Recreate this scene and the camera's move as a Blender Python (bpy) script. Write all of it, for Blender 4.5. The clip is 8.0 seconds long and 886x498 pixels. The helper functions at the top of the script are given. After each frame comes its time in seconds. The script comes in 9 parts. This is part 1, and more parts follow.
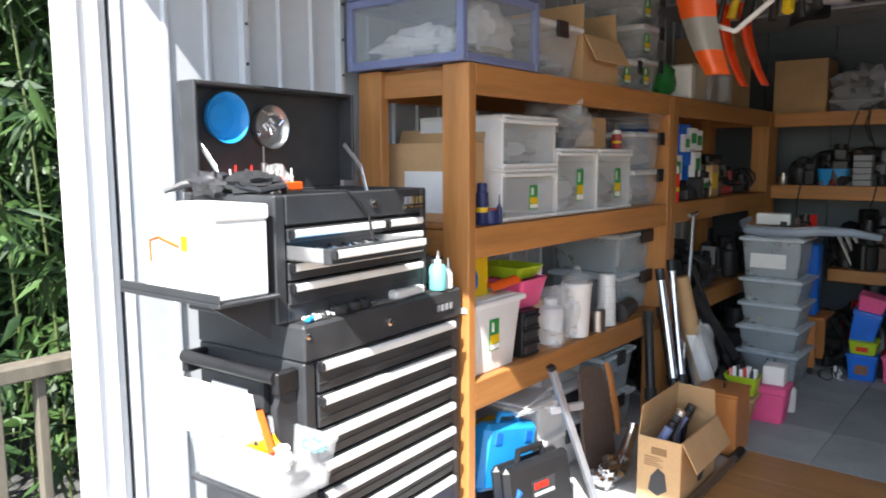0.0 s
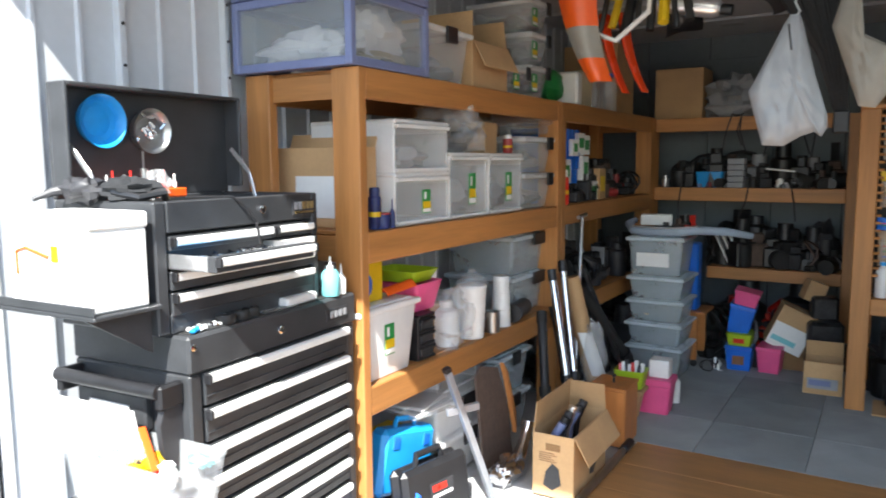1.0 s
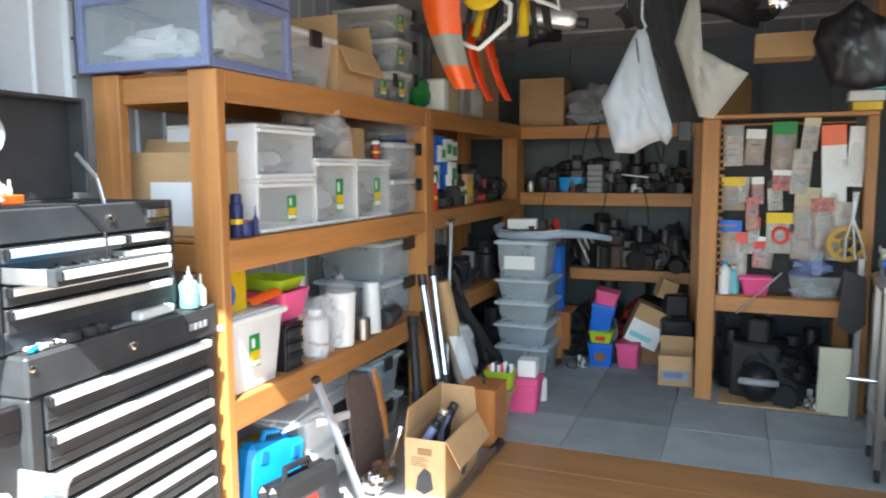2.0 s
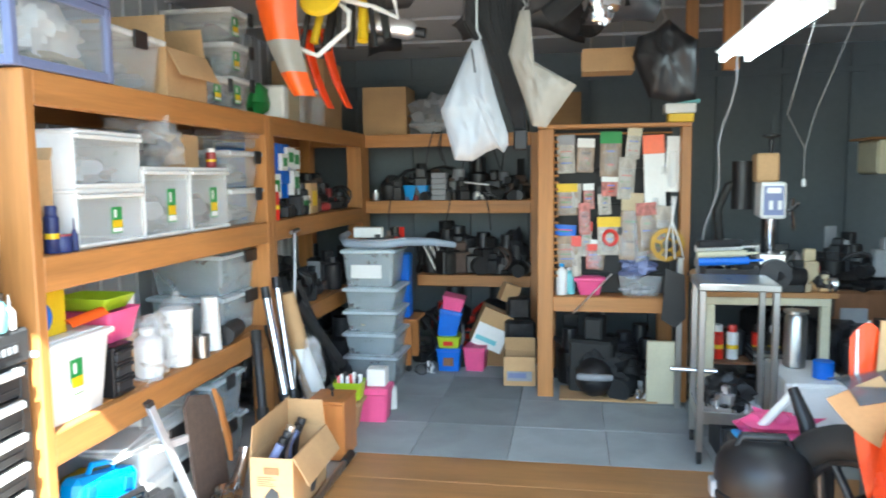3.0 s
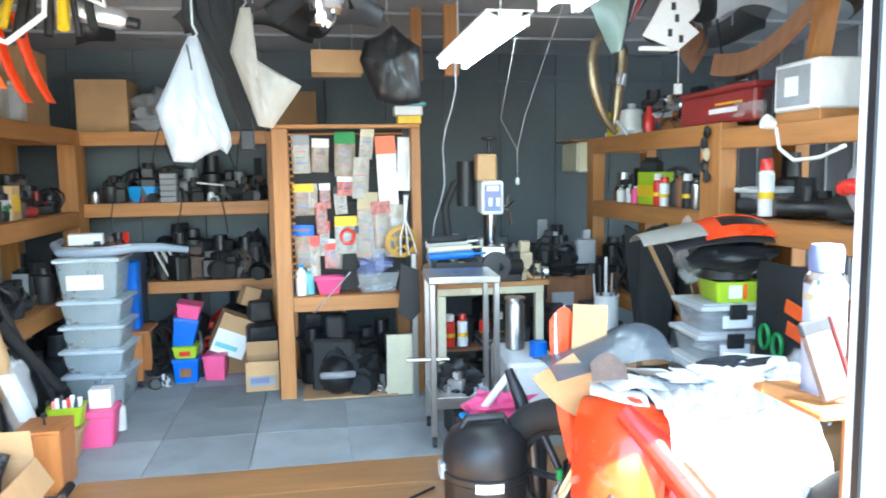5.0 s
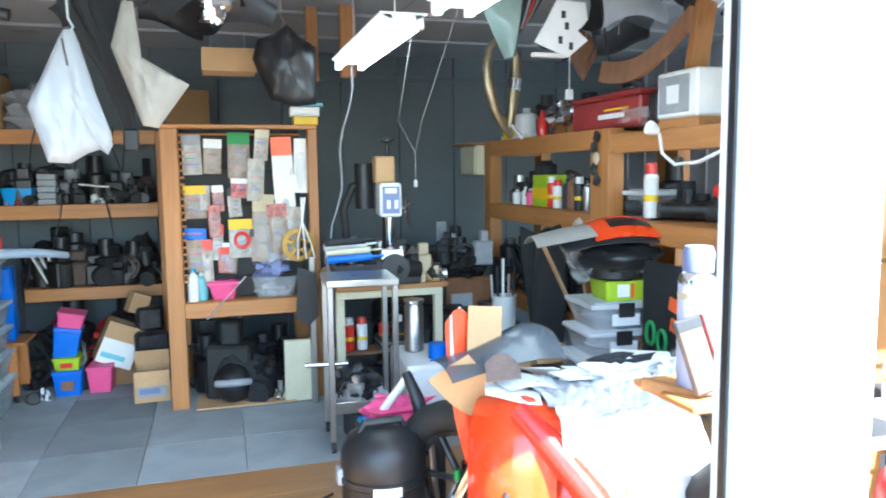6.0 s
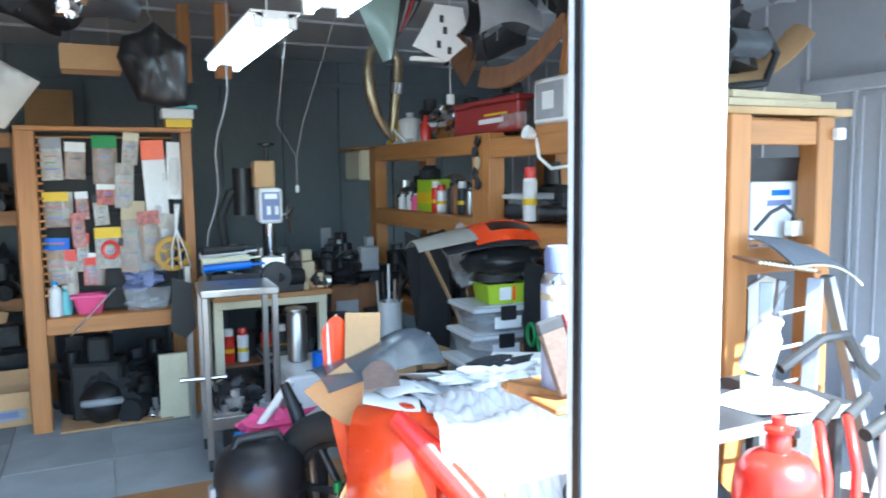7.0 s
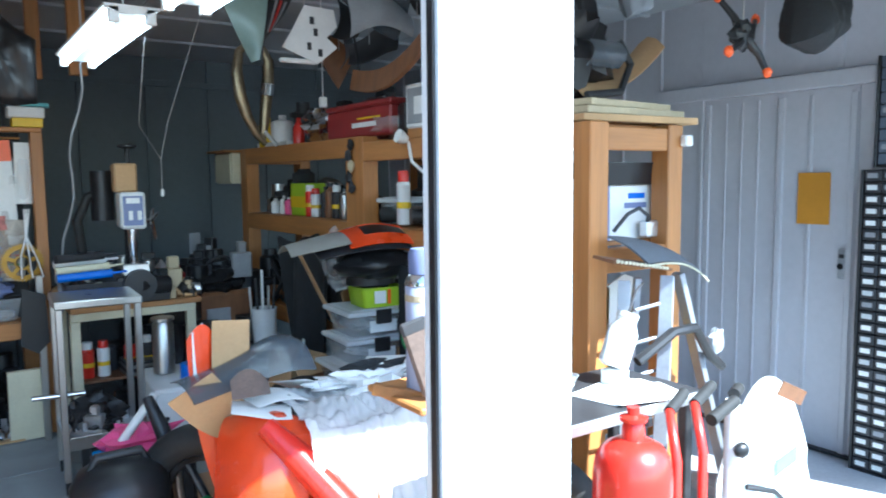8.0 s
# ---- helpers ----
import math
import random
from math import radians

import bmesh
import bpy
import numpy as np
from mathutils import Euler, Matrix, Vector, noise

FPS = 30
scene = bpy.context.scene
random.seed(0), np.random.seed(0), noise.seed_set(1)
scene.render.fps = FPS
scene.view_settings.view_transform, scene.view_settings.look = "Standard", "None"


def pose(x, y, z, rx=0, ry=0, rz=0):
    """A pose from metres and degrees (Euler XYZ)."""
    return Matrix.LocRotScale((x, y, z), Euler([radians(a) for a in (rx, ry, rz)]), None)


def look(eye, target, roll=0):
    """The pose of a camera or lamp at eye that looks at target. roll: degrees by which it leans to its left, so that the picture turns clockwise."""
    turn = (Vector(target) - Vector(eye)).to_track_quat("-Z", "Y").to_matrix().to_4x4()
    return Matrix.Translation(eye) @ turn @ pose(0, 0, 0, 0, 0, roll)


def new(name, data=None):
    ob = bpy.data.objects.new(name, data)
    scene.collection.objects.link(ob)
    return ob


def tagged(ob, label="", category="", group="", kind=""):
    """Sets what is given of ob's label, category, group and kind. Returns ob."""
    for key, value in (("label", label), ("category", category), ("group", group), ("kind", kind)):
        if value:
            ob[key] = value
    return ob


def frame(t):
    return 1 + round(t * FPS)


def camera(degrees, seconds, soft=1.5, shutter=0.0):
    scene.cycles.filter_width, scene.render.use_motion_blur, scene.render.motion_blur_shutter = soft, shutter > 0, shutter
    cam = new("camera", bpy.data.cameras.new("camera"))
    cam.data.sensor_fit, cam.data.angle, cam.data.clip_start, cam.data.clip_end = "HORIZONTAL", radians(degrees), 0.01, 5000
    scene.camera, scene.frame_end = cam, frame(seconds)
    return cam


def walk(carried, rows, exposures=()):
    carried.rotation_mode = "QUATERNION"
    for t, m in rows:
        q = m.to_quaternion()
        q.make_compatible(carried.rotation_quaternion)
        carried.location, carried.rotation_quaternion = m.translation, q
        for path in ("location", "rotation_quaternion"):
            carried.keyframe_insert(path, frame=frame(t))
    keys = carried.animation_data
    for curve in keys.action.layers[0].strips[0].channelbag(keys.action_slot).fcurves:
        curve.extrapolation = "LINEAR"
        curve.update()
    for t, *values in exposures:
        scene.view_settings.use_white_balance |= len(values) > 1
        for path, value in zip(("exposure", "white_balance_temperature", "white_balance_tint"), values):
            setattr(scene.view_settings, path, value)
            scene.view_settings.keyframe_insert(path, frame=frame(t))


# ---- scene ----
cam = camera(62.2, 8.0, soft=1.8, shutter=0.4)
PATH = [
    (0, (0.145, 0.074, 1.422), (-1.107, 1.614, 1.179), -0.2),
    (0.5, (0.158, 0.081, 1.413), (-0.997, 1.697, 1.181), -0.4),
    (1, (0.171, 0.093, 1.421), (-0.865, 1.788, 1.189), -0.4),
    (2.5, (0.196, 0.133, 1.422), (-0.351, 2.046, 1.214), -0.4),
    (3, (0.204, 0.148, 1.417), (-0.138, 2.109, 1.219), -0.6),
    (3.5, (0.232, 0.146, 1.408), (0.085, 2.131, 1.216), -0.5),
    (4, (0.255, 0.157, 1.409), (0.293, 2.148, 1.215), -0.7),
    (4.5, (0.274, 0.149, 1.423), (0.464, 2.13, 1.218), -0.9),
    (6, (0.311, 0.151, 1.435), (0.893, 2.052, 1.223), -0.6),
    (6.5, (0.347, 0.148, 1.431), (1.058, 2.006, 1.225), -0.6),
    (7, (0.383, 0.173, 1.424), (1.233, 1.973, 1.226), -0.7),
    (7.5, (0.397, 0.158, 1.423), (1.401, 1.877, 1.23), -0.9),
    (8, (0.408, 0.156, 1.422), (1.539, 1.795, 1.231), -0.6),
]

EXPOSURES = [(0, 1.55, 6400, 9), (1.2, 1.82, 6300, 6), (2.5, 2.6, 6050, 0), (3.5, 3.18, 5850, -2), (4.5, 3.52, 5700, -2), (6, 3.2, 5500, -1), (7, 2.66, 5350, 0), (8, 2.1, 5300, 0)]
walk(cam, [(t, look(eye, target, roll)) for t, eye, target, roll in PATH], EXPOSURES)

# ---- world, sun, exposure ----
SUN_DIR = Vector((0.38, -1.0, 1.2)).normalized()          # towards the sun
world = bpy.data.worlds.new("sky")
scene.world = world
world.use_nodes = True
wn = world.node_tree.nodes
wn.clear()
sky = wn.new("ShaderNodeTexSky")
sky.sky_type = "NISHITA"
sky.sun_disc = False
sky.sun_elevation = math.asin(SUN_DIR.z)
sky.sun_rotation = math.atan2(SUN_DIR.x, SUN_DIR.y)
sky_bg = wn.new("ShaderNodeBackground")
sky_bg.inputs["Strength"].default_value = 0.15
sky_out = wn.new("ShaderNodeOutputWorld")
world.node_tree.links.new(sky.outputs[0], sky_bg.inputs[0])
world.node_tree.links.new(sky_bg.outputs[0], sky_out.inputs[0])
sun = new("sun", bpy.data.lights.new("sun", "SUN"))
sun.data.energy, sun.data.angle, sun.data.color = 5.0, radians(0.5), (1.0, 0.96, 0.9)
sun.matrix_world = look(SUN_DIR * 20, (0, 0, 0))


# ---- materials ----
def surf(name, col, rough=0.5, metal=0.0, var=0.15, scale=6.0, bump=0.05, bscale=60.0, stretch=(1, 1, 1), alpha=1.0,
         rand=0.0, emit=0.0, trans=0.0, dirt=0.0, coat=0.0):
    """A painted, plastic, metal or paper surface: two scales of variation, fine relief, uneven gloss."""
    m = bpy.data.materials.new(name)
    m.use_nodes = True
    nt = m.node_tree
    n, li = nt.nodes, nt.links
    b = n["Principled BSDF"]
    tc = n.new("ShaderNodeTexCoord")
    mp = n.new("ShaderNodeMapping")
    mp.inputs["Scale"].default_value = stretch
    li.new(tc.outputs["Object"], mp.inputs["Vector"])
    big = n.new("ShaderNodeTexNoise")
    big.inputs["Scale"].default_value, big.inputs["Detail"].default_value = scale, 6
    fine = n.new("ShaderNodeTexNoise")
    fine.inputs["Scale"].default_value, fine.inputs["Detail"].default_value = bscale, 4
    li.new(mp.outputs[0], big.inputs["Vector"])
    li.new(mp.outputs[0], fine.inputs["Vector"])
    ramp = n.new("ShaderNodeMapRange")
    ramp.inputs["From Min"].default_value, ramp.inputs["From Max"].default_value = 0.3, 0.7
    ramp.inputs["To Min"].default_value, ramp.inputs["To Max"].default_value = 1 - var, 1 + var
    li.new(big.outputs["Fac"], ramp.inputs["Value"])
    r2 = n.new("ShaderNodeMapRange")
    r2.inputs["From Min"].default_value, r2.inputs["From Max"].default_value = 0.3, 0.7
    r2.inputs["To Min"].default_value, r2.inputs["To Max"].default_value = 1 - var * 0.4, 1 + var * 0.4
    li.new(fine.outputs["Fac"], r2.inputs["Value"])
    mul = n.new("ShaderNodeMath")
    mul.operation = "MULTIPLY"
    li.new(ramp.outputs[0], mul.inputs[0])
    li.new(r2.outputs[0], mul.inputs[1])
    fac = mul.outputs[0]
    if rand:
        oi = n.new("ShaderNodeObjectInfo")
        r3 = n.new("ShaderNodeMapRange")
        r3.inputs["To Min"].default_value, r3.inputs["To Max"].default_value = 1 - rand, 1 + rand
        li.new(oi.outputs["Random"], r3.inputs["Value"])
        m2 = n.new("ShaderNodeMath")
        m2.operation = "MULTIPLY"
        li.new(fac, m2.inputs[0])
        li.new(r3.outputs[0], m2.inputs[1])
        fac = m2.outputs[0]
    vm = n.new("ShaderNodeVectorMath")
    vm.operation = "SCALE"
    vm.inputs[0].default_value = col
    li.new(fac, vm.inputs["Scale"])
    colour = vm.outputs[0]
    if dirt:
        spots = n.new("ShaderNodeTexNoise")
        spots.inputs["Scale"].default_value, spots.inputs["Detail"].default_value = scale * 0.45, 8
        li.new(tc.outputs["Object"], spots.inputs["Vector"])
        cut = n.new("ShaderNodeMapRange")
        cut.inputs["From Min"].default_value, cut.inputs["From Max"].default_value = 0.52, 0.72
        cut.inputs["To Max"].default_value = dirt
        li.new(spots.outputs["Fac"], cut.inputs["Value"])
        mix = n.new("ShaderNodeMix")
        mix.data_type = "RGBA"
        mix.inputs["B"].default_value = (0.09, 0.08, 0.07, 1)
        li.new(cut.outputs[0], mix.inputs["Factor"])
        li.new(colour, mix.inputs["A"])
        colour = mix.outputs["Result"]
    li.new(colour, b.inputs["Base Color"])
    rr = n.new("ShaderNodeMapRange")
    rr.inputs["To Min"].default_value, rr.inputs["To Max"].default_value = max(0.03, rough - 0.12), min(1, rough + 0.12)
    li.new(big.outputs["Fac"], rr.inputs["Value"])
    li.new(rr.outputs[0], b.inputs["Roughness"])
    b.inputs["Metallic"].default_value = metal
    b.inputs["Alpha"].default_value = alpha
    b.inputs["Coat Weight"].default_value = coat
    b.inputs["Transmission Weight"].default_value = trans
    if emit:
        b.inputs["Emission Color"].default_value = (*col, 1)
        b.inputs["Emission Strength"].default_value = emit
    if bump:
        bp = n.new("ShaderNodeBump")
        bp.inputs["Strength"].default_value, bp.inputs["Distance"].default_value = min(1, bump * 4), 0.002
        li.new(fine.outputs["Fac"], bp.inputs["Height"])
        li.new(bp.outputs[0], b.inputs["Normal"])
    return m


def timber(name, axis, col=(0.42, 0.185, 0.055)):
    """Orange-stained softwood with grain and knots along one axis."""
    st = [14.0, 14.0, 14.0]
    st[axis] = 0.9
    m = surf(name, col, 0.5, 0, 0.17, 1.6, 0.04, 9.0, stretch=tuple(st), rand=0.12)
    return m


WOOD = [timber("timber_x", 0), timber("timber_y", 1), timber("timber_z", 2)]
PLY = surf("plywood_floor", (0.34, 0.175, 0.066), 0.38, 0, 0.2, 2.2, 0.03, 24, stretch=(0.6, 7, 1), rand=0.08, dirt=0.25)
CARD = surf("cardboard", (0.5, 0.32, 0.16), 0.85, 0, 0.1, 5, 0.05, 70, rand=0.12)
CARD_D = surf("cardboard_dark", (0.27, 0.155, 0.07), 0.85, 0, 0.12, 5, 0.05, 70)
CONCRETE = surf("concrete", (0.48, 0.485, 0.49), 0.8, 0, 0.15, 2.5, 0.12, 55, dirt=0.35)
CARPET = surf("carpet_tile", (0.29, 0.32, 0.33), 0.95, 0, 0.16, 4, 0.3, 220, rand=0.22, dirt=0.3)
STEEL_WALL = surf("painted_steel_wall", (0.58, 0.6, 0.63), 0.45, 0, 0.06, 1.6, 0.02, 30, dirt=0.1)
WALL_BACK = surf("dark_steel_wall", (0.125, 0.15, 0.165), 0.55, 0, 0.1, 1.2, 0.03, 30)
WALL_RIGHT = surf("grey_steel_wall", (0.52, 0.52, 0.56), 0.5, 0, 0.07, 1.4, 0.02, 30, dirt=0.12)
CEILING = surf("ceiling_panel", (0.44, 0.465, 0.49), 0.7, 0, 0.06, 2, 0.02, 40)
WHITE_POST = surf("white_post", (0.8, 0.8, 0.8), 0.4, 0, 0.03, 4, 0.01, 40)
BLACK_PAINT = surf("black_powder_coat", (0.04, 0.042, 0.046), 0.42, 0, 0.2, 9, 0.05, 160, dirt=0.06)
ALU = surf("brushed_aluminium", (0.75, 0.75, 0.76), 0.35, 0.9, 0.08, 20, 0.03, 90)
WHITE_TRIM = surf("white_drawer_trim", (0.82, 0.82, 0.8), 0.35, 0, 0.05, 12, 0.01, 80)
STAINLESS = surf("stainless", (0.48, 0.48, 0.475), 0.33, 1.0, 0.1, 9, 0.02, 120, stretch=(1, 1, 0.2))
CHROME = surf("chrome", (0.8, 0.8, 0.82), 0.12, 1.0, 0.05, 12, 0, 60)
DARK_METAL = surf("dark_metal", (0.045, 0.045, 0.048), 0.42, 0.6, 0.35, 14, 0.08, 80)
RUBBER = surf("black_rubber", (0.02, 0.02, 0.02), 0.7, 0, 0.2, 18, 0.1, 90)
BLACK = surf("black_plastic", (0.014, 0.014, 0.016), 0.42, 0, 0.2, 12, 0.04, 90)
DKGREY = surf("dark_grey_plastic", (0.034, 0.034, 0.038), 0.5, 0, 0.2, 12, 0.04, 90)
GREY = surf("grey_plastic", (0.3, 0.31, 0.33), 0.5, 0, 0.12, 10, 0.03, 90)
WHITE = surf("white_plastic", (0.78, 0.78, 0.77), 0.4, 0, 0.05, 8, 0.02, 60)
PAPER = surf("white_paper", (0.8, 0.8, 0.78), 0.85, 0, 0.04, 5, 0.03, 40)
CLEAR = surf("frosted_plastic", (0.78, 0.81, 0.83), 0.25, 0, 0.06, 7, 0.02, 50, alpha=0.2)
CLEAR_D = surf("clear_plastic_smoke", (0.5, 0.54, 0.58), 0.18, 0, 0.08, 7, 0.02, 50, alpha=0.24)
FROST = surf("frosted_lid", (0.82, 0.84, 0.85), 0.3, 0, 0.06, 7, 0.02, 50, alpha=0.7)
BIN_CLEAR = surf("clear_blue_plastic", (0.55, 0.62, 0.66), 0.22, 0, 0.08, 7, 0.02, 50, alpha=0.38)
BIN_LID = surf("milky_blue_lid", (0.62, 0.7, 0.74), 0.3, 0, 0.06, 7, 0.02, 50, alpha=0.85)
MILKY = surf("milky_white_plastic", (0.82, 0.82, 0.82), 0.35, 0, 0.05, 7, 0.02, 50, alpha=0.86)
PRINT_A = surf("printed_packet_pale", (0.4, 0.36, 0.31), 0.4, 0, 0.35, 14, 0.15, 40, rand=0.12)
PRINT_B = surf("printed_packet_warm", (0.26, 0.18, 0.12), 0.4, 0, 0.4, 13, 0.15, 40, rand=0.15)
PRINT_R = surf("printed_packet_red", (0.42, 0.13, 0.11), 0.45, 0, 0.5, 30, 0.15, 40)
CLEAR_FILM = surf("clear_film", (0.75, 0.76, 0.77), 0.12, 0, 0.1, 16, 0.25, 30, alpha=0.26)
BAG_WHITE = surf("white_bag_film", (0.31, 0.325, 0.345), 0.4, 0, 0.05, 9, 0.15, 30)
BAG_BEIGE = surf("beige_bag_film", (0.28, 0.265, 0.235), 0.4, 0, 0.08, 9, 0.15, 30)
BLUE_FRAME = surf("slate_blue_plastic", (0.17, 0.2, 0.36), 0.45, 0, 0.08, 8, 0.02, 60)
BLUE = surf("blue_plastic", (0.012, 0.14, 0.62), 0.4, 0, 0.1, 8, 0.02, 60)
BLUE_L = surf("bright_blue_plastic", (0.02, 0.3, 0.7), 0.4, 0, 0.08, 8, 0.02, 60)
TEAL = surf("pale_teal_plastic", (0.2, 0.56, 0.6), 0.4, 0, 0.08, 8, 0.02, 60)
PINK = surf("pink_plastic", (0.78, 0.1, 0.27), 0.45, 0, 0.07, 8, 0.02, 60)
LIME = surf("lime_plastic", (0.4, 0.56, 0.02), 0.45, 0, 0.07, 8, 0.02, 60)
GREEN = surf("green_print", (0.03, 0.26, 0.06), 0.5, 0, 0.07, 8, 0.02, 60)
YELLOW = surf("yellow_print", (0.75, 0.5, 0.01), 0.45, 0, 0.07, 8, 0.02, 60)
ORANGE = surf("orange_plastic", (0.8, 0.11, 0.012), 0.35, 0, 0.08, 8, 0.02, 60)
SPROCKET = surf("yellow_anodised_metal", (0.36, 0.2, 0.015), 0.35, 0.3, 0.15, 20, 0.05, 90)
COVER = surf("white_cover_film", (0.78, 0.78, 0.78), 0.2, 0, 0.12, 6, 0.3, 22, alpha=0.6)
DK_RED = surf("dark_red_enamel", (0.28, 0.03, 0.03), 0.4, 0, 0.15, 8, 0.02, 60)
UMBER = surf("worn_umber_leather", (0.11, 0.075, 0.06), 0.7, 0, 0.2, 30, 0.1, 120)
RED = surf("red_paint", (0.62, 0.025, 0.015), 0.3, 0, 0.08, 8, 0.02, 60, coat=0.3)
BIKE_RED = surf("orange_red_bodywork", (0.72, 0.06, 0.01), 0.25, 0, 0.06, 6, 0.01, 60, coat=0.6)
CREAM = surf("cream_paint", (0.62, 0.58, 0.42), 0.5, 0, 0.08, 6, 0.02, 60)
TAN = surf("tan_cloth", (0.5, 0.42, 0.28), 0.9, 0, 0.1, 8, 0.2, 90)
CLOTH_W = surf("white_cloth", (0.74, 0.74, 0.73), 0.9, 0, 0.08, 7, 0.3, 50)
CLOTH_D = surf("dark_cloth", (0.017, 0.018, 0.02), 0.9, 0, 0.25, 9, 0.3, 70)
BROWN = surf("brown_wood", (0.2, 0.09, 0.04), 0.6, 0, 0.2, 3, 0.05, 30, stretch=(6, 6, 1))
BENCH_WOOD = surf("bench_top_wood", (0.38, 0.19, 0.07), 0.55, 0, 0.2, 3, 0.05, 20, stretch=(0.8, 8, 8))
ORANGE_WOOD = surf("varnished_orange_wood", (0.48, 0.19, 0.055), 0.4, 0, 0.16, 2.5, 0.03, 20, stretch=(8, 8, 0.9))
BRASS = surf("titanium_brass", (0.55, 0.42, 0.2), 0.3, 0.9, 0.2, 10, 0.03, 60)
TITANIUM = surf("heat_tinted_titanium", (0.34, 0.27, 0.17), 0.36, 0.85, 0.35, 7, 0.03, 60)
TUBE = surf("fluorescent_tube", (0.86, 0.96, 1.0), 0.4, 0, 0.0, 3, 0, 40, emit=2.5)
LEAF = surf("bamboo_leaf", (0.06, 0.12, 0.03), 0.5, 0, 0.35, 3, 0.02, 40, rand=0.1)
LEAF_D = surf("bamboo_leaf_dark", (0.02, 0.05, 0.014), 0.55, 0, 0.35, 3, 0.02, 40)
CULM = surf("bamboo_culm", (0.09, 0.12, 0.04), 0.5, 0, 0.2, 3, 0.02, 40)
OLD_WOOD = surf("weathered_wood", (0.15, 0.13, 0.1), 0.85, 0, 0.2, 3, 0.15, 30, stretch=(8, 8, 1))
ASPHALT = surf("outside_paving", (0.12, 0.118, 0.113), 0.9, 0, 0.15, 0.8, 0.2, 40)
ENVELOPE = surf("orange_envelope", (0.55, 0.25, 0.02), 0.7, 0, 0.06, 9, 0.03, 60)
SMOKE = surf("smoked_screen", (0.09, 0.105, 0.125), 0.14, 0, 0.08, 6, 0, 40, alpha=0.72)
BUMPER = surf("pale_blue_grey_plastic", (0.3, 0.36, 0.44), 0.4, 0, 0.1, 8, 0.02, 60)
FAIRING_GREEN = surf("grey_green_bodywork", (0.16, 0.22, 0.2), 0.35, 0, 0.1, 6, 0.02, 60)
PERF = surf("perforated_grey_vinyl", (0.13, 0.14, 0.155), 0.6, 0, 0.12, 60, 0.3, 200)
NAVY = surf("navy_print", (0.02, 0.03, 0.12), 0.4, 0, 0.2, 20, 0.02, 60)
LAVENDER = surf("lavender_can_print", (0.42, 0.45, 0.6), 0.35, 0, 0.06, 20, 0.01, 60)
SLATE = surf("slate_drawer_plastic", (0.1, 0.12, 0.16), 0.4, 0, 0.15, 12, 0.03, 90)
LADDER = surf("dull_aluminium", (0.36, 0.38, 0.42), 0.5, 0.6, 0.12, 9, 0.03, 90)


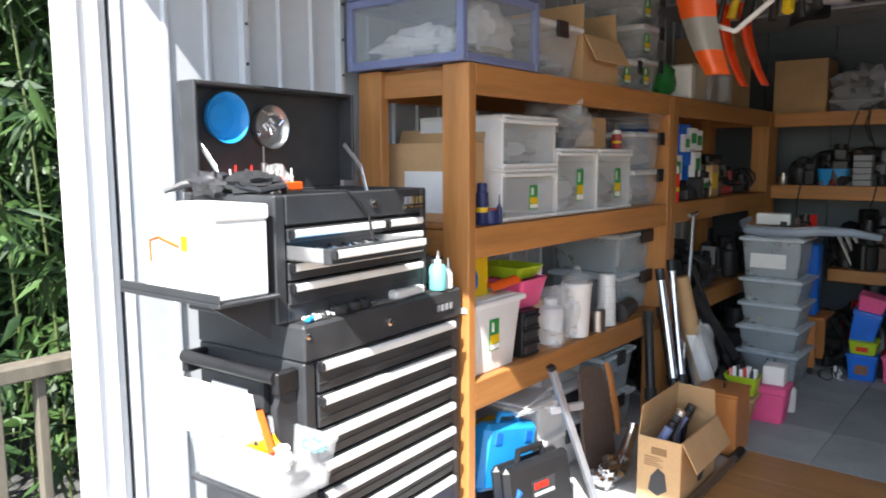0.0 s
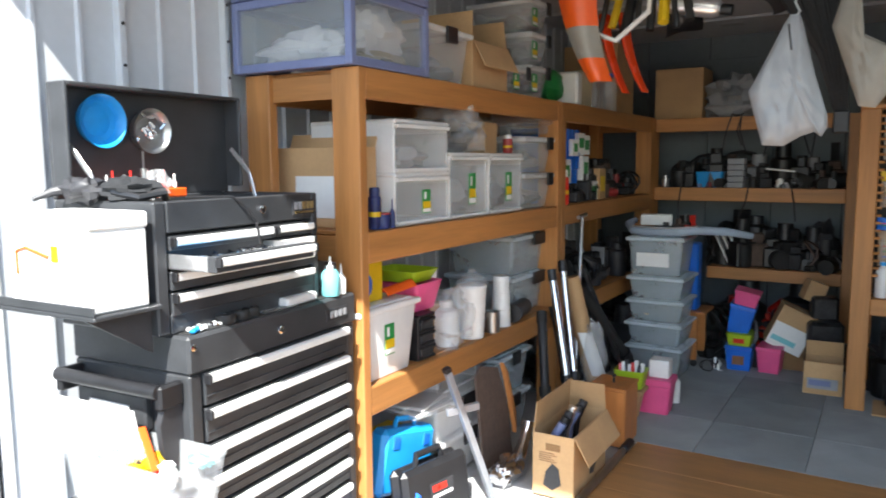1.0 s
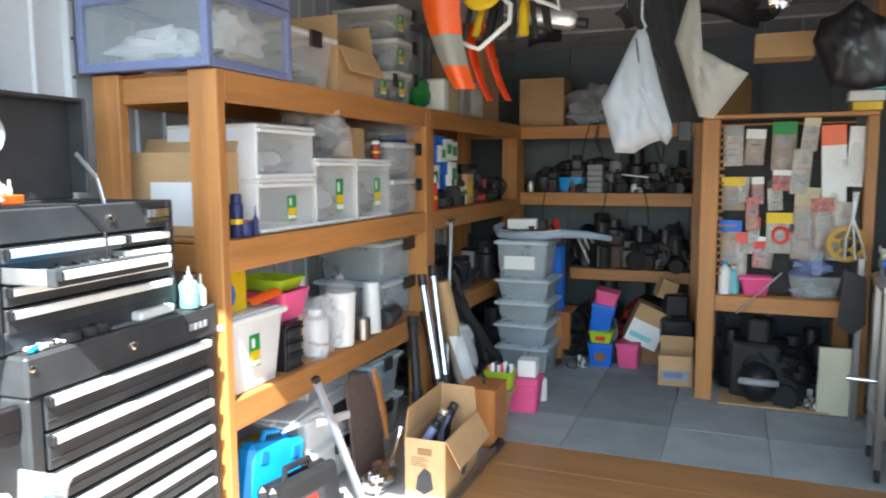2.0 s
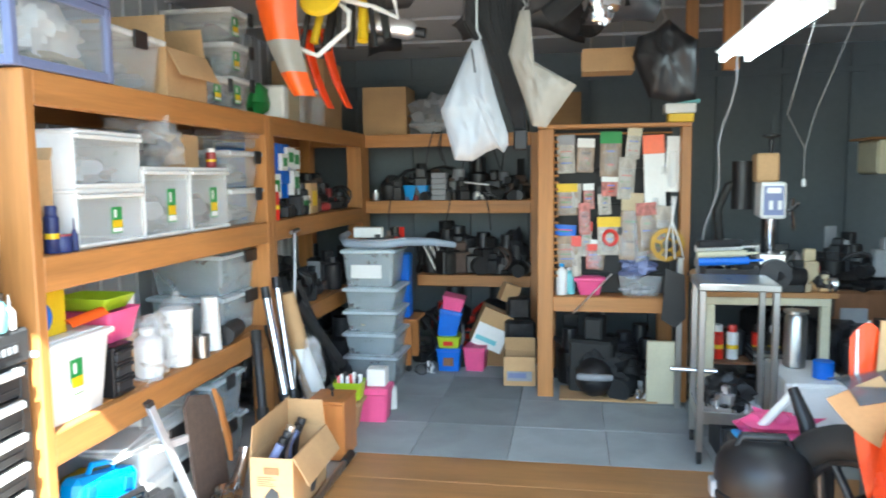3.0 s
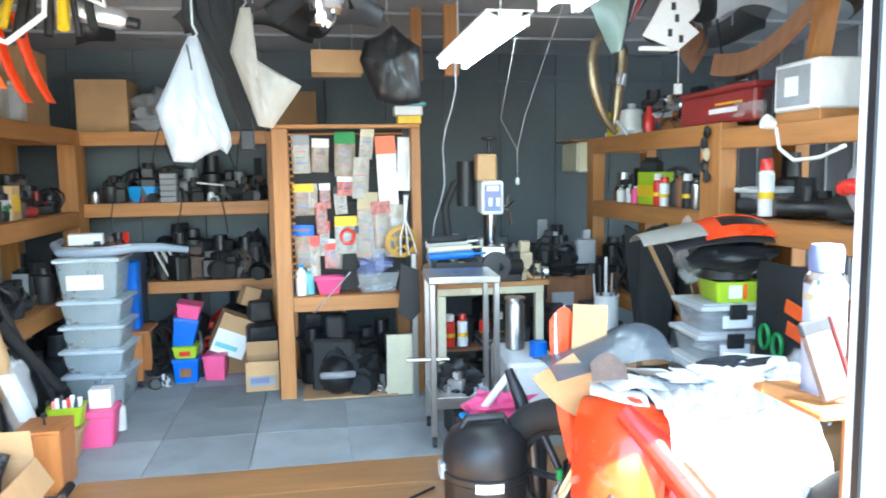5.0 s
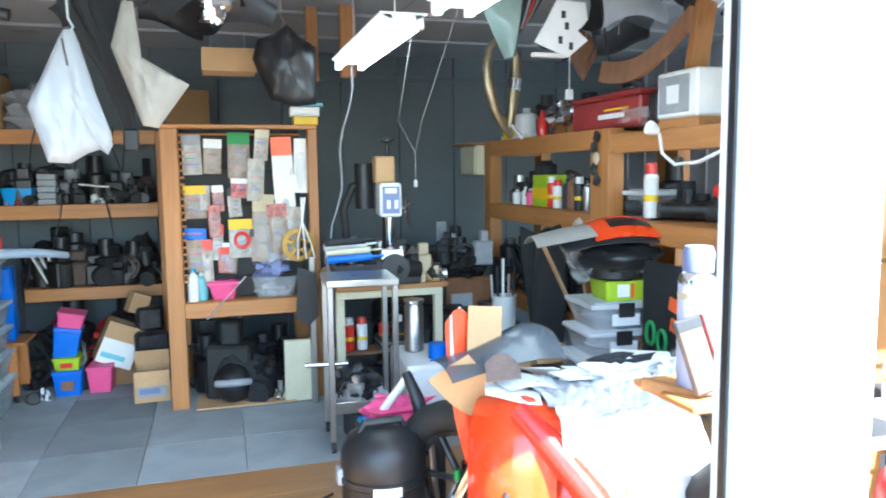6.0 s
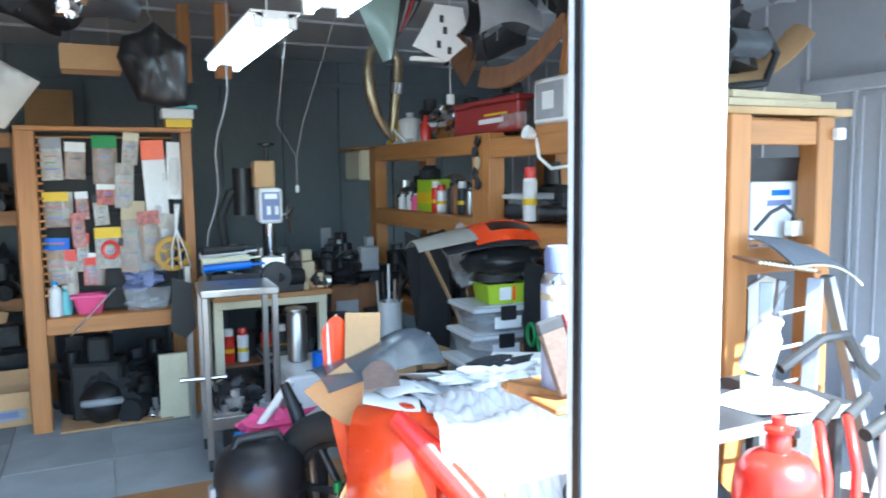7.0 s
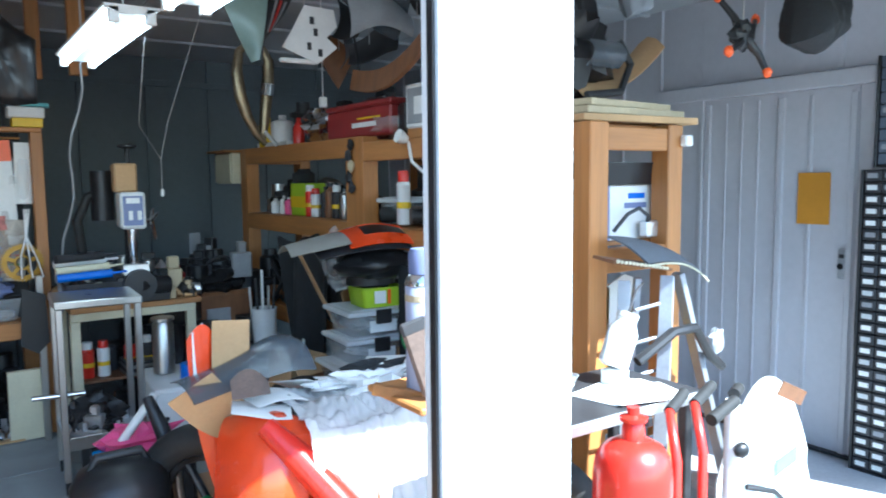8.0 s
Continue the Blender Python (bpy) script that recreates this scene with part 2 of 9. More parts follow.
# ---- geometry helpers ----
class Geo:
    """Collects vertices and faces of one mesh."""

    def __init__(self):
        self.v, self.f = [], []

    def add(self, verts, faces, m=None):
        o = len(self.v)
        self.v += [tuple(m @ Vector(p)) if m else tuple(p) for p in verts]
        self.f += [tuple(o + i for i in f) for f in faces]
        return self

    def box(self, x0, x1, y0, y1, z0, z1, c=0.003, m=None):
        """A box with chamfered edges."""
        lo, hi = (x0, y0, z0), (x1, y1, z1)
        c = min(c, (x1 - x0) * 0.45, (y1 - y0) * 0.45, (z1 - z0) * 0.45)
        verts, idx = [], {}
        for i in (0, 1):
            for j in (0, 1):
                for k in (0, 1):
                    base = [hi[a] if (i, j, k)[a] else lo[a] for a in range(3)]
                    for a in range(3):
                        p = list(base)
                        for b in range(3):
                            if b != a:
                                p[b] += -c if (i, j, k)[b] else c
                        idx[i, j, k, a] = len(verts)
                        verts.append(p)
        faces = []
        for a in range(3):
            b, d = (a + 1) % 3, (a + 2) % 3
            for s in (0, 1):
                q = []
                for u, w in ((0, 0), (1, 0), (1, 1), (0, 1)):
                    key = [0, 0, 0]
                    key[a], key[b], key[d] = s, u, w
                    q.append(idx[(*key, a)])
                faces.append(q if s else q[::-1])
            for u in (0, 1):
                for w in (0, 1):
                    k0, k1 = [0, 0, 0], [0, 0, 0]
                    k0[a], k1[a] = 0, 1
                    k0[b] = k1[b] = u
                    k0[d] = k1[d] = w
                    q = [idx[(*k0, b)], idx[(*k1, b)], idx[(*k1, d)], idx[(*k0, d)]]
                    faces.append(q if u == w else q[::-1])
        for i in (0, 1):
            for j in (0, 1):
                for k in (0, 1):
                    q = [idx[i, j, k, a] for a in range(3)]
                    faces.append(q if (i + j + k) % 2 else q[::-1])
        return self.add(verts, faces, m)

    def lathe(self, prof, n=20, m=None, cap=True, sx=1.0, sy=1.0):
        verts = [(r * sx * math.cos(2 * math.pi * i / n), r * sy * math.sin(2 * math.pi * i / n), z) for r, z in prof for i in range(n)]
        faces = [(a * n + i, a * n + (i + 1) % n, (a + 1) * n + (i + 1) % n, (a + 1) * n + i) for a in range(len(prof) - 1) for i in range(n)]
        if cap:
            faces += [tuple(range(n))[::-1], tuple(range((len(prof) - 1) * n, len(prof) * n))]
        return self.add(verts, faces, m)

    def tube(self, pts, r, n=8, m=None, closed=False):
        pts = [Vector(p) for p in pts]
        rs = r if isinstance(r, (list, tuple)) else [r] * len(pts)
        verts, faces, up = [], [], None
        for i, p in enumerate(pts):
            a, b = pts[max(0, i - 1)], pts[min(len(pts) - 1, i + 1)]
            if closed:
                a, b = pts[i - 1], pts[(i + 1) % len(pts)]
            d = (b - a).normalized()
            if up is None:
                up = d.orthogonal().normalized()
            up = (up - d * up.dot(d)).normalized()
            side = d.cross(up)
            for k in range(n):
                w = 2 * math.pi * k / n
                verts.append(p + (up * math.cos(w) + side * math.sin(w)) * rs[i])
        last = len(pts) if closed else len(pts) - 1
        for i in range(last):
            j = (i + 1) % len(pts)
            faces += [(i * n + k, i * n + (k + 1) % n, j * n + (k + 1) % n, j * n + k) for k in range(n)]
        if not closed:
            faces += [tuple(range(n))[::-1], tuple(range((len(pts) - 1) * n, len(pts) * n))]
        return self.add(verts, faces, m)

    def rod(self, a, b, r, n=8, m=None):
        return self.tube([a, b], r, n, m)

    def bar(self, a, b, w, h, m=None, c=0.002):
        """A rectangular bar from a to b, w across, h deep."""
        a, b = Vector(a), Vector(b)
        q = (b - a).to_track_quat("Z", "Y").to_matrix().to_4x4()
        mm = Matrix.Translation(a) @ q
        return self.box(-w / 2, w / 2, -h / 2, h / 2, 0, (b - a).length, c, m @ mm if m else mm)

    def prism(self, poly, z0, z1, m=None):
        n = len(poly)
        verts = [(x, y, z) for z in (z0, z1) for x, y in poly]
        faces = [tuple(range(n))[::-1], tuple(range(n, 2 * n))] + [(i, (i + 1) % n, n + (i + 1) % n, n + i) for i in range(n)]
        return self.add(verts, faces, m)

    def sheet(self, fn, nu, nv, thick=0.0, m=None):
        """A curved sheet fn(u, v) with a thickness."""
        p = [[Vector(fn(i / nu, j / nv)) for j in range(nv + 1)] for i in range(nu + 1)]
        w = nv + 1
        verts = [q for row in p for q in row]
        faces = [(i * w + j, (i + 1) * w + j, (i + 1) * w + j + 1, i * w + j + 1) for i in range(nu) for j in range(nv)]
        if thick:
            off = []
            for i in range(nu + 1):
                for j in range(nv + 1):
                    du = p[min(nu, i + 1)][j] - p[max(0, i - 1)][j]
                    dv = p[i][min(nv, j + 1)] - p[i][max(0, j - 1)]
                    nn = du.cross(dv)
                    off.append(p[i][j] - (nn.normalized() if nn.length > 1e-9 else Vector((0, 0, 1))) * thick)
            k = len(verts)
            verts += off
            faces += [tuple(k + q for q in f[::-1]) for f in faces]
            for i in range(nu):
                faces.append((i * w, k + i * w, k + (i + 1) * w, (i + 1) * w)[::-1])
                faces.append((i * w + nv, k + i * w + nv, k + (i + 1) * w + nv, (i + 1) * w + nv))
            for j in range(nv):
                faces.append((j, k + j, k + j + 1, j + 1))
                faces.append((nu * w + j, k + nu * w + j, k + nu * w + j + 1, nu * w + j + 1)[::-1])
        return self.add(verts, faces, m)

    def blob(self, c, r, seed=0, rough=0.25, nu=14, nv=9, m=None):
        """A crumpled closed lump with radii r about c."""
        c, verts = Vector(c), []
        for j in range(nv + 1):
            th = math.pi * j / nv
            for i in range(nu):
                ph = 2 * math.pi * i / nu
                d = Vector((math.sin(th) * math.cos(ph), math.sin(th) * math.sin(ph), math.cos(th)))
                k = 1 + rough * noise.noise(d * 2.3 + Vector((seed * 7.1, seed * 3.3, 0))) + rough * 0.5 * noise.noise(d * 6 + Vector((seed, 0, 0)))
                verts.append(c + Vector((d.x * r[0], d.y * r[1], d.z * r[2])) * k)
        faces = [(j * nu + i, j * nu + (i + 1) % nu, (j + 1) * nu + (i + 1) % nu, (j + 1) * nu + i)[::-1] for j in range(nv) for i in range(nu)]
        return self.add(verts, faces, m)

    def mesh(self, name, mat, sharp=38):
        me = bpy.data.meshes.new(name)
        me.from_pydata(self.v, [], self.f)
        me.materials.append(mat)
        me.shade_smooth()
        me.set_sharp_from_angle(angle=radians(sharp))
        return me


def part(name, g, mat, parent, label="", sharp=38):
    ob = new(name, g.mesh(name, mat, sharp))
    ob.parent = parent
    if label:
        ob["label"] = label
    return ob


def thing(name, label, category, m=None, group="", kind=""):
    ob = new(name)
    ob.empty_display_size = 0.05
    ob.matrix_basis = m if m else Matrix()
    return tagged(ob, label, category, group, kind)


def solo(name, g, mat, label, category, m=None, group="", kind="", sharp=38):
    ob = new(name, g.mesh(name, mat, sharp))
    ob.matrix_basis = m if m else Matrix()
    return tagged(ob, label, category, group, kind)


def at(x, y, z, rz=0, rx=0, ry=0):
    return pose(x, y, z, rx, ry, rz)


rnd = random.Random(7)

# ---- large structure ----
XL, XR, YB, ZC, YF = -2.05, 4.12, 6.45, 2.42, 1.0      # left, right, back walls, ceiling, front opening

g = Geo().box(-60, 60, -60, 60, -0.2, -0.03, 0.0)
solo("ground", g, ASPHALT, "pale paved yard ground outside the garage", "ground", kind="structure")
g = Geo().box(XL - 0.15, XR + 0.15, 0.85, YB + 0.15, -0.15, -0.012, 0.0)
solo("floor", g, CONCRETE, "bare grey concrete garage floor", "floor", kind="structure")


def ribbed(y0, y1, z0, z1, x, side, pitch, rib, depth):
    """A steel wall sheet with raised vertical ribs, facing side."""
    g = Geo()
    prof, y = [], y0
    while y < y1 - 1e-6:
        e = min(y + pitch, y1)
        prof += [(y, 0), (max(y, e - rib), 0)]
        if e - rib > y:
            prof += [(e - rib * 0.75, depth), (e - rib * 0.25, depth)]
        y = e
    prof.append((y1, 0))
    front = [(x + side * d, yy, z) for z in (z0, z1) for yy, d in prof]
    n = len(prof)
    f = [(i, i + 1, n + i + 1, n + i) for i in range(n - 1)]
    g.add(front, [q if side > 0 else q[::-1] for q in f])
    g.box(*(sorted((x - side * 0.12, x - side * 0.01))), y0, y1, z0, z1, 0)
    return g


def bolted(g, x, y, side, z0, z1, step=0.135):
    z = z0
    while z < z1:
        g.lathe([(0.006, 0), (0.006, 0.004), (0.003, 0.006)], 8, Matrix.Translation((x, y, z)) @ pose(0, 0, 0, 0, 90 * side, 0))
        z += step


wl = solo("wall_left", ribbed(1.236, YB + 0.1, 0, ZC + 0.1, XL, 1, 0.152, 0.022, 0.012), STEEL_WALL, "light grey ribbed steel garage wall", "wall", kind="structure", sharp=20)
for yy in (1.655, 2.105):
    part("wall_flange", Geo().box(XL + 0.001, XL + 0.035, yy - 0.004, yy + 0.02, 0, ZC, 0.002), STEEL_WALL, wl, "folded bolted panel flange")
    g = Geo()
    bolted(g, XL + 0.036, yy + 0.008, 1, 0.4, ZC - 0.1)
    part("bolt_row", g, DARK_METAL, wl)
jamb = thing("door_jamb", "white steel shutter jamb at the garage opening", "jamb", kind="structure")
part("jamb_post", Geo().box(XL - 0.025, XL + 0.012, 1.036, 1.184, -0.03, ZC, 0.006), WHITE_POST, jamb)
for yy in (1.066, 1.128):
    part("jamb_flute", Geo().box(XL + 0.0125, XL + 0.022, yy, yy + 0.03, -0.03, ZC - 0.004, 0.004), WHITE_POST, jamb)
part("jamb_return", Geo().box(XL - 0.025, XL + 0.006, 1.199, 1.234, -0.03, ZC, 0.004), WHITE_POST, jamb)
part("jamb_gap", Geo().box(XL - 0.022, XL - 0.005, 1.182, 1.201, -0.02, ZC - 0.01, 0), BLACK, jamb)

g = Geo()
xx = XL - 0.1
while xx < XR + 0.1:
    g.box(xx + 0.002, min(xx + 0.5, XR + 0.1) - 0.002, YB, YB + 0.1, 0, ZC + 0.03, 0.004)
    xx += 0.5
g.box(XL - 0.15, XR + 0.15, YB + 0.101, YB + 0.2, -0.03, ZC + 0.2, 0)
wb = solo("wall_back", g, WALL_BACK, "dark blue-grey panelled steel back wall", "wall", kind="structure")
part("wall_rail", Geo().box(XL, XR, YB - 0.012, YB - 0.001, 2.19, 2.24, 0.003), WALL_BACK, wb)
solo("wall_right", ribbed(2.87, YB + 0.1, 0, ZC + 0.1, XR, -1, 0.3, 0.025, 0.012), WALL_RIGHT, "grey ribbed steel side wall", "wall", kind="structure", sharp=20)
g = Geo().box(XR + 0.001, XR + 0.1, 0.9, 2.87, 1.94, ZC, 0.003).box(XR + 0.001, XR + 0.1, 0.9, 1.9, 0, 1.94, 0.003).box(XR - 0.012, XR + 0.1, 2.845, 2.87, 0, 1.94, 0.003)
for yy in (1.6, 2.05, 2.48):
    g.box(XR - 0.008, XR + 0.001, yy, yy + 0.03, 1.945, ZC, 0.002)
solo("wall_right_front", g, WALL_RIGHT, "grey steel wall round the side door", "wall", kind="structure")

# ceiling boards, one mesh
g, yy = Geo(), YB
while yy > YF:
    y0 = max(yy - 0.8, YF - 0.1)
    xx = XL - 0.1
    while xx < XR + 0.1:
        x1 = min(xx + 1.8, XR + 0.1) - 0.002
        g.box(xx + 0.002, x1, y0 + 0.04, yy - 0.003, ZC, ZC + 0.03, 0.004)
        g.box(xx + 0.002, x1, y0 + 0.003, y0 + 0.038, ZC - 0.016, ZC + 0.03, 0.004)
        xx += 1.8
    yy = y0
g.box(XL - 0.15, XR + 0.15, YF - 0.1, YB + 0.15, ZC + 0.031, ZC + 0.12, 0)
solo("ceiling", g, CEILING, "pale grey ceiling boards with open joints", "ceiling", kind="structure")
g = Geo().box(XL - 0.15, XR + 0.15, 0.93, 1.0, 2.4, 2.9, 0.004)
solo("wall_front", g, STEEL_WALL, "light steel shutter box over the opening", "wall", kind="structure")
# unseen slats, added to block high sun from the right bay's shelf end
shut = thing("shutter", "unseen pale grey slats, added to keep sun off the right bay", "shutter", kind="structure")
for k in range(5):
    part("sun_block_slat", Geo().box(1.15, XR - 0.01, 0.945, 0.962, 2.03 + 0.07 * k, 2.097 + 0.07 * k, 0.005), STEEL_WALL, shut)
part("bottom_bar", Geo().box(1.15, XR - 0.01, 0.938, 0.969, 2.002, 2.028, 0.004), ALU, shut)
post = thing("shutter_post", "white steel centre post between two shutter openings", "post", at(0.92, 0.9, 0), kind="structure")
part("post_body", Geo().box(0.0, 0.225, 0.0, 0.044, -0.03, 2.4, 0.003), WHITE_POST, post)
part("shutter_guide", Geo().box(-0.004, -0.0005, 0.010, 0.024, -0.03, 2.3, 0.0005), BLACK, post, "dark shutter guide slot")

# wooden sheet on the floor, and loose carpet tiles
ply = thing("floor_board", "brown wooden board flooring laid near the opening", "floor", kind="structure")
for i in range(9):
    y1 = 3.69 - i * 0.3
    part("plank", Geo().box(-0.872, 1.9, y1 - 0.299, y1, -0.011, 0.002, 0.002), PLY, ply)

# ---- timber shelving ----
def deck(x0, x1, y0, y1, z):
    return Geo().box(x0, x1, y0, y1, z - 0.014, z, 0.002)


def beam(parent, x0, x1, y0, y1, z0, z1, axis):
    part("beam", Geo().box(x0, x1, y0, y1, z0, z1, 0.004), WOOD[axis], parent)


def upright(parent, x0, x1, y0, y1, z1, z0=-0.012):
    part("post", Geo().box(x0, x1, y0, y1, z0, z1, 0.004), WOOD[2], parent)


TIERS = ((1.755, 0.106), (1.177, 0.112), (0.61, 0.11))
for n, (ya, yb) in enumerate(((2.13, 3.96), (3.96, 5.84))):
    sh = thing("timber_shelf", "orange-stained heavy timber storage shelf, three tiers, crammed with boxes", "shelf", group="timber shelves")
    ys = ((ya, ya + 0.045), (yb - 0.06, yb)) if n == 0 else ((ya + 0.002, ya + 0.06), (yb - 0.11, yb))
    for k, (p, q) in enumerate(ys):
        upright(sh, -1.53, -1.41, p, q, 1.755 if n == 0 and k == 0 else 1.753)
        upright(sh, -1.95, -1.83, p, q, 1.753)
        for z, h in TIERS:
            beam(sh, -1.83, -1.53, p + 0.02, q - 0.02, z - h, z - 0.015, 0)
    for z, h in TIERS:
        beam(sh, -1.452, -1.412, ys[0][1], ys[1][0], z - h, z, 1)
        beam(sh, -1.95, -1.91, ys[0][1], ys[1][0], z - h, z - 0.015, 1)
        part("shelf_board", Geo().box(-1.905, -1.456, ys[0][1], ys[1][0], z - 0.014, z, 0.002), WOOD[1], sh)

sh = thing("timber_shelf", "orange timber shelf along the dark back wall, full of parts", "shelf", group="timber shelves")
upright(sh, -1.52, -1.41, 5.842, 5.95, 1.74)
upright(sh, -0.10, 0.0, 5.842, 5.95, 1.74)
for z, h in ((1.745, 0.1), (1.225, 0.1), (0.635, 0.09)):
    x0 = -1.41 if z > 1 else -1.0
    beam(sh, x0, -0.10, 5.845, 5.885, z - h, z, 0)
    part("shelf_board", Geo().box(x0, -0.10, 5.887, 6.43, z - 0.016, z - 0.002, 0.002), WOOD[0], sh)
part("side_board", Geo().box(-2.03, -1.41, 5.96, 6.43, 1.729, 1.743, 0.002), WOOD[0], sh)
part("side_board", Geo().box(-2.03, -1.41, 5.96, 6.43, 1.209, 1.223, 0.002), WOOD[0], sh)

sh = thing("timber_shelf", "orange timber side shelf loaded with tools and cans", "shelf", group="timber shelves")
RS_FAR = ((1.64, 0.105), (1.2, 0.105), (0.62, 0.1))
RS_NEAR = ((1.608, 0.095), (1.19, 0.1), (0.62, 0.1))
for p, q, tiers in ((1.89, 1.97, RS_NEAR), (3.46, 3.65, RS_FAR), (5.14, 5.26, RS_FAR)):
    top = tiers[0][0]
    upright(sh, 2.2, 2.29, p, q, top)
    upright(sh, 2.6, 2.68, p, q, top - 0.002)
    for z, h in tiers:
        beam(sh, 2.29, 2.6, p + 0.006, p + 0.05, z - h, z - 0.015, 0)
for p, q, tiers in ((1.97, 3.46, RS_NEAR), (3.65, 5.14, RS_FAR)):
    for z, h in tiers:
        beam(sh, 2.202, 2.242, p, q, z - h, z, 1)
        part("shelf_board", Geo().box(2.244, 2.67, p, q, z - 0.014, z, 0.002), WOOD[1], sh)

# pegboard stand with wall of blister packs
peg = thing("pegboard_rack", "orange timber tool rack with packaged parts hung on a grid", "rack")
upright(peg, 0.0, 0.10, 4.79, 4.88, 1.70)
upright(peg, 0.86, 0.92, 4.79, 4.88, 1.70)
upright(peg, 0.0, 0.10, 5.5, 5.59, 0.63)
upright(peg, 0.82, 0.92, 5.5, 5.59, 0.63)
beam(peg, 0.0, 0.92, 4.795, 4.875, 1.70, 1.725, 0)
beam(peg, 0.10, 0.86, 4.795, 4.835, 0.555, 0.65, 0)
part("shelf_board", Geo().box(0.10, 0.82, 4.84, 5.55, 0.635, 0.652, 0.002), WOOD[0], peg)
part("back_panel", Geo().box(0.10, 0.82, 4.93, 4.945, 0.66, 1.7, 0.002), RUBBER, peg, "black perforated hanging panel")
for k in range(5):
    part("hook_rail", Geo().rod((0.1, 4.9, 1.67 - k * 0.22), (0.82, 4.9, 1.67 - k * 0.22), 0.006), WOOD[0] if k == 0 else DARK_METAL, peg)
for k in range(22):
    z = 0.78 + k * 0.042
    part("dowel", Geo().rod((0.098, 4.81, z), (0.128, 4.81, z), 0.008, 6), WOOD[0], peg)


# ---- tool chest ----
def tool_cabinet():
    # local: x across the front from 0 to width, y into the body, z up; the front faces -y
    W, D, Z = 0.76, 0.46, 0.972
    m = Matrix.Translation((-1.384, 1.35, 0)) @ pose(0, 0, 0, 0, 0, 93.7)
    cab = thing("roller_cabinet", "black steel roller tool cabinet with white-edged drawers", "tool cabinet", m)
    for x in (0, W - 0.045):
        part("side_panel", Geo().box(x, x + 0.045, 0, D, 0.09, Z - 0.106, 0.006), BLACK_PAINT, cab)
    part("core", Geo().box(0.046, W - 0.046, 0.03, D, 0.09, Z - 0.106, 0.004), BLACK_PAINT, cab)
    part("kick_plate", Geo().box(0.046, W - 0.046, 0, 0.029, 0.09, 0.13, 0.003), BLACK_PAINT, cab)
    part("top", Geo().box(-0.004, W + 0.004, -0.006, D, Z - 0.105, Z, 0.008), BLACK_PAINT, cab, "black top with a worn mat")
    part("top_mat", Geo().box(0.02, W - 0.02, 0.012, D - 0.01, Z, Z + 0.003, 0.001), RUBBER, cab)
    lock = part("lock", Geo().lathe([(0.013, 0), (0.013, 0.006), (0.01, 0.008)], 16, Matrix.Translation((0.36, -0.006, Z - 0.052)) @ pose(0, 0, 0, 90)), CHROME, cab)
    part("keyhole", Geo().box(0.357, 0.363, -0.017, -0.0135, Z - 0.058, Z - 0.046, 0.001), BLACK, lock)
    part("badge", Geo().box(0.59, 0.71, -0.009, -0.0055, Z - 0.075, Z - 0.035, 0.001), DKGREY, cab, "dark worn maker's badge")
    for bx in (0.61, 0.635, 0.66, 0.685):
        part("badge_bar", Geo().box(bx, bx + 0.016, -0.011, -0.0085, Z - 0.066, Z - 0.044, 0.0005), GREY, cab)
    for bx, bz in ((0.012, Z - 0.03), (0.012, 0.2)):
        part("bolt", Geo().lathe([(0.009, 0), (0.009, 0.004), (0.004, 0.006)], 10, Matrix.Translation((bx, -0.006, bz)) @ pose(0, 0, 0, 90)), CHROME, cab)
    zs = [0.868, 0.768, 0.665, 0.574, 0.484, 0.394, 0.303, 0.135]
    for a, b in zip(zs[:-1], zs[1:]):
        d = part("drawer", Geo().box(0.05, W - 0.05, -0.004, 0.028, b + 0.004, a - 0.004, 0.003), BLACK_PAINT, cab)
        part("handle", Geo().box(0.05, W - 0.05, -0.024, -0.003, a - 0.033, a - 0.008, 0.005), WHITE_TRIM, d, "white full-width drawer edge")
        for ex in (0.047, W - 0.059):
            part("end_cap", Geo().box(ex, ex + 0.012, -0.026, -0.002, a - 0.035, a - 0.006, 0.003), BLACK, d)
        part("ridge", Geo().box(0.053, W - 0.053, -0.007, -0.003, b + 0.028, b + 0.032, 0.001), BLACK_PAINT, d)
    for cx in (0.06, W - 0.06):
        for cy in (0.06, D - 0.06):
            w = part("castor", Geo().lathe([(0.03, -0.013), (0.042, -0.012), (0.042, 0.012), (0.03, 0.013)], 16, Matrix.Translation((cx, cy, 0.042)) @ pose(0, 0, 0, 0, 90)), RUBBER, cab)
            part("castor_fork", Geo().box(cx - 0.02, cx + 0.02, cy - 0.02, cy + 0.02, 0.06, 0.095, 0.003), DARK_METAL, w)
    # push handle and trays on the end facing the yard
    part("push_handle", Geo().tube([(-0.075, 0.03, 0.84), (-0.075, 0.43, 0.84)], 0.019, 12).box(-0.08, 0, 0.02, 0.045, 0.79, 0.855, 0.006).box(-0.08, 0, 0.415, 0.44, 0.79, 0.855, 0.006), BLACK, cab, "black tubular push handle")
    part("handle_bracket", Geo().prism([(0, 0), (0.055, 0), (0.075, -0.05), (0.05, -0.27), (0, -0.3)], 0, 0.02, Matrix.Translation((0, 0.03, 0.80)) @ pose(0, 0, 0, 90, 0, 180)), DKGREY, cab, "ribbed grey bracket")
    tray = part("label_holder", Geo().box(-0.03, -0.0, 0.14, 0.4, 0.70, 0.8, 0.006), BLACK_PAINT, cab, "black holder with a white label")
    part("label_card", Geo().box(-0.034, -0.0305, 0.2, 0.36, 0.735, 0.768, 0.001), PAPER, tray)

    # upper chest
    W2, D2, z0, z1 = 0.668, 0.40, 0.975, 1.327
    mc = Matrix.Translation((-1.432, 1.302, 0)) @ pose(0, 0, 0, 0, 0, 93)
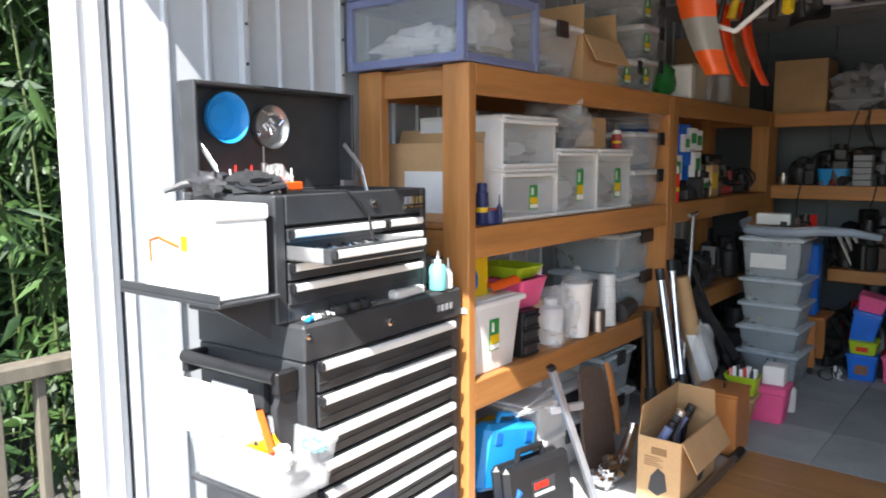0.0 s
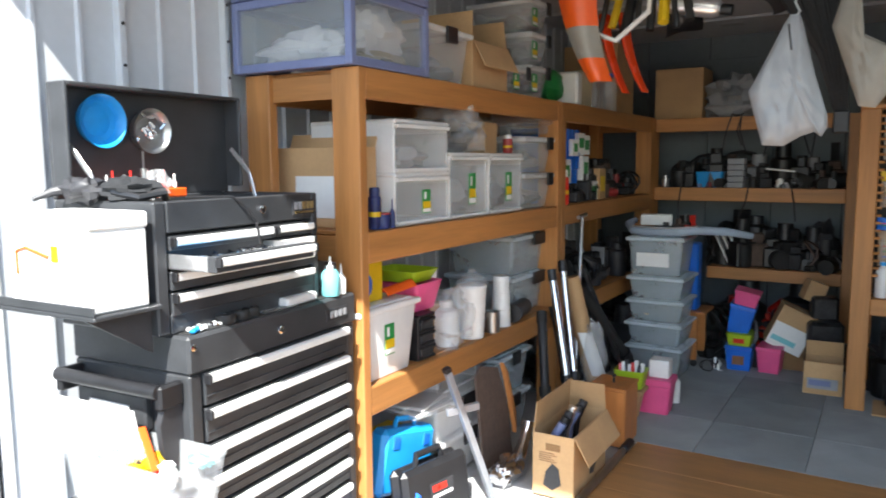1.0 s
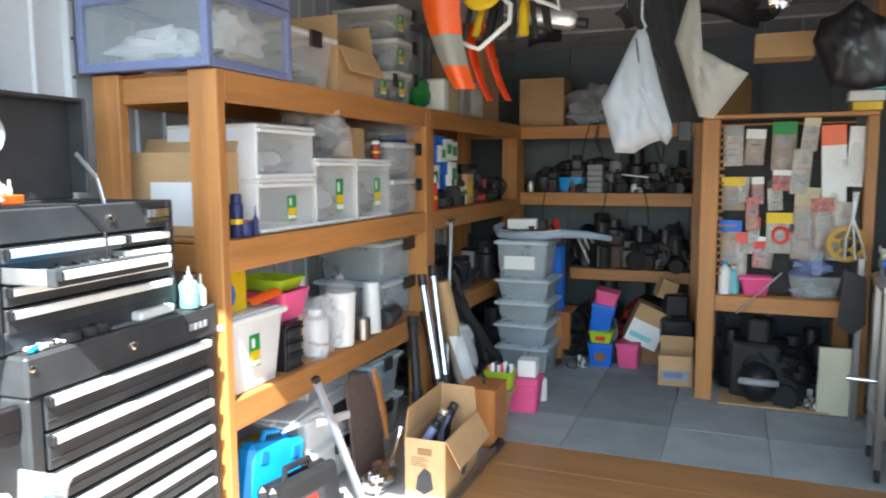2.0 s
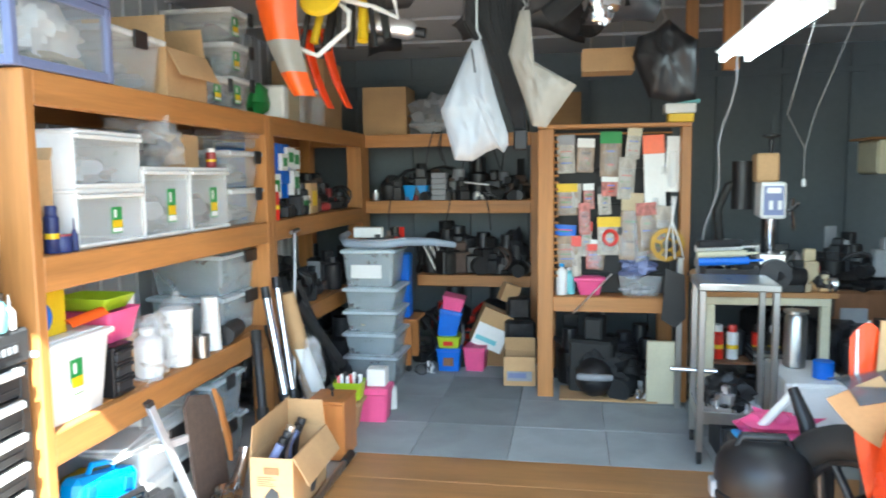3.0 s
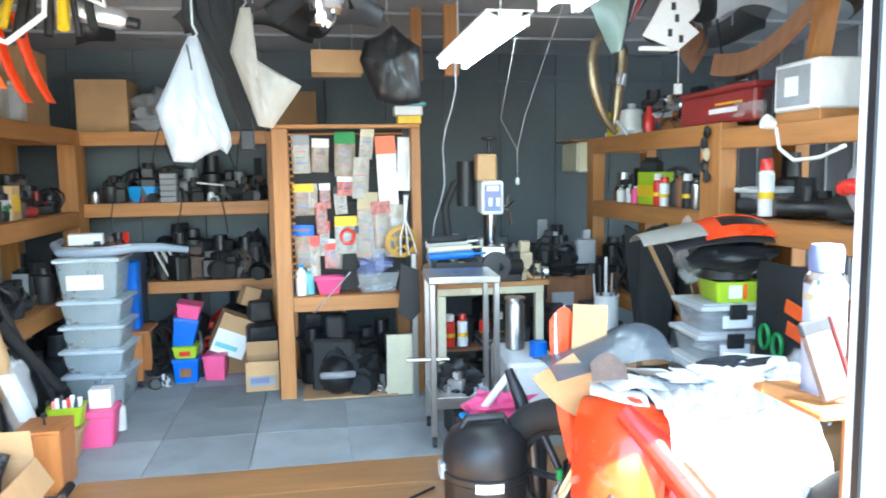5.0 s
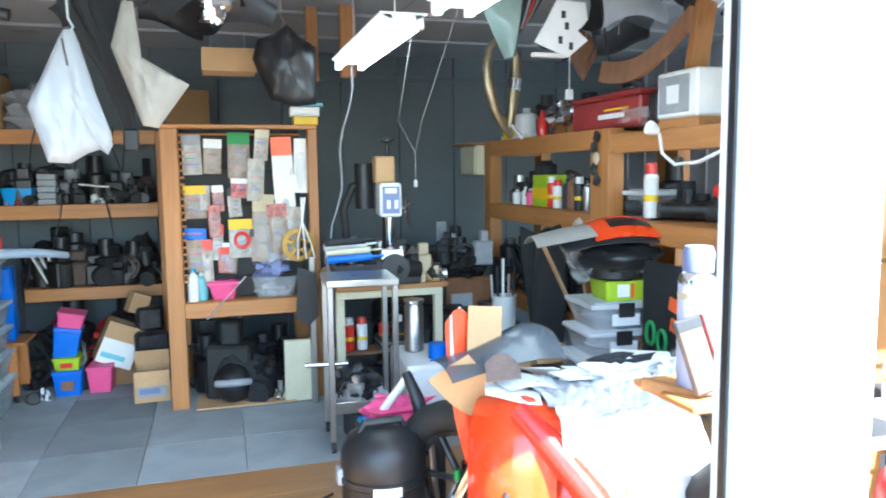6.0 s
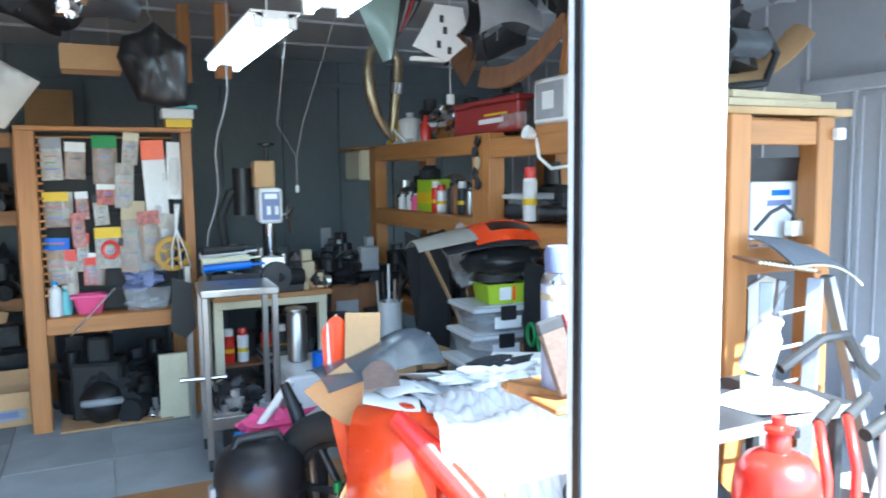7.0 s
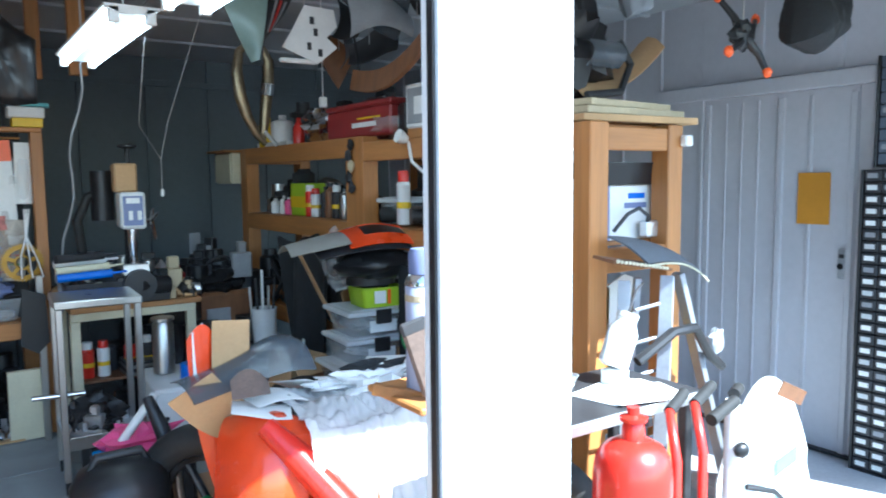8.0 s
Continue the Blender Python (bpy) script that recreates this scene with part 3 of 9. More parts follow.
    ch = thing("tool_chest", "black steel top chest, lid up, upper drawer pulled open", "tool chest", mc)
    for a, b in ((0, 0.04), (W2 - 0.03, W2)):
        part("side_panel", Geo().box(a, b, 0, D2, z0, z1, 0.005), BLACK_PAINT, ch)
    part("back_panel", Geo().box(0.041, W2 - 0.031, D2 - 0.01, D2, z0, z1, 0.003), BLACK_PAINT, ch)
    part("core", Geo().box(0.041, W2 - 0.031, 0.031, D2 - 0.011, z0, z1 - 0.05, 0.003), BLACK_PAINT, ch)
    part("front_sill", Geo().box(0.041, W2 - 0.031, 0, 0.03, z0, z0 + 0.055, 0.003), BLACK_PAINT, ch)
    part("front_panel", Geo().box(0.041, W2 - 0.031, 0, 0.02, z1 - 0.083, z1, 0.004), BLACK_PAINT, ch)
    part("lock", Geo().lathe([(0.013, 0), (0.013, 0.005), (0.009, 0.007)], 16, Matrix.Translation((0.4, 0.0, z1 - 0.04)) @ pose(0, 0, 0, 90)), CHROME, ch)
    bd = part("badge", Geo().box(0.54, 0.65, -0.004, 0.0005, z1 - 0.068, z1 - 0.02, 0.001), DKGREY, ch, "badge with a copper coloured logo")
    for i in range(5):
        part("badge_bar", Geo().box(0.546 + i * 0.02, 0.561 + i * 0.02, -0.006, -0.0035, z1 - 0.05, z1 - 0.026, 0.0005), BRASS if i > 1 else GREY, bd)
    part("badge_line", Geo().box(0.546, 0.64, -0.006, -0.0035, z1 - 0.063, z1 - 0.056, 0.0005), BRASS, bd)
    rows = [1.238, 1.193, 1.145, 1.088, 1.02]
    for i, (a, b) in enumerate(zip(rows[:-1], rows[1:])):
        halves = ((0.045, 0.44), (0.448, W2 - 0.034)) if i < 2 else ((0.045, W2 - 0.034),)
        for j, (p, q) in enumerate(halves):
            out = 0.16 if (i == 1 and j == 0) else 0.0
            d = part("drawer", Geo().box(p, q, -0.004 - out, 0.026 - out, b + 0.003, a - 0.003, 0.003), BLACK_PAINT, ch)
            part("handle", Geo().box(p + 0.004, q - 0.004, -0.02 - out, -0.003 - out, a - 0.028, a - 0.007, 0.004), WHITE_TRIM, d, "white drawer edge")
            for ex in (p, q - 0.01):
                part("end_cap", Geo().box(ex, ex + 0.01, -0.022 - out, -0.002 - out, a - 0.03, a - 0.005, 0.002), BLACK, d)
            if out:
                part("drawer_tray", Geo().box(p, q, 0.026 - out, 0.09, b + 0.004, b + 0.01, 0.001).box(p, p + 0.006, 0.026 - out, 0.09, b + 0.004, a - 0.004, 0.001).box(q - 0.006, q, 0.026 - out, 0.09, b + 0.004, a - 0.004, 0.001), ALU, d)
                t = Geo()
                for k in range(22):
                    x = p + 0.02 + k * (q - p - 0.04) / 21
                    t.rod((x, -0.125 + 0.045 * (k % 3), b + 0.022), (x + rnd.uniform(-0.01, 0.01), -0.09 + 0.045 * (k % 3), b + 0.03), rnd.uniform(0.004, 0.008), 6)
                part("sockets", t, CHROME, d, "rows of chrome sockets and bits")
                part("blue_tray", Geo().box(p + 0.03, p + 0.2, -0.12, 0.0, b + 0.011, b + 0.02, 0.002), BLUE_L, d)
    # open lid
    lz = 1.327
    lid = part("lid", Geo().box(0, W2, D2 - 0.006, D2 + 0.006, lz, lz + 0.325, 0.004), BLACK_PAINT, ch, "raised black lid")
    for a in (0, W2 - 0.012):
        part("lid_side", Geo().box(a, a + 0.012, D2 - 0.075, D2 - 0.0065, lz + 0.02, lz + 0.325, 0.003), BLACK_PAINT, lid)
    part("lid_front", Geo().box(0.0125, W2 - 0.0125, D2 - 0.075, D2 - 0.0065, lz + 0.313, lz + 0.325, 0.003), BLACK_PAINT, lid)
    for sx in (0.025, W2 - 0.03):
        part("lid_stay", Geo().bar((sx, D2 - 0.05, lz + 0.15), (sx, D2 - 0.13, lz + 0.07), 0.004, 0.016).bar((sx, D2 - 0.13, lz + 0.07), (sx, D2 - 0.16, lz - 0.03), 0.004, 0.014), ALU, lid, "folding steel lid stay")
    return cab, ch, mc


cab, chest, MC = tool_cabinet()
# magnetic dishes on the lid
lid_at = MC @ Matrix.Translation((0, 0.392, 1.322))
for x, z, r, mat, name, lab in ((0.143, 0.228, 0.078, BLUE_L, "magnetic_dish", "bright blue round magnetic parts dish"), (0.316, 0.205, 0.07, STAINLESS, "magnetic_dish", "polished steel round magnetic dish full of bolts")):
    ob = thing(name, lab, "parts dish", lid_at @ Matrix.Translation((x, 0, z)) @ pose(0, 0, 0, 90))
    part("dish", Geo().lathe([(r * 0.45, 0.0), (r * 0.6, 0.004), (r * 0.78, 0.006), (r * 0.95, 0.034), (r, 0.036), (r, 0.031), (r * 0.85, 0.001), (r * 0.5, -0.004)], 36), mat, ob)
    part("magnet", Geo().lathe([(r * 0.55, -0.002), (r * 0.55, 0.004), (r * 0.45, 0.006), (0.006, 0.0065)], 28), mat, ob)
    if mat is STAINLESS:
        for k in range(22):
            a, b = rnd.uniform(0, 6.28), rnd.uniform(0, 0.05)
            p = Vector((b * math.cos(a), b * math.sin(a), 0.012 + rnd.uniform(0, 0.01)))
            w = rnd.uniform(0, 6.28)
            part("bolt", Geo().rod(p, p + Vector((0.022 * math.cos(w), 0.022 * math.sin(w), 0.006)), rnd.uniform(0.003, 0.006), 6), CHROME, ob)


# ---- kinds of containers ----
def shell(w, d, h, t=0.004, taper=0.012, r=0.02):
    """An open-topped tapered tub with rounded corners, walls and a rim; x 0..w, y 0..d."""
    def ring(ix, iz, grow):
        pts = []
        for cx, cy, a0 in ((w - r, r, -90), (w - r, d - r, 0), (r, d - r, 90), (r, r, 180)):
            for k in range(4):
                a = radians(a0 + 30 * k)
                px, py = cx + r * math.cos(a), cy + r * math.sin(a)
                pts.append((w / 2 + (px - w / 2) * grow, d / 2 + (py - d / 2) * grow, iz))
        return pts
    lo = 1 - 2 * taper / min(w, d)
    ti = 1 - 2 * t / min(w, d)
    rings = [ring(0, 0, lo), ring(0, h * 0.96, 1.0), ring(0, h * 0.96, 1.02), ring(0, h, 1.02), ring(0, h, ti), ring(0, t, lo * ti)]
    verts = [p for q in rings for p in q]
    n = 16
    faces = [(a * n + i, a * n + (i + 1) % n, (a + 1) * n + (i + 1) % n, (a + 1) * n + i) for a in range(len(rings) - 1) for i in range(n)]
    faces += [tuple(range(n))[::-1], tuple(range(5 * n, 6 * n))]
    return Geo().add(verts, faces)


def lump(w, d, h, seed, n=5):
    g, r = Geo(), random.Random(seed)
    for k in range(n * 3):
        q = r.uniform(0.1, 0.17)
        g.blob((w * r.uniform(0.2, 0.8), d * r.uniform(0.2, 0.8), h * r.uniform(0.18, 0.5)), (w * q, d * q * 1.2, h * r.uniform(0.1, 0.17)), seed + k, 0.45, 9, 6)
    return g


def sticker(parent, w, y, z0, z1, x0=None):
    x0 = w * 0.5 if x0 is None else x0
    lw = 0.06
    st = part("sticker", Geo().box(x0, x0 + lw, y - 0.003, y, z0, z1, 0.0005), GREEN, parent, "green and yellow product sticker")
    hz = z1 - z0
    part("sticker_print", Geo().box(x0 + 0.002, x0 + lw - 0.002, y - 0.0045, y - 0.003, z0 + 0.22 * hz, z0 + 0.5 * hz, 0.0003), YELLOW, st)
    part("sticker_print", Geo().box(x0 + 0.002, x0 + lw - 0.002, y - 0.0045, y - 0.003, z0 + 0.005, z0 + 0.2 * hz, 0.0003), PAPER, st)
    part("sticker_print", Geo().box(x0 + 0.012, x0 + lw * 0.45, y - 0.0045, y - 0.003, z0 + 0.6 * hz, z0 + 0.9 * hz, 0.0003), WHITE, st)


def tub(m, w, d, h, label, lid=True, latch="x", mat=None, stick=None, fill=None, seed=1, lidmat=None, group="clear storage boxes"):
    ob = thing("storage_box", label, "storage box", m, group)
    mat = mat or CLEAR
    top = h - (0.022 if lid else 0)
    part("tub", shell(w, d, top, taper=0.022), mat, ob)
    if lid:
        part("lid", Geo().box(-0.013, w + 0.013, -0.013, d + 0.013, top - 0.006, h - 0.006, 0.005).box(0.015, w - 0.015, 0.015, d - 0.015, h - 0.006, h, 0.003), lidmat or (FROST if mat in (CLEAR, CLEAR_D) else mat), ob)
    if latch == "x":
        for a in (-0.02, w + 0.008):
            part("latch", Geo().box(a, a + 0.012, d * 0.3, d * 0.62, top - 0.05, h - 0.002, 0.004), BLACK, ob, "black clip latch")
    elif latch == "f":
        part("latch", Geo().box(w * 0.38, w * 0.62, -0.024, -0.01, top - 0.045, h, 0.004), BLACK, ob, "black clip latch")
    elif latch == "fr":
        part("latch", Geo().box(w * 0.72, w * 0.92, -0.024, -0.01, top - 0.045, h, 0.004), BLACK, ob, "black clip latch")
    if stick:
        sticker(ob, w, 0.004, stick[0] * h, stick[1] * h, stick[2] * w if len(stick) > 2 else None)
    if fill:
        part("contents", lump(w, d, h, seed), fill, ob, "jumbled contents")
    return ob


def drawer_case(m, w, d, h, label, body, front, rows=2, stick=None, fill=None, pane=True):
    ob = thing("drawer_unit", label, "drawer unit", m)
    part("carcass", Geo().box(0, 0.012, 0.01, d, 0, h, 0.003).box(w - 0.012, w, 0.01, d, 0, h, 0.003).box(0.012, w - 0.012, d - 0.01, d, 0, h, 0.002).box(-0.004, w + 0.004, 0, d, h - 0.014, h + 0.002, 0.005).box(0.012, w - 0.012, 0.01, d - 0.01, 0, 0.01, 0.002), body, ob)
    rh = (h - 0.02) / rows
    for k in range(rows):
        z0 = 0.006 + k * rh
        dr = part("drawer", Geo().box(0.012, w - 0.012, 0.0, 0.006, z0 + 0.012, z0 + rh - 0.016, 0.002).box(0.014, 0.02, 0.006, d - 0.02, z0 + 0.012, z0 + rh * 0.85, 0.001).box(w - 0.02, w - 0.014, 0.006, d - 0.02, z0 + 0.012, z0 + rh * 0.85, 0.001), front, ob, "translucent drawer")
        part("drawer_rim", Geo().box(0.004, w - 0.004, -0.008, 0.012, z0 + rh - 0.016, z0 + rh - 0.002, 0.003), body, dr)
        part("drawer_rim", Geo().box(0.004, w - 0.004, -0.005, 0.012, z0, z0 + 0.012, 0.003), body, dr)
        if fill:
            part("contents", Geo().blob((w * 0.5, d * 0.45, z0 + rh * 0.33), (w * 0.4, d * 0.36, rh * 0.28), k + 3, 0.5, 18, 10), fill, dr, "folded contents")
        if stick and k == 0:
            sticker(dr, w, -0.001, z0 + rh * 0.2, z0 + rh * 0.72, w * 0.45)
    return ob


def carton(m, w, d, h, label, mat=None, flaps=(), fill=None, group=""):
    """A cardboard box; flaps: (side, degrees from upright) with sides f, b, l, r. Closed top without flaps."""
    mat = mat or CARD
    t = 0.005
    ob = thing("cardboard_box", label, "cardboard box", m, group)
    for q in ((0, w, 0, t, 0, h), (0, w, d - t, d, 0, h), (0, t, t, d - t, 0, h), (w - t, w, t, d - t, 0, h)):
        part("side_panel", Geo().box(*q, 0.001), mat, ob)
    part("bottom", Geo().box(t, w - t, t, d - t, 0, t, 0.001), mat, ob)
    if not flaps:
        part("top_flap", Geo().box(0.001, w - 0.001, 0.001, d / 2 - 0.001, h, h + t, 0.001), mat, ob)
        part("top_flap", Geo().box(0.001, w - 0.001, d / 2 + 0.001, d - 0.001, h, h + t, 0.001), mat, ob)
        part("tape", Geo().box(0.002, w - 0.002, d / 2 - 0.025, d / 2 + 0.025, h + t, h + t + 0.001, 0.0003), TAN, ob)
    L = d * 0.48
    for side, deg in flaps:
        base = {"f": (Matrix.Translation((0, 0, h)), w), "b": (Matrix.Translation((w, d, h)) @ pose(0, 0, 0, 0, 0, 180), w),
                "l": (Matrix.Translation((0, d, h)) @ pose(0, 0, 0, 0, 0, -90), d), "r": (Matrix.Translation((w, 0, h)) @ pose(0, 0, 0, 0, 0, 90), d)}[side]
        ln = min(L, 0.13)
        part("flap", Geo().box(0.002, base[1] - 0.002, 0, t, 0, ln, 0.001, base[0] @ pose(0, 0, 0, deg)), mat, ob)
    if fill:
        part("contents", lump(w, d, h * 1.6, 5), fill, ob)
    return ob


def bottle(m, r, h, mat, label, cap=None, neck=0.4, kind="bottle", cone=False):
    ob = thing(kind, label, kind.replace("_", " "), m)
    if cone:
        prof = [(r * 0.96, 0), (r, 0.006), (r, h * 0.5), (r * 0.55, h * 0.62), (r * 0.28, h * 0.68), (r * 0.14, h * 0.97), (0.002, h)]
        part("body", Geo().lathe(prof, 20), mat, ob)
    else:
        part("body", Geo().lathe([(r * 0.93, 0), (r, 0.005), (r, h * 0.72), (r * 0.9, h * 0.79), (r * neck, h * 0.86), (r * neck, h * 0.9)], 20), mat, ob)
        part("cap", Geo().lathe([(r * neck * 1.15, h * 0.9), (r * neck * 1.15, h * 0.985), (r * neck, h)], 16), cap or WHITE, ob)
    return ob


def spray_can(m, r, h, body, cap, label):
    ob = thing("spray_can", label, "spray can", m)
    part("can", Geo().lathe([(r * 0.95, 0), (r, 0.003), (r, h * 0.72), (r * 1.03, h * 0.725), (r * 1.03, h * 0.74), (r * 0.9, h * 0.78), (r * 0.75, h * 0.8)], 24), body, ob)
    part("cap", Geo().lathe([(r * 0.8, h * 0.795), (r * 0.82, h * 0.95), (r * 0.7, h)], 24), cap, ob)
    part("band", Geo().lathe([(r * 1.006, h * 0.3), (r * 1.006, h * 0.42)], 24, cap=False), YELLOW, ob)
    return ob


def film_bag(m, r, seed, label, mat=None, fill=None, name="plastic_bag"):
    ob = thing(name, label, "plastic bag", m)
    part("film", Geo().blob((0, 0, r[2] * 0.95), r, seed, 0.55, 24, 14), mat or CLEAR_FILM, ob)
    if fill:
        part("contents", Geo().blob((0, 0, r[2] * 0.72), (r[0] * 0.68, r[1] * 0.68, r[2] * 0.62), seed + 4, 0.4, 14, 9), fill, ob)
    return ob


# ---- left shelf, top tier ----
Z1, Z2, Z3 = 1.757, 1.179, 0.612
for k in range(2):
    u = thing("drawer_unit", "slate blue plastic drawer unit with translucent panels, clothes inside", "drawer unit", at(-1.97, 2.09, Z1 + k * 0.262), "blue drawer units")
    w, d, h = 0.565, 0.49, 0.258
    fr = Geo()
    for x in (0, w - 0.03):
        for y in (0, d - 0.03):
            fr.box(x, x + 0.03, y, y + 0.03, 0, h, 0.004)
    for z in (0, h - 0.03):
        fr.box(0.03, w - 0.03, 0.001, 0.029, z, z + 0.03, 0.003).box(0.03, w - 0.03, d - 0.029, d - 0.001, z, z + 0.03, 0.003)
        fr.box(0.001, 0.029, 0.03, d - 0.03, z, z + 0.03, 0.003).box(w - 0.029, w - 0.001, 0.03, d - 0.03, z, z + 0.03, 0.003)
    part("frame", fr, BLUE_FRAME, u)
    part("base", Geo().box(0.03, w - 0.03, 0.03, d - 0.03, 0.004, 0.012, 0.002), BLUE_FRAME, u)
    for q in (Geo().box(0.03, w - 0.03, 0.012, 0.016, 0.03, h - 0.03, 0.001), Geo().box(w - 0.016, w - 0.012, 0.03, d - 0.03, 0.03, h - 0.03, 0.001), Geo().box(0.012, 0.016, 0.03, d - 0.03, 0.03, h - 0.03, 0.001)):
        part("panel", q, CLEAR_D, u, "translucent smoky panel")
    if k == 0:
        part("clothes", Geo().blob((0.27, 0.12, 0.075), (0.2, 0.08, 0.075), 2, 0.6, 26, 14), CLOTH_W, u, "crumpled white clothes")
        part("clothes", Geo().blob((0.46, 0.27, 0.14), (0.07, 0.13, 0.1), 5, 0.5, 26, 14), CLOTH_W, u, "crumpled white clothes")
        part("clothes", Geo().blob((0.45, 0.3, 0.045), (0.09, 0.15, 0.035), 8, 0.4, 22, 10), TAN, u, "folded tan cloth")
tub(at(-1.44, 2.605, Z1, 90), 0.36, 0.4, 0.225, "clear storage box with a black clip, filled with small parts", latch="f", fill=GREY, seed=3)
carton(at(-1.44, 2.99, Z1, 90), 0.34, 0.38, 0.2, "open brown cardboard box with raised flaps", flaps=(("l", -2), ("f", 152), ("b", -20), ("r", -14)), fill=DKGREY)
solo("black_bag", Geo().blob((0, 0, 0.16), (0.16, 0.2, 0.17), 4, 0.3, 24, 14), BLACK, "shiny black rounded bag", "bag", at(-1.72, 3.52, Z1))
for k, (y, z, w, h) in enumerate(((3.39, 0, 0.18, 0.14), (3.6, 0, 0.23, 0.165), (3.6, 0.166, 0.23, 0.165), (3.6, 0.332, 0.23, 0.165))):
    tub(at(-1.44, y, Z1 + z, 90), w, 0.36, h, "small clear box with black clip and green sticker", latch="fr", stick=(0.18, 0.72, 0.1), fill=DKGREY if k % 2 else GREY, seed=k)
solo("green_pouch", Geo().blob((0, 0, 0.1), (0.06, 0.1, 0.1), 9, 0.3), GREEN, "dark green fabric pouch", "pouch", at(-1.55, 4.12, Z1))
solo("paper_bag", Geo().box(-0.07, 0.07, -0.06, 0.06, 0, 0.19, 0.012), PAPER, "creased white paper bag", "bag", at(-1.5, 4.26, Z1, 8))
solo("paper_bag", Geo().box(-0.08, 0.08, -0.08, 0.08, 0, 0.22, 0.012), TAN, "folded beige paper bag", "bag", at(-1.55, 4.5, Z1, -6))
for k, y in enumerate((4.62, 4.78, 4.95, 5.1)):
    bottle(at(-1.5 - 0.03 * (k % 2), y, Z1), 0.05, 0.24 + 0.03 * (k % 2), CLEAR, "clear plastic bottle with a blue cap", BLUE if k % 2 else WHITE)
for k, (x, y, w, d, h) in enumerate(((-1.95, 5.3, 0.4, 0.4, 0.5), (-1.46, 5.98, 0.36, 0.33, 0.38), (-0.02, 6.0, 0.3, 0.32, 0.3))):
    carton(at(x, y, Z1 if k == 0 else 1.748), w, d, h, "plain brown taped cardboard carton", CARD_D if k == 2 else CARD, group="cartons")
film_bag(at(-0.9, 6.08, 1.748), (0.18, 0.16, 0.16), 3, "white plastic bag round a grey carry box", BAG_WHITE, None)
tub(at(-1.06, 5.93, 1.748), 0.32, 0.06, 0.09, "pale grey lidded tray", latch="", mat=GREY)

# ---- left shelf, middle tier ----
carton(at(-1.96, 2.255, Z2), 0.44, 0.12, 0.305, "tall brown cardboard box, open at one end", flaps=(("b", 20),))
solo("paper_sheet", Geo().box(-0.11, 0.11, -0.002, 0, 0, 0.16, 0.0004), PAPER, "white printed sheet stuck to a cardboard box", "paper", at(-1.71, 2.252, 1.215))
spray_can(at(-1.465, 2.285, Z2), 0.024, 0.155, NAVY, NAVY, "dark blue aerosol can with white lettering bars")
bottle(at(-1.45, 2.315, Z2), 0.03, 0.06, NAVY, "small blue labelled jar with a red lid", DK_RED, 0.85, "jar")
bottle(at(-1.44, 2.362, Z2), 0.012, 0.11, NAVY, "tiny blue dropper bottle", NAVY, cone=True)
for k in range(2):
    drawer_case(at(-1.435, 2.385, Z2 + 0.205 * k, 90), 0.39, 0.42, 0.203, "white plastic drawer with a translucent front", WHITE, CLEAR, 1, stick=(k == 0), fill=(GREY if k else None))
for y, w, fill in ((2.79, 0.335, GREY), (3.15, 0.35, DKGREY)):
    drawer_case(at(-1.435, y, Z2, 90), w, 0.4, 0.285, "tall white-framed translucent drawer with a green sticker", WHITE, CLEAR, 1, stick=True, fill=fill)
film_bag(at(-1.54, 2.97, 1.466), (0.13, 0.19, 0.11), 6, "clear plastic bag round a black part", fill=BLACK)
carton(at(-1.5, 3.22, 1.468, 90), 0.12, 0.14, 0.14, "small printed brown box", CARD)
spray_can(at(-1.47, 3.4, 1.468), 0.024, 0.09, DK_RED, WHITE, "red and white striped can")
for k in range(2):
    tub(at(-1.44, 3.53, Z2 + 0.19 * k, 90), 0.355, 0.4, 0.188, "clear lidded box with a black clip", latch="fr", fill=GREY, seed=20 + k)
solo("plastic_tray", Geo().box(0, 0.34, 0, 0.36, 0, 0.05, 0.01), CLEAR, "stack of clear plastic packaging trays", "tray", at(-1.45, 3.55, 1.575, 92))
solo("plastic_tray", Geo().box(0, 0.3, 0, 0.3, 0, 0.04, 0.01), CLEAR, "stack of clear plastic packaging trays", "tray", at(-1.47, 3.6, 1.626, 84))
spray_can(at(-1.44, 4.06, Z2), 0.03, 0.2, RED, WHITE, "red and white spray can")
crate = thing("plastic_crate", "blue plastic crate standing on end", "crate", at(-1.5, 4.1, Z2, 90))
part("crate_body", Geo().box(0, 0.36, 0, 0.012, 0.2, 0.44, 0.003).box(0, 0.012, 0.012, 0.3, 0.0, 0.44, 0.003).box(0.348, 0.36, 0.012, 0.3, 0, 0.44, 0.003).box(0.012, 0.348, 0.012, 0.3, 0.0, 0.012, 0.003), BLUE, crate)
for k in range(5):
    part("rib", Geo().box(0.02 + k * 0.07, 0.03 + k * 0.07, -0.006, 0.0, 0.2, 0.44, 0.001), BLUE, crate)
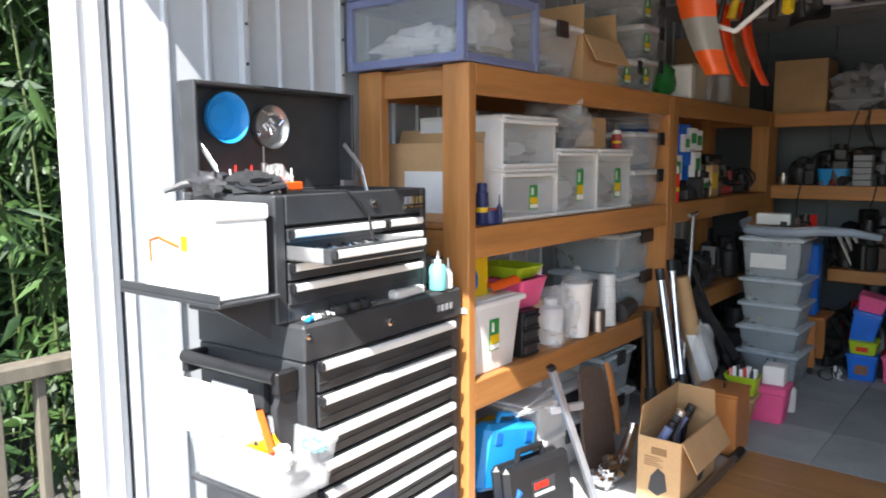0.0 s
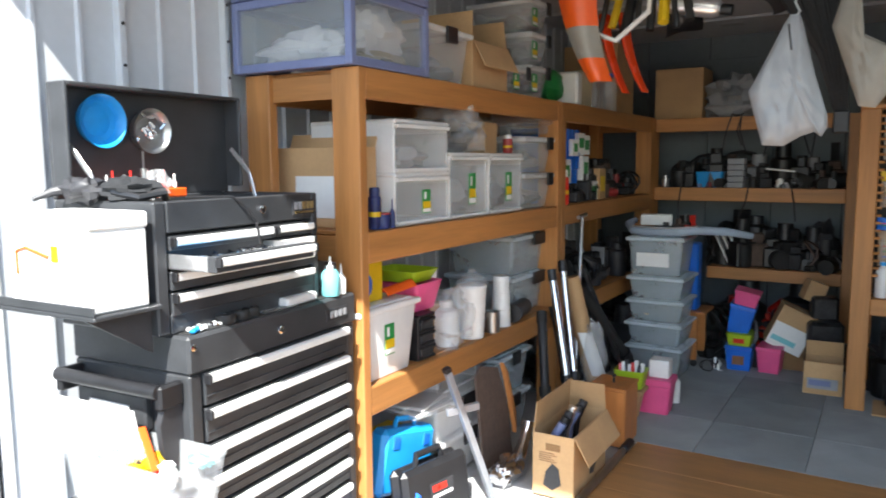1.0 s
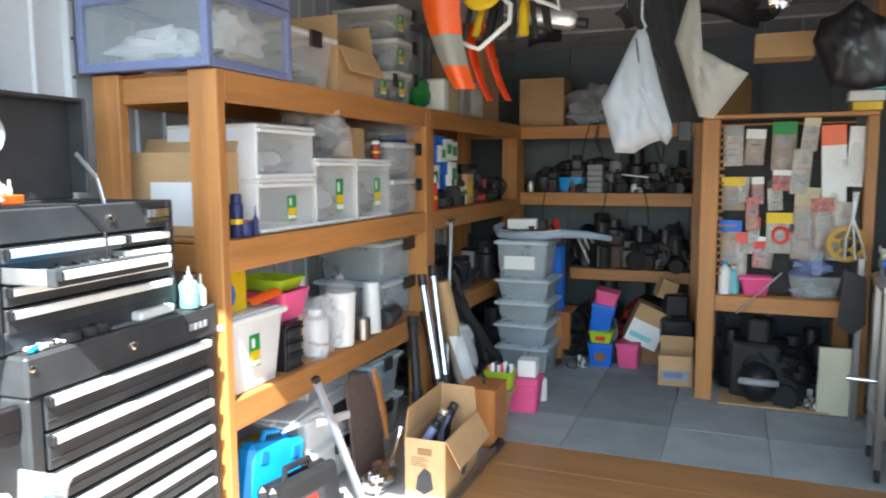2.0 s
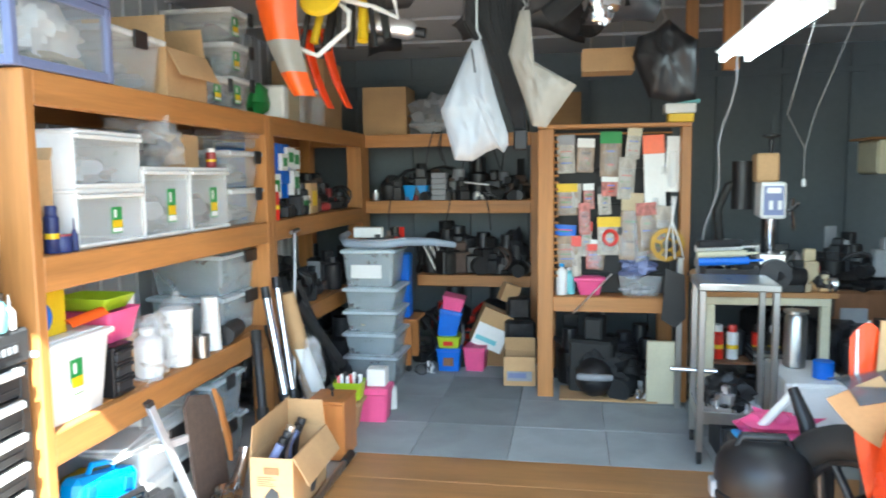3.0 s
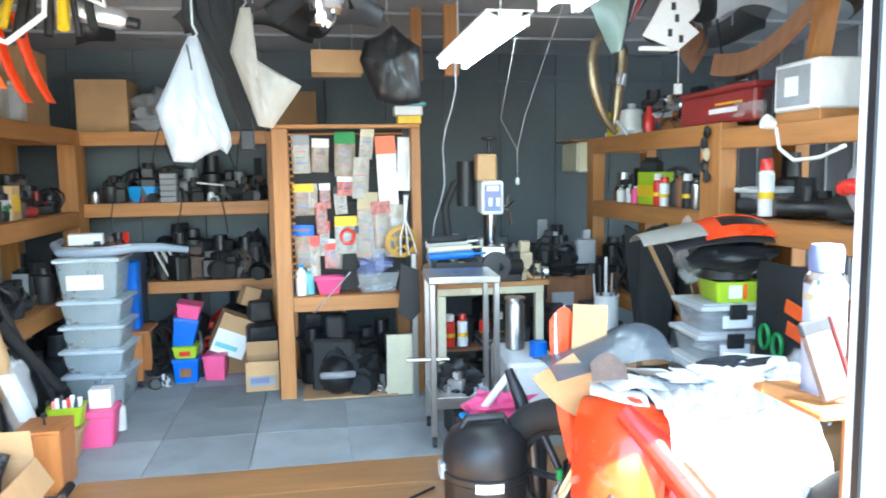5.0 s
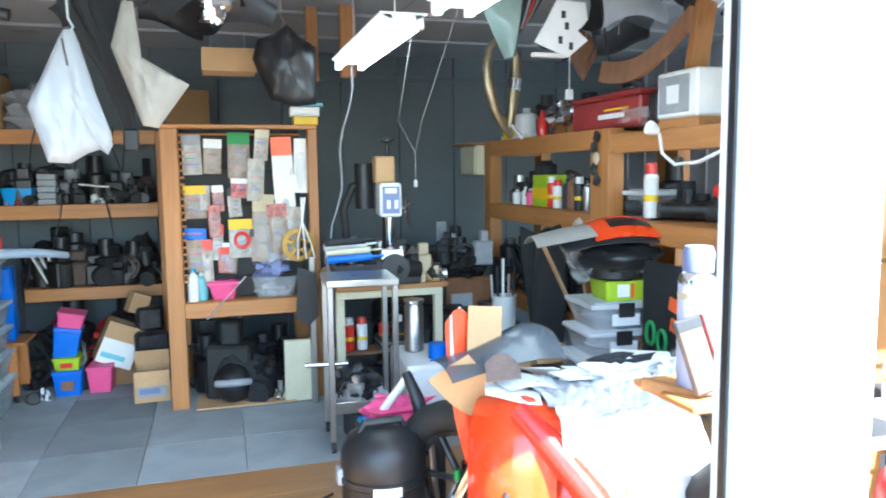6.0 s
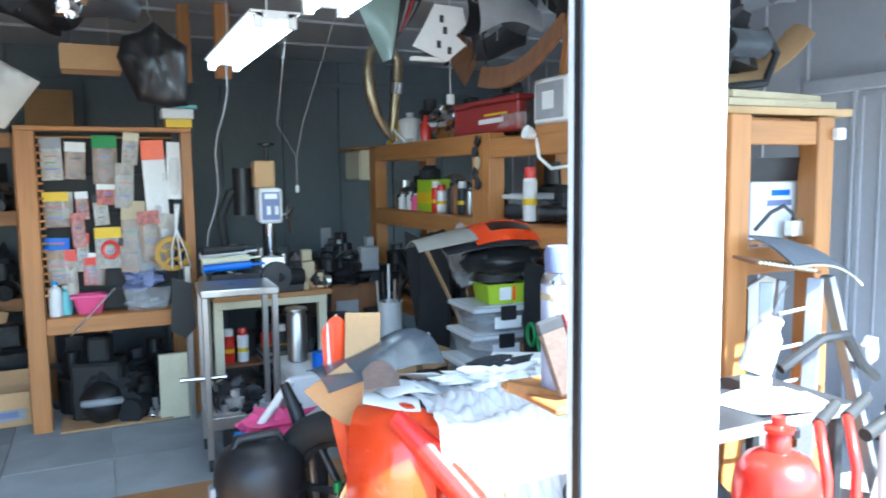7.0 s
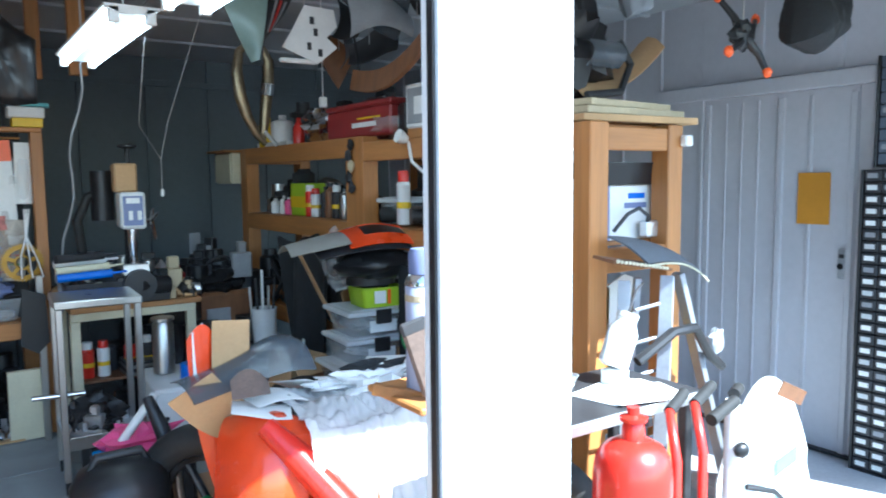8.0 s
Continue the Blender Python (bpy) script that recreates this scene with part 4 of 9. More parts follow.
for k, (y, z, w, h, mat) in enumerate(((4.27, 0.28, 0.1, 0.1, PAPER), (4.38, 0.3, 0.11, 0.12, PAPER), (4.5, 0.29, 0.12, 0.12, PAPER), (4.12, 0.12, 0.11, 0.14, PAPER), (4.62, 0.0, 0.13, 0.12, WHITE), (4.5, 0.13, 0.12, 0.15, PAPER), (4.75, 0.0, 0.14, 0.2, CARD))):
    b = thing("small_carton", "small white box with a green printed label", "carton", at(-1.47 - 0.01 * (k % 3), y, Z2 + z, 90 + rnd.uniform(-4, 4)), "white cartons")
    part("box", Geo().box(0, w, 0, 0.14, 0, h, 0.003), mat, b)
    part("print", Geo().box(0.02, w - 0.02, -0.002, 0, h * 0.25, h * 0.75, 0.0005), GREEN if mat is not CARD else YELLOW, b)


def clutter(name, label, cat, x0, x1, y0, y1, z, n, hmax, mats, seed, size=(0.03, 0.09)):
    """Single small machine parts standing on a surface: turned, boxed and lumpy pieces, each a thing of its own."""
    r = random.Random(seed)
    for k in range(n):
        s = r.uniform(*size)
        h = min(hmax, s * r.uniform(0.7, 2.2))
        x, y, rz = r.uniform(x0, x1), r.uniform(y0, y1), r.uniform(0, 180)
        mat = r.choice(mats)
        q = r.random()
        g = Geo()
        kind = name
        if q < 0.3:
            kind = "canister" if seed % 2 else "bearing_housing"
            a = r.uniform(0.4, 0.9)
            g.lathe([(s * 0.45, 0), (s * 0.5, h * 0.08), (s * 0.5, h * a), (s * 0.3, h * (a + 0.06)), (s * 0.28, h), (s * 0.12, h)], 16)
        elif q < 0.6:
            kind = "gearbox" if seed % 2 else "engine_casing"
            g.box(-s * 0.6, s * 0.6, -s * 0.4, s * 0.4, 0, h * 0.7, s * 0.08).box(-s * 0.3, s * 0.2, -s * 0.3, s * 0.3, h * 0.7, h, s * 0.06)
        elif q < 0.8:
            kind = "steel_shaft"
            g.rod((-s, 0, s * 0.3), (s, 0, s * 0.3), s * 0.28, 12).rod((-s * 1.05, 0, s * 0.3), (-s * 0.6, 0, s * 0.3), s * 0.34, 12).rod((s * 0.1, 0, s * 0.3), (s * 0.1, 0, min(h, s)), s * 0.16, 10)
        elif q < 0.86:
            kind = "rough_casting"
            g.blob((0, 0, h * 0.42), (s * 0.7, s * 0.6, h * 0.45), seed + k, 0.45, 16, 10)
        elif q < 0.93:
            kind = "wire_coil"
            g.tube([(s * math.cos(0.52 * i) * (1 - 0.02 * i), s * 0.3 + 0.2 * s * math.sin(0.9 * i), s * (0.75 + 0.7 * math.sin(0.52 * i))) for i in range(20)], s * 0.07, 6)
        else:
            kind = "metal_bracket"
            t = s * 0.06
            g.box(-s * 0.8, s * 0.8, -s * 0.3, s * 0.3, 0, t, t * 0.3).box(s * 0.8 - t, s * 0.8, -s * 0.3, s * 0.3, t, h, t * 0.3).lathe([(s * 0.22, t), (s * 0.22, h * 0.5), (s * 0.12, h * 0.52)], 14)
        solo(kind if name in ("machine_part", "engine_part") else name, g, mat, label, cat, at(x, y, z, rz), group=label)


MIX = (DARK_METAL, BLACK, DKGREY, DARK_METAL, BLACK, RUBBER, DARK_METAL, DKGREY, UMBER)
clutter("engine_part", "assorted dark metal engine part on a shelf", "engine part", -1.7, -1.5, 4.25, 5.6, Z2, 26, 0.26, MIX + (ORANGE, BLUE), 31, (0.05, 0.13))
clutter("engine_part", "assorted dark metal engine part on a shelf", "engine part", -1.3, -0.15, 5.95, 6.2, 1.223, 52, 0.26, MIX, 32, (0.05, 0.14))
clutter("engine_part", "assorted dark engine part on the low shelf", "engine part", -0.95, -0.15, 5.92, 6.25, 0.633, 44, 0.42, MIX, 33, (0.07, 0.2))
solo("blue_bin", shell(0.2, 0.16, 0.12), BLUE_L, "blue open plastic bin", "bin", at(-1.12, 5.9, 1.224))
for k in range(5):
    solo("lidded_tub", Geo().box(-0.06, 0.06, -0.05, 0.05, 0, 0.042, 0.006), GREY, "grey stacked lidded tubs", "tub", at(-0.83, 5.95, 1.224 + k * 0.044), group="grey tubs")
solo("metal_strip", Geo().box(0, 0.2, 0, 0.02, 0, 0.012, 0.002), WHITE, "bright white strip lying on parts", "strip", at(-0.62, 5.86, 1.36, -6, 0, 6))

# ---- left shelf, low tier ----
tub(at(-1.43, 2.135, Z3, 90), 0.375, 0.34, 0.285, "translucent white-lidded box with a green sticker", latch="", stick=(0.3, 0.72, 0.42), fill=None, lidmat=WHITE, mat=MILKY)
solo("red_scoop", Geo().sheet(lambda u, v: (0.16 * (u - 0.5), 0.07 * (v - 0.5), 0.02 + 0.025 * math.cos(3 * (v - 0.5)) + 0.02 * u), 10, 8, 0.003), ORANGE, "red-orange plastic scoop on a lid", "scoop", at(-1.48, 2.44, 0.895, 80))
yb = thing("filter_box", "yellow and white boxed roll with a blue centre", "boxed part", at(-1.5, 2.17, 0.899, 90))
part("box", Geo().box(0, 0.2, 0, 0.12, 0, 0.15, 0.003), PAPER, yb)
part("print", Geo().box(0.1, 0.2, -0.002, 0, 0, 0.15, 0.0005), YELLOW, yb)
part("roll", Geo().lathe([(0.052, 0), (0.052, 0.02), (0.03, 0.025), (0.012, 0.025)], 24, Matrix.Translation((0.06, -0.001, 0.07)) @ pose(0, 0, 0, 90)), BLUE, yb)
drawer_case(at(-1.44, 2.545, Z3, 90), 0.115, 0.3, 0.19, "black plastic mini drawer set", BLACK, DKGREY, 3)
tub(at(-1.46, 2.56, Z3 + 0.195, 90), 0.2, 0.26, 0.12, "pink plastic basket on black drawers", lid=False, latch="", mat=PINK)
tub(at(-1.47, 2.56, Z3 + 0.316, 90), 0.19, 0.24, 0.05, "lime green plastic tray", lid=False, latch="", mat=LIME)
solo("paper_cup_stack", Geo().lathe([(0.035, 0), (0.045, 0.14), (0.047, 0.15)], 20), WHITE, "stack of white paper cups", "cups", at(-1.58, 2.82, Z3 + 0.19))
solo("carton_block", Geo().box(-0.05, 0.05, -0.06, 0.06, 0, 0.19, 0.003), CARD, "plain cardboard pack on the shelf", "carton", at(-1.58, 2.82, Z3))
film_bag(at(-1.49, 2.83, Z3), (0.11, 0.14, 0.13), 11, "crumpled clear bag round a white bottle")
bottle(at(-1.5, 2.85, Z3), 0.058, 0.2, WHITE, "white plastic chemical bottle with a blank label", WHITE, 0.45)
jug = thing("oil_jug", "white plastic measuring jug with a cone lid", "jug", at(-1.47, 3.03, Z3))
part("jug", Geo().lathe([(0.052, 0), (0.056, 0.004), (0.068, 0.235), (0.072, 0.24), (0.068, 0.25)], 24), WHITE, jug)
part("lid", Geo().lathe([(0.07, 0.25), (0.072, 0.262), (0.05, 0.29), (0.02, 0.305), (0.016, 0.325)], 24), CLEAR, jug)
part("handle", Geo().tube([(0.0, 0.062, 0.06), (0, 0.1, 0.08), (0, 0.105, 0.17), (0, 0.066, 0.2)], 0.009, 8), WHITE, jug)
for k, (y, z) in enumerate(((3.33, 0),)):
    cups = thing("cup_stack", "tall stack of white plastic cups", "cups", at(-1.47, y, Z3))
    for j in range(9):
        part("cup", Geo().lathe([(0.05 - 0.001 * j, 0.028 * j), (0.046 - 0.001 * j, 0.028 * j + 0.026), (0.036, 0.028 * j + 0.027)], 20), WHITE, cups)
mug = thing("metal_mug", "small steel mug on the shelf", "mug", at(-1.44, 3.18, Z3))
part("mug", Geo().lathe([(0.036, 0), (0.038, 0.1), (0.034, 0.1), (0.032, 0.006)], 20), STAINLESS, mug)
part("handle", Geo().tube([(0, 0.036, 0.02), (0, 0.065, 0.03), (0, 0.065, 0.075), (0, 0.036, 0.085)], 0.004, 6), STAINLESS, mug)
solo("metal_pipe", Geo().rod((0, 0, 0.045), (0, 0.22, 0.045), 0.045, 20).rod((0, -0.01, 0.045), (0, 0.02, 0.045), 0.05, 20), DARK_METAL, "short dark steel pipe section", "pipe", at(-1.45, 3.42, Z3, 10))
for k in range(2):
    tub(at(-1.5, 3.52, Z3 + 0.215 * k, 90), 0.6, 0.4, 0.213, "large clear lidded box full of parts", latch="f", fill=GREY, seed=40 + k, mat=BIN_CLEAR, lidmat=BIN_LID)
clutter("machine_part", "assorted metal part on the low shelf", "machine part", -1.62, -1.48, 4.2, 5.6, Z3, 18, 0.3, MIX, 34, (0.05, 0.14))

# ---- floor on the shelf side ----
case = thing("tool_case", "bright blue plastic tool case leaning under the shelf", "tool case", at(-1.47, 2.28, 0.12, 84, 0, 12))
part("shell", Geo().box(0, 0.33, 0, 0.09, 0, 0.27, 0.022), BLUE_L, case)
part("handle", Geo().tube([(0.1, 0.045, 0.265), (0.11, 0.045, 0.3), (0.22, 0.045, 0.3), (0.23, 0.045, 0.265)], 0.012, 8), BLUE_L, case)
part("latch", Geo().box(0.05, 0.09, -0.006, 0.004, 0.19, 0.24, 0.003), BLUE, case)
part("latch", Geo().box(0.24, 0.28, -0.006, 0.004, 0.19, 0.24, 0.003), BLUE, case)
solo("plastic_box", Geo().box(0, 0.4, 0, 0.3, 0, 0.12, 0.015), DKGREY, "dark grey plastic box under the shelf", "box", at(-1.5, 2.24, 0.0, 90))
solo("yellow_case", Geo().box(0, 0.14, 0, 0.2, 0, 0.28, 0.02), YELLOW, "yellow plastic case beside a blue one", "tool case", at(-1.53, 2.55, 0.0, 88))
solo("blue_tool", Geo().blob((0, 0, 0.06), (0.06, 0.12, 0.055), 3, 0.3).tube([(0, 0.05, 0.08), (0.03, 0.1, 0.14)], 0.02), BLUE, "blue hand tool lying on floor", "tool", at(-1.36, 2.27, 0.0, 10))
rc = thing("drill_case", "black plastic power tool case standing on edge", "tool case", at(-1.33, 2.3, 0, 78, -9))
part("shell", Geo().box(0, 0.37, 0.0, 0.052, 0, 0.24, 0.02).box(0, 0.37, 0.056, 0.105, 0, 0.24, 0.02), BLACK, rc)
part("handle", Geo().tube([(0.11, 0.05, 0.23), (0.12, 0.05, 0.275), (0.25, 0.05, 0.275), (0.26, 0.05, 0.23)], 0.014, 8), BLACK, rc)
lb = part("label", Geo().box(0.13, 0.26, -0.003, 0.0005, 0.09, 0.16, 0.001), DKGREY, rc)
part("label_bar", Geo().box(0.14, 0.22, -0.005, -0.003, 0.125, 0.15, 0.0005), RED, lb, "red maker's mark as a plain bar")
part("label_bar", Geo().box(0.14, 0.25, -0.005, -0.003, 0.1, 0.112, 0.0005), WHITE, lb)
for k, (y, z, w, h) in enumerate(((2.72, 0.0, 0.5, 0.2), (2.7, 0.2, 0.5, 0.17))):
    tub(at(-1.46, y, z, 90), w, 0.42, h, "large clear lidded box stored under the shelf", latch="f", fill=GREY, seed=60 + k, mat=MILKY, lidmat=WHITE)
drawer_case(at(-1.52, 2.82, 0.372, 90), 0.36, 0.36, 0.115, "pale grey shallow plastic drawer", WHITE, CLEAR, 1)
for k in range(5):
    solo("magazine", Geo().box(0, 0.24, 0, 0.3, 0, 0.006, 0.001), PAPER if k % 2 else CLEAR, "loose magazine lying on clear boxes", "magazine", at(-1.44, 2.5 + 0.02 * k, 0.376 + 0.007 * k, 78 + 6 * k), group="magazines")
tub(at(-1.47, 3.3, 0.0, 90), 0.36, 0.36, 0.22, "clear lidded box stored under the shelf", latch="f", fill=DKGREY, seed=63, mat=BIN_CLEAR, lidmat=BIN_LID)
tub(at(-1.47, 3.3, 0.225, 90), 0.36, 0.36, 0.22, "clear lidded box stored under the shelf", latch="f", fill=GREY, seed=64, mat=BIN_CLEAR, lidmat=BIN_LID)
bd = thing("fairing_board", "dark brown panel leaning under the shelf", "panel", at(-1.34, 2.92, 0.0, 88, -6))
part("panel", Geo().prism([(0, 0), (0.27, 0), (0.26, 0.3), (0.2, 0.46), (0.05, 0.5), (0.0, 0.46)], -0.012, 0.0, pose(0, 0, 0, 90)), UMBER, bd)
part("edge_strip", Geo().prism([(0.22, 0.48), (0.26, 0.42), (0.3, 0.22), (0.285, 0.12), (0.275, 0.2), (0.245, 0.38)], 0.002, 0.022, pose(0, 0, 0, 90)), ORANGE_WOOD, bd)
ts = thing("bike_stand", "chrome steel prop stand leaning on the shelf", "stand")
part("bar", Geo().bar((-1.19, 2.72, 0.0), (-1.285, 2.505, 0.6), 0.026, 0.026), LADDER, ts)
part("cross_lug", Geo().bar((-1.3, 2.52, 0.43), (-1.22, 2.64, 0.44), 0.02, 0.03), LADDER, ts)
part("end_plug", Geo().bar((-1.285, 2.505, 0.602), (-1.288, 2.498, 0.622), 0.029, 0.029), BLACK, ts)
cp = thing("exhaust_pipe", "crumpled foil-wrapped chrome exhaust pipe", "exhaust pipe")
part("pipe", Geo().tube([(-1.24, 3.17, 0.19), (-1.25, 3.13, 0.1), (-1.24, 3.06, 0.055), (-1.22, 2.98, 0.045), (-1.24, 2.85, 0.05)], [0.022, 0.03, 0.038, 0.045, 0.04], 14), CHROME, cp)
part("foil", Geo().blob((-1.235, 2.93, 0.055), (0.055, 0.11, 0.05), 5, 0.6, 22, 12), CHROME, cp, "crumpled foil")
part("flange", Geo().tube([(-1.24, 3.165, 0.18), (-1.24, 3.175, 0.2)], 0.036, 12), CHROME, cp)

bx = carton(at(-1.09, 2.885, 0.0, 1), 0.185, 0.43, 0.275, "open printed cardboard box full of cables and tubes", flaps=(("l", -6), ("r", 150), ("b", -12)))
part("handle_hole", Geo().box(0.06, 0.125, -0.003, 0.0, 0.205, 0.235, 0.01), CARD_D, bx)
part("print", Geo().prism([(0.05, 0.05), (0.09, 0.03), (0.13, 0.06), (0.12, 0.13), (0.09, 0.15), (0.06, 0.11)], 0, 0.002, pose(0, 0, 0, 90)), DKGREY, bx, "dark printed picture")
part("print", Geo().prism([(0.2, 0.05), (0.25, 0.04), (0.29, 0.09), (0.28, 0.17), (0.24, 0.2), (0.21, 0.13)], 0, 0.002, Matrix.Translation((0.187, 0, 0)) @ pose(0, 0, 0, 90, 0, 90)), DKGREY, bx, "dark printed picture")
for k in range(5):
    part("print_bar", Geo().box(0.03, 0.11 - 0.012 * (k % 3), -0.0015, 0, 0.155 + 0.009 * k, 0.158 + 0.009 * k, 0.0003), BROWN, bx)
for k in range(7):
    y = 0.06 + 0.045 * k
    part("tube_part", Geo().tube([(0.05 + 0.012 * (k % 3), y, 0.05), (0.07, y + 0.01, 0.24), (0.1, y + 0.03, 0.3 + 0.012 * (k % 4))], 0.02, 10), (BLUE_FRAME, BLACK, DKGREY, ALU)[k % 4], bx)
ob = thing("wooden_box", "varnished orange wooden box with a latch", "wooden box", at(-1.09, 3.56, 0, 1))
part("front_board", Geo().box(0, 0.19, 0, 0.012, 0, 0.285, 0.003), ORANGE_WOOD, ob)
part("side_board", Geo().box(0.178, 0.19, 0.013, 0.22, 0, 0.285, 0.003), ORANGE_WOOD, ob)
part("side_board", Geo().box(0, 0.012, 0.013, 0.22, 0, 0.285, 0.003), ORANGE_WOOD, ob)
part("back_board", Geo().box(0.013, 0.177, 0.208, 0.22, 0, 0.285, 0.003), ORANGE_WOOD, ob)
part("lid", Geo().box(-0.004, 0.194, -0.004, 0.224, 0.287, 0.302, 0.003), ORANGE_WOOD, ob)
part("latch", Geo().lathe([(0.006, 0), (0.006, 0.03), (0.012, 0.034), (0.012, 0.042)], 10, Matrix.Translation((0.1, 0.1, 0.302))), DARK_METAL, ob)
pk = thing("pink_box", "bright pink lidded plastic box on the floor", "storage box", at(-1.03, 4.14, 0, 2))
part("tub", shell(0.2, 0.17, 0.16), PINK, pk)
part("lid", Geo().box(-0.006, 0.206, -0.006, 0.176, 0.161, 0.2, 0.006), PINK, pk)
sm = tub(at(-1.11, 3.98, 0.0, 2), 0.16, 0.13, 0.175, "plain brown box below a lime tray", latch="", mat=CARD)
lt = thing("lime_tray", "lime green plastic basket full of oddments", "tray", at(-1.1, 3.97, 0.178, 2))
part("tray", shell(0.17, 0.13, 0.1), LIME, lt)
for k in range(8):
    part("oddment", Geo().bar((0.03 + 0.016 * k, 0.05 + 0.01 * (k % 3), 0.02), (0.02 + 0.018 * k, 0.08, 0.12 + 0.012 * (k % 3)), 0.022, 0.012), (RED, WHITE, DKGREY, PAPER)[k % 4], lt)
solo("small_carton", Geo().box(0, 0.11, 0, 0.1, 0, 0.1, 0.003), PAPER, "white carton with red printing on a pink box", "carton", at(-0.96, 4.19, 0.201, 3))
bottle(at(-0.865, 4.42, 0.0), 0.028, 0.17, WHITE, "white bottle with a dark cap", BLACK)
pl = thing("steel_pole", "grey steel pole lying along the board edge, rubber end", "pole")
part("pole", Geo().rod((-0.885, 3.5, 0.018), (-0.87, 2.3, 0.018), 0.016, 12), STAINLESS, pl)
part("rubber_end", Geo().rod((-0.887, 3.62, 0.02), (-0.885, 3.5, 0.02), 0.022, 12), BLACK, pl)


def leaning(name, label, cat, a, b, r, mat, tip=None):
    ob = thing(name, label, cat)
    part("shaft", Geo().tube([a, b], r, 14), mat, ob)
    A, B = Vector(a), Vector(b)
    if tip:
        d = (B - A).normalized()
        part("end_fitting", Geo().tube([B - d * 0.05, B + d * 0.012], r * 1.18, 14), tip, ob)
        part("collar", Geo().tube([A + d * 0.25, A + d * 0.3], r * 1.3, 14), tip, ob)


leaning("fork_tube", "polished chrome fork tube leaning on the shelf", "fork tube", (-1.2, 3.66, 0), (-1.39, 3.78, 0.83), 0.021, CHROME, DARK_METAL)
leaning("fork_tube", "polished chrome fork tube leaning on the shelf", "fork tube", (-1.2, 3.74, 0), (-1.39, 3.93, 0.86), 0.021, CHROME, DARK_METAL)
leaning("black_tube", "long matt black tube leaning on the shelf", "tube", (-1.24, 3.4, 0), (-1.39, 3.65, 0.62), 0.024, BLACK, RUBBER)
leaning("black_tube", "long matt black tube leaning on the shelf", "tube", (-1.22, 3.72, 0), (-1.39, 3.82, 0.62), 0.024, BLACK, RUBBER)
leaning("black_tube", "thick black foam tube standing in the corner", "tube", (-1.12, 4.66, 0), (-1.38, 4.2, 0.68), 0.036, RUBBER, BLACK)
leaning("black_tube", "long matt black tube leaning on the shelf", "tube", (-1.16, 4.5, 0), (-1.39, 4.24, 0.8), 0.02, BLACK, RUBBER)
tb = thing("cardboard_tube", "long cardboard roll wrapped in clear film and tape", "tube")
part("roll", Geo().tube([(-1.16, 4.02, 0), (-1.3, 4.05, 0.42), (-1.37, 4.02, 0.77)], [0.052, 0.052, 0.046], 18), CARD, tb)
part("film", Geo().blob((-1.215, 4.0, 0.3), (0.065, 0.07, 0.22), 5, 0.35, 18, 14), CLEAR_FILM, tb)
part("label", Geo().sheet(lambda u, v: (-1.22 - 0.09 * v + 0.056 * math.cos(-1.6 + 1.9 * u), 4.035 + 0.056 * math.sin(-1.6 + 1.9 * u), 0.22 + 0.24 * v), 10, 3, 0.001), PAPER, tb, "torn white paper label")
tp = thing("t_handle_pole", "thin steel pole with a cross bar on top", "pole")
part("pole", Geo().rod((-1.3, 3.9, 0), (-1.385, 4.22, 1.1), 0.011, 10), STAINLESS, tp)
part("cross_bar", Geo().rod((-1.385, 4.16, 1.1), (-1.385, 4.28, 1.11), 0.012, 10), STAINLESS, tp)

# stack of clear boxes
z = 0.0
for k, h in enumerate((0.217, 0.156, 0.152, 0.155, 0.257)):
    b = tub(at(-1.302 + rnd.uniform(-0.008, 0.008), 4.86, z, rnd.uniform(-2, 2)), 0.355, 0.36, h - 0.002, "clear lidded storage box in a tall stack, parts inside", latch="", fill=(DKGREY, GREY, TAN, GREY, GREY)[k], seed=70 + k, mat=BIN_CLEAR, lidmat=BIN_LID)
    if k == 4:
        part("paper_label", Geo().box(0.06, 0.27, -0.004, -0.001, 0.06, 0.15, 0.0005), PAPER, b, "white paper label")
    z += h
hb = thing("light_fairing", "long pale blue-grey bent bumper bar lying on boxes", "bumper", at(-1.12, 5.0, 0.975, 4))
part("bar", Geo().tube([(-0.2, 0.1, 0.05), (-0.22, 0.0, 0.03), (-0.17, -0.09, 0.0), (-0.05, -0.13, -0.005), (0.1, -0.13, -0.005), (0.24, -0.1, 0.01), (0.4, -0.02, 0.0), (0.55, 0.06, -0.03)], [0.018, 0.026, 0.032, 0.034, 0.032, 0.03, 0.026, 0.02], 12), BUMPER, hb)
part("edge", Geo().tube([(-0.17, -0.115, 0.026), (-0.05, -0.158, 0.022), (0.1, -0.156, 0.022), (0.24, -0.125, 0.034)], 0.006, 8), ALU, hb)
solo("paper_block", Geo().box(0, 0.2, 0, 0.12, 0, 0.07, 0.006), PAPER, "white paper packet on a moulding", "packet", at(-1.26, 4.98, 1.0, 12))
clutter("machine_part", "metal part piled on the storage boxes", "machine part", -1.2, -0.95, 4.98, 5.15, 0.94, 10, 0.13, MIX + (RED,), 35, (0.04, 0.09))
bp = thing("blue_board", "tall blue plastic panel standing on a trolley", "panel", at(-1.06, 5.3, 0.39))
part("panel", Geo().box(0, 0.115, 0, 0.12, 0, 0.47, 0.012), BLUE, bp)
tr = thing("wooden_trolley", "small orange wooden trolley on castors", "trolley", at(-1.08, 5.25, 0))
part("side_board", Geo().box(0.04, 0.15, 0.0, 0.02, 0.05, 0.385, 0.003), ORANGE_WOOD, tr)
part("side_board", Geo().box(0.04, 0.15, 0.28, 0.30, 0.05, 0.385, 0.003), ORANGE_WOOD, tr)
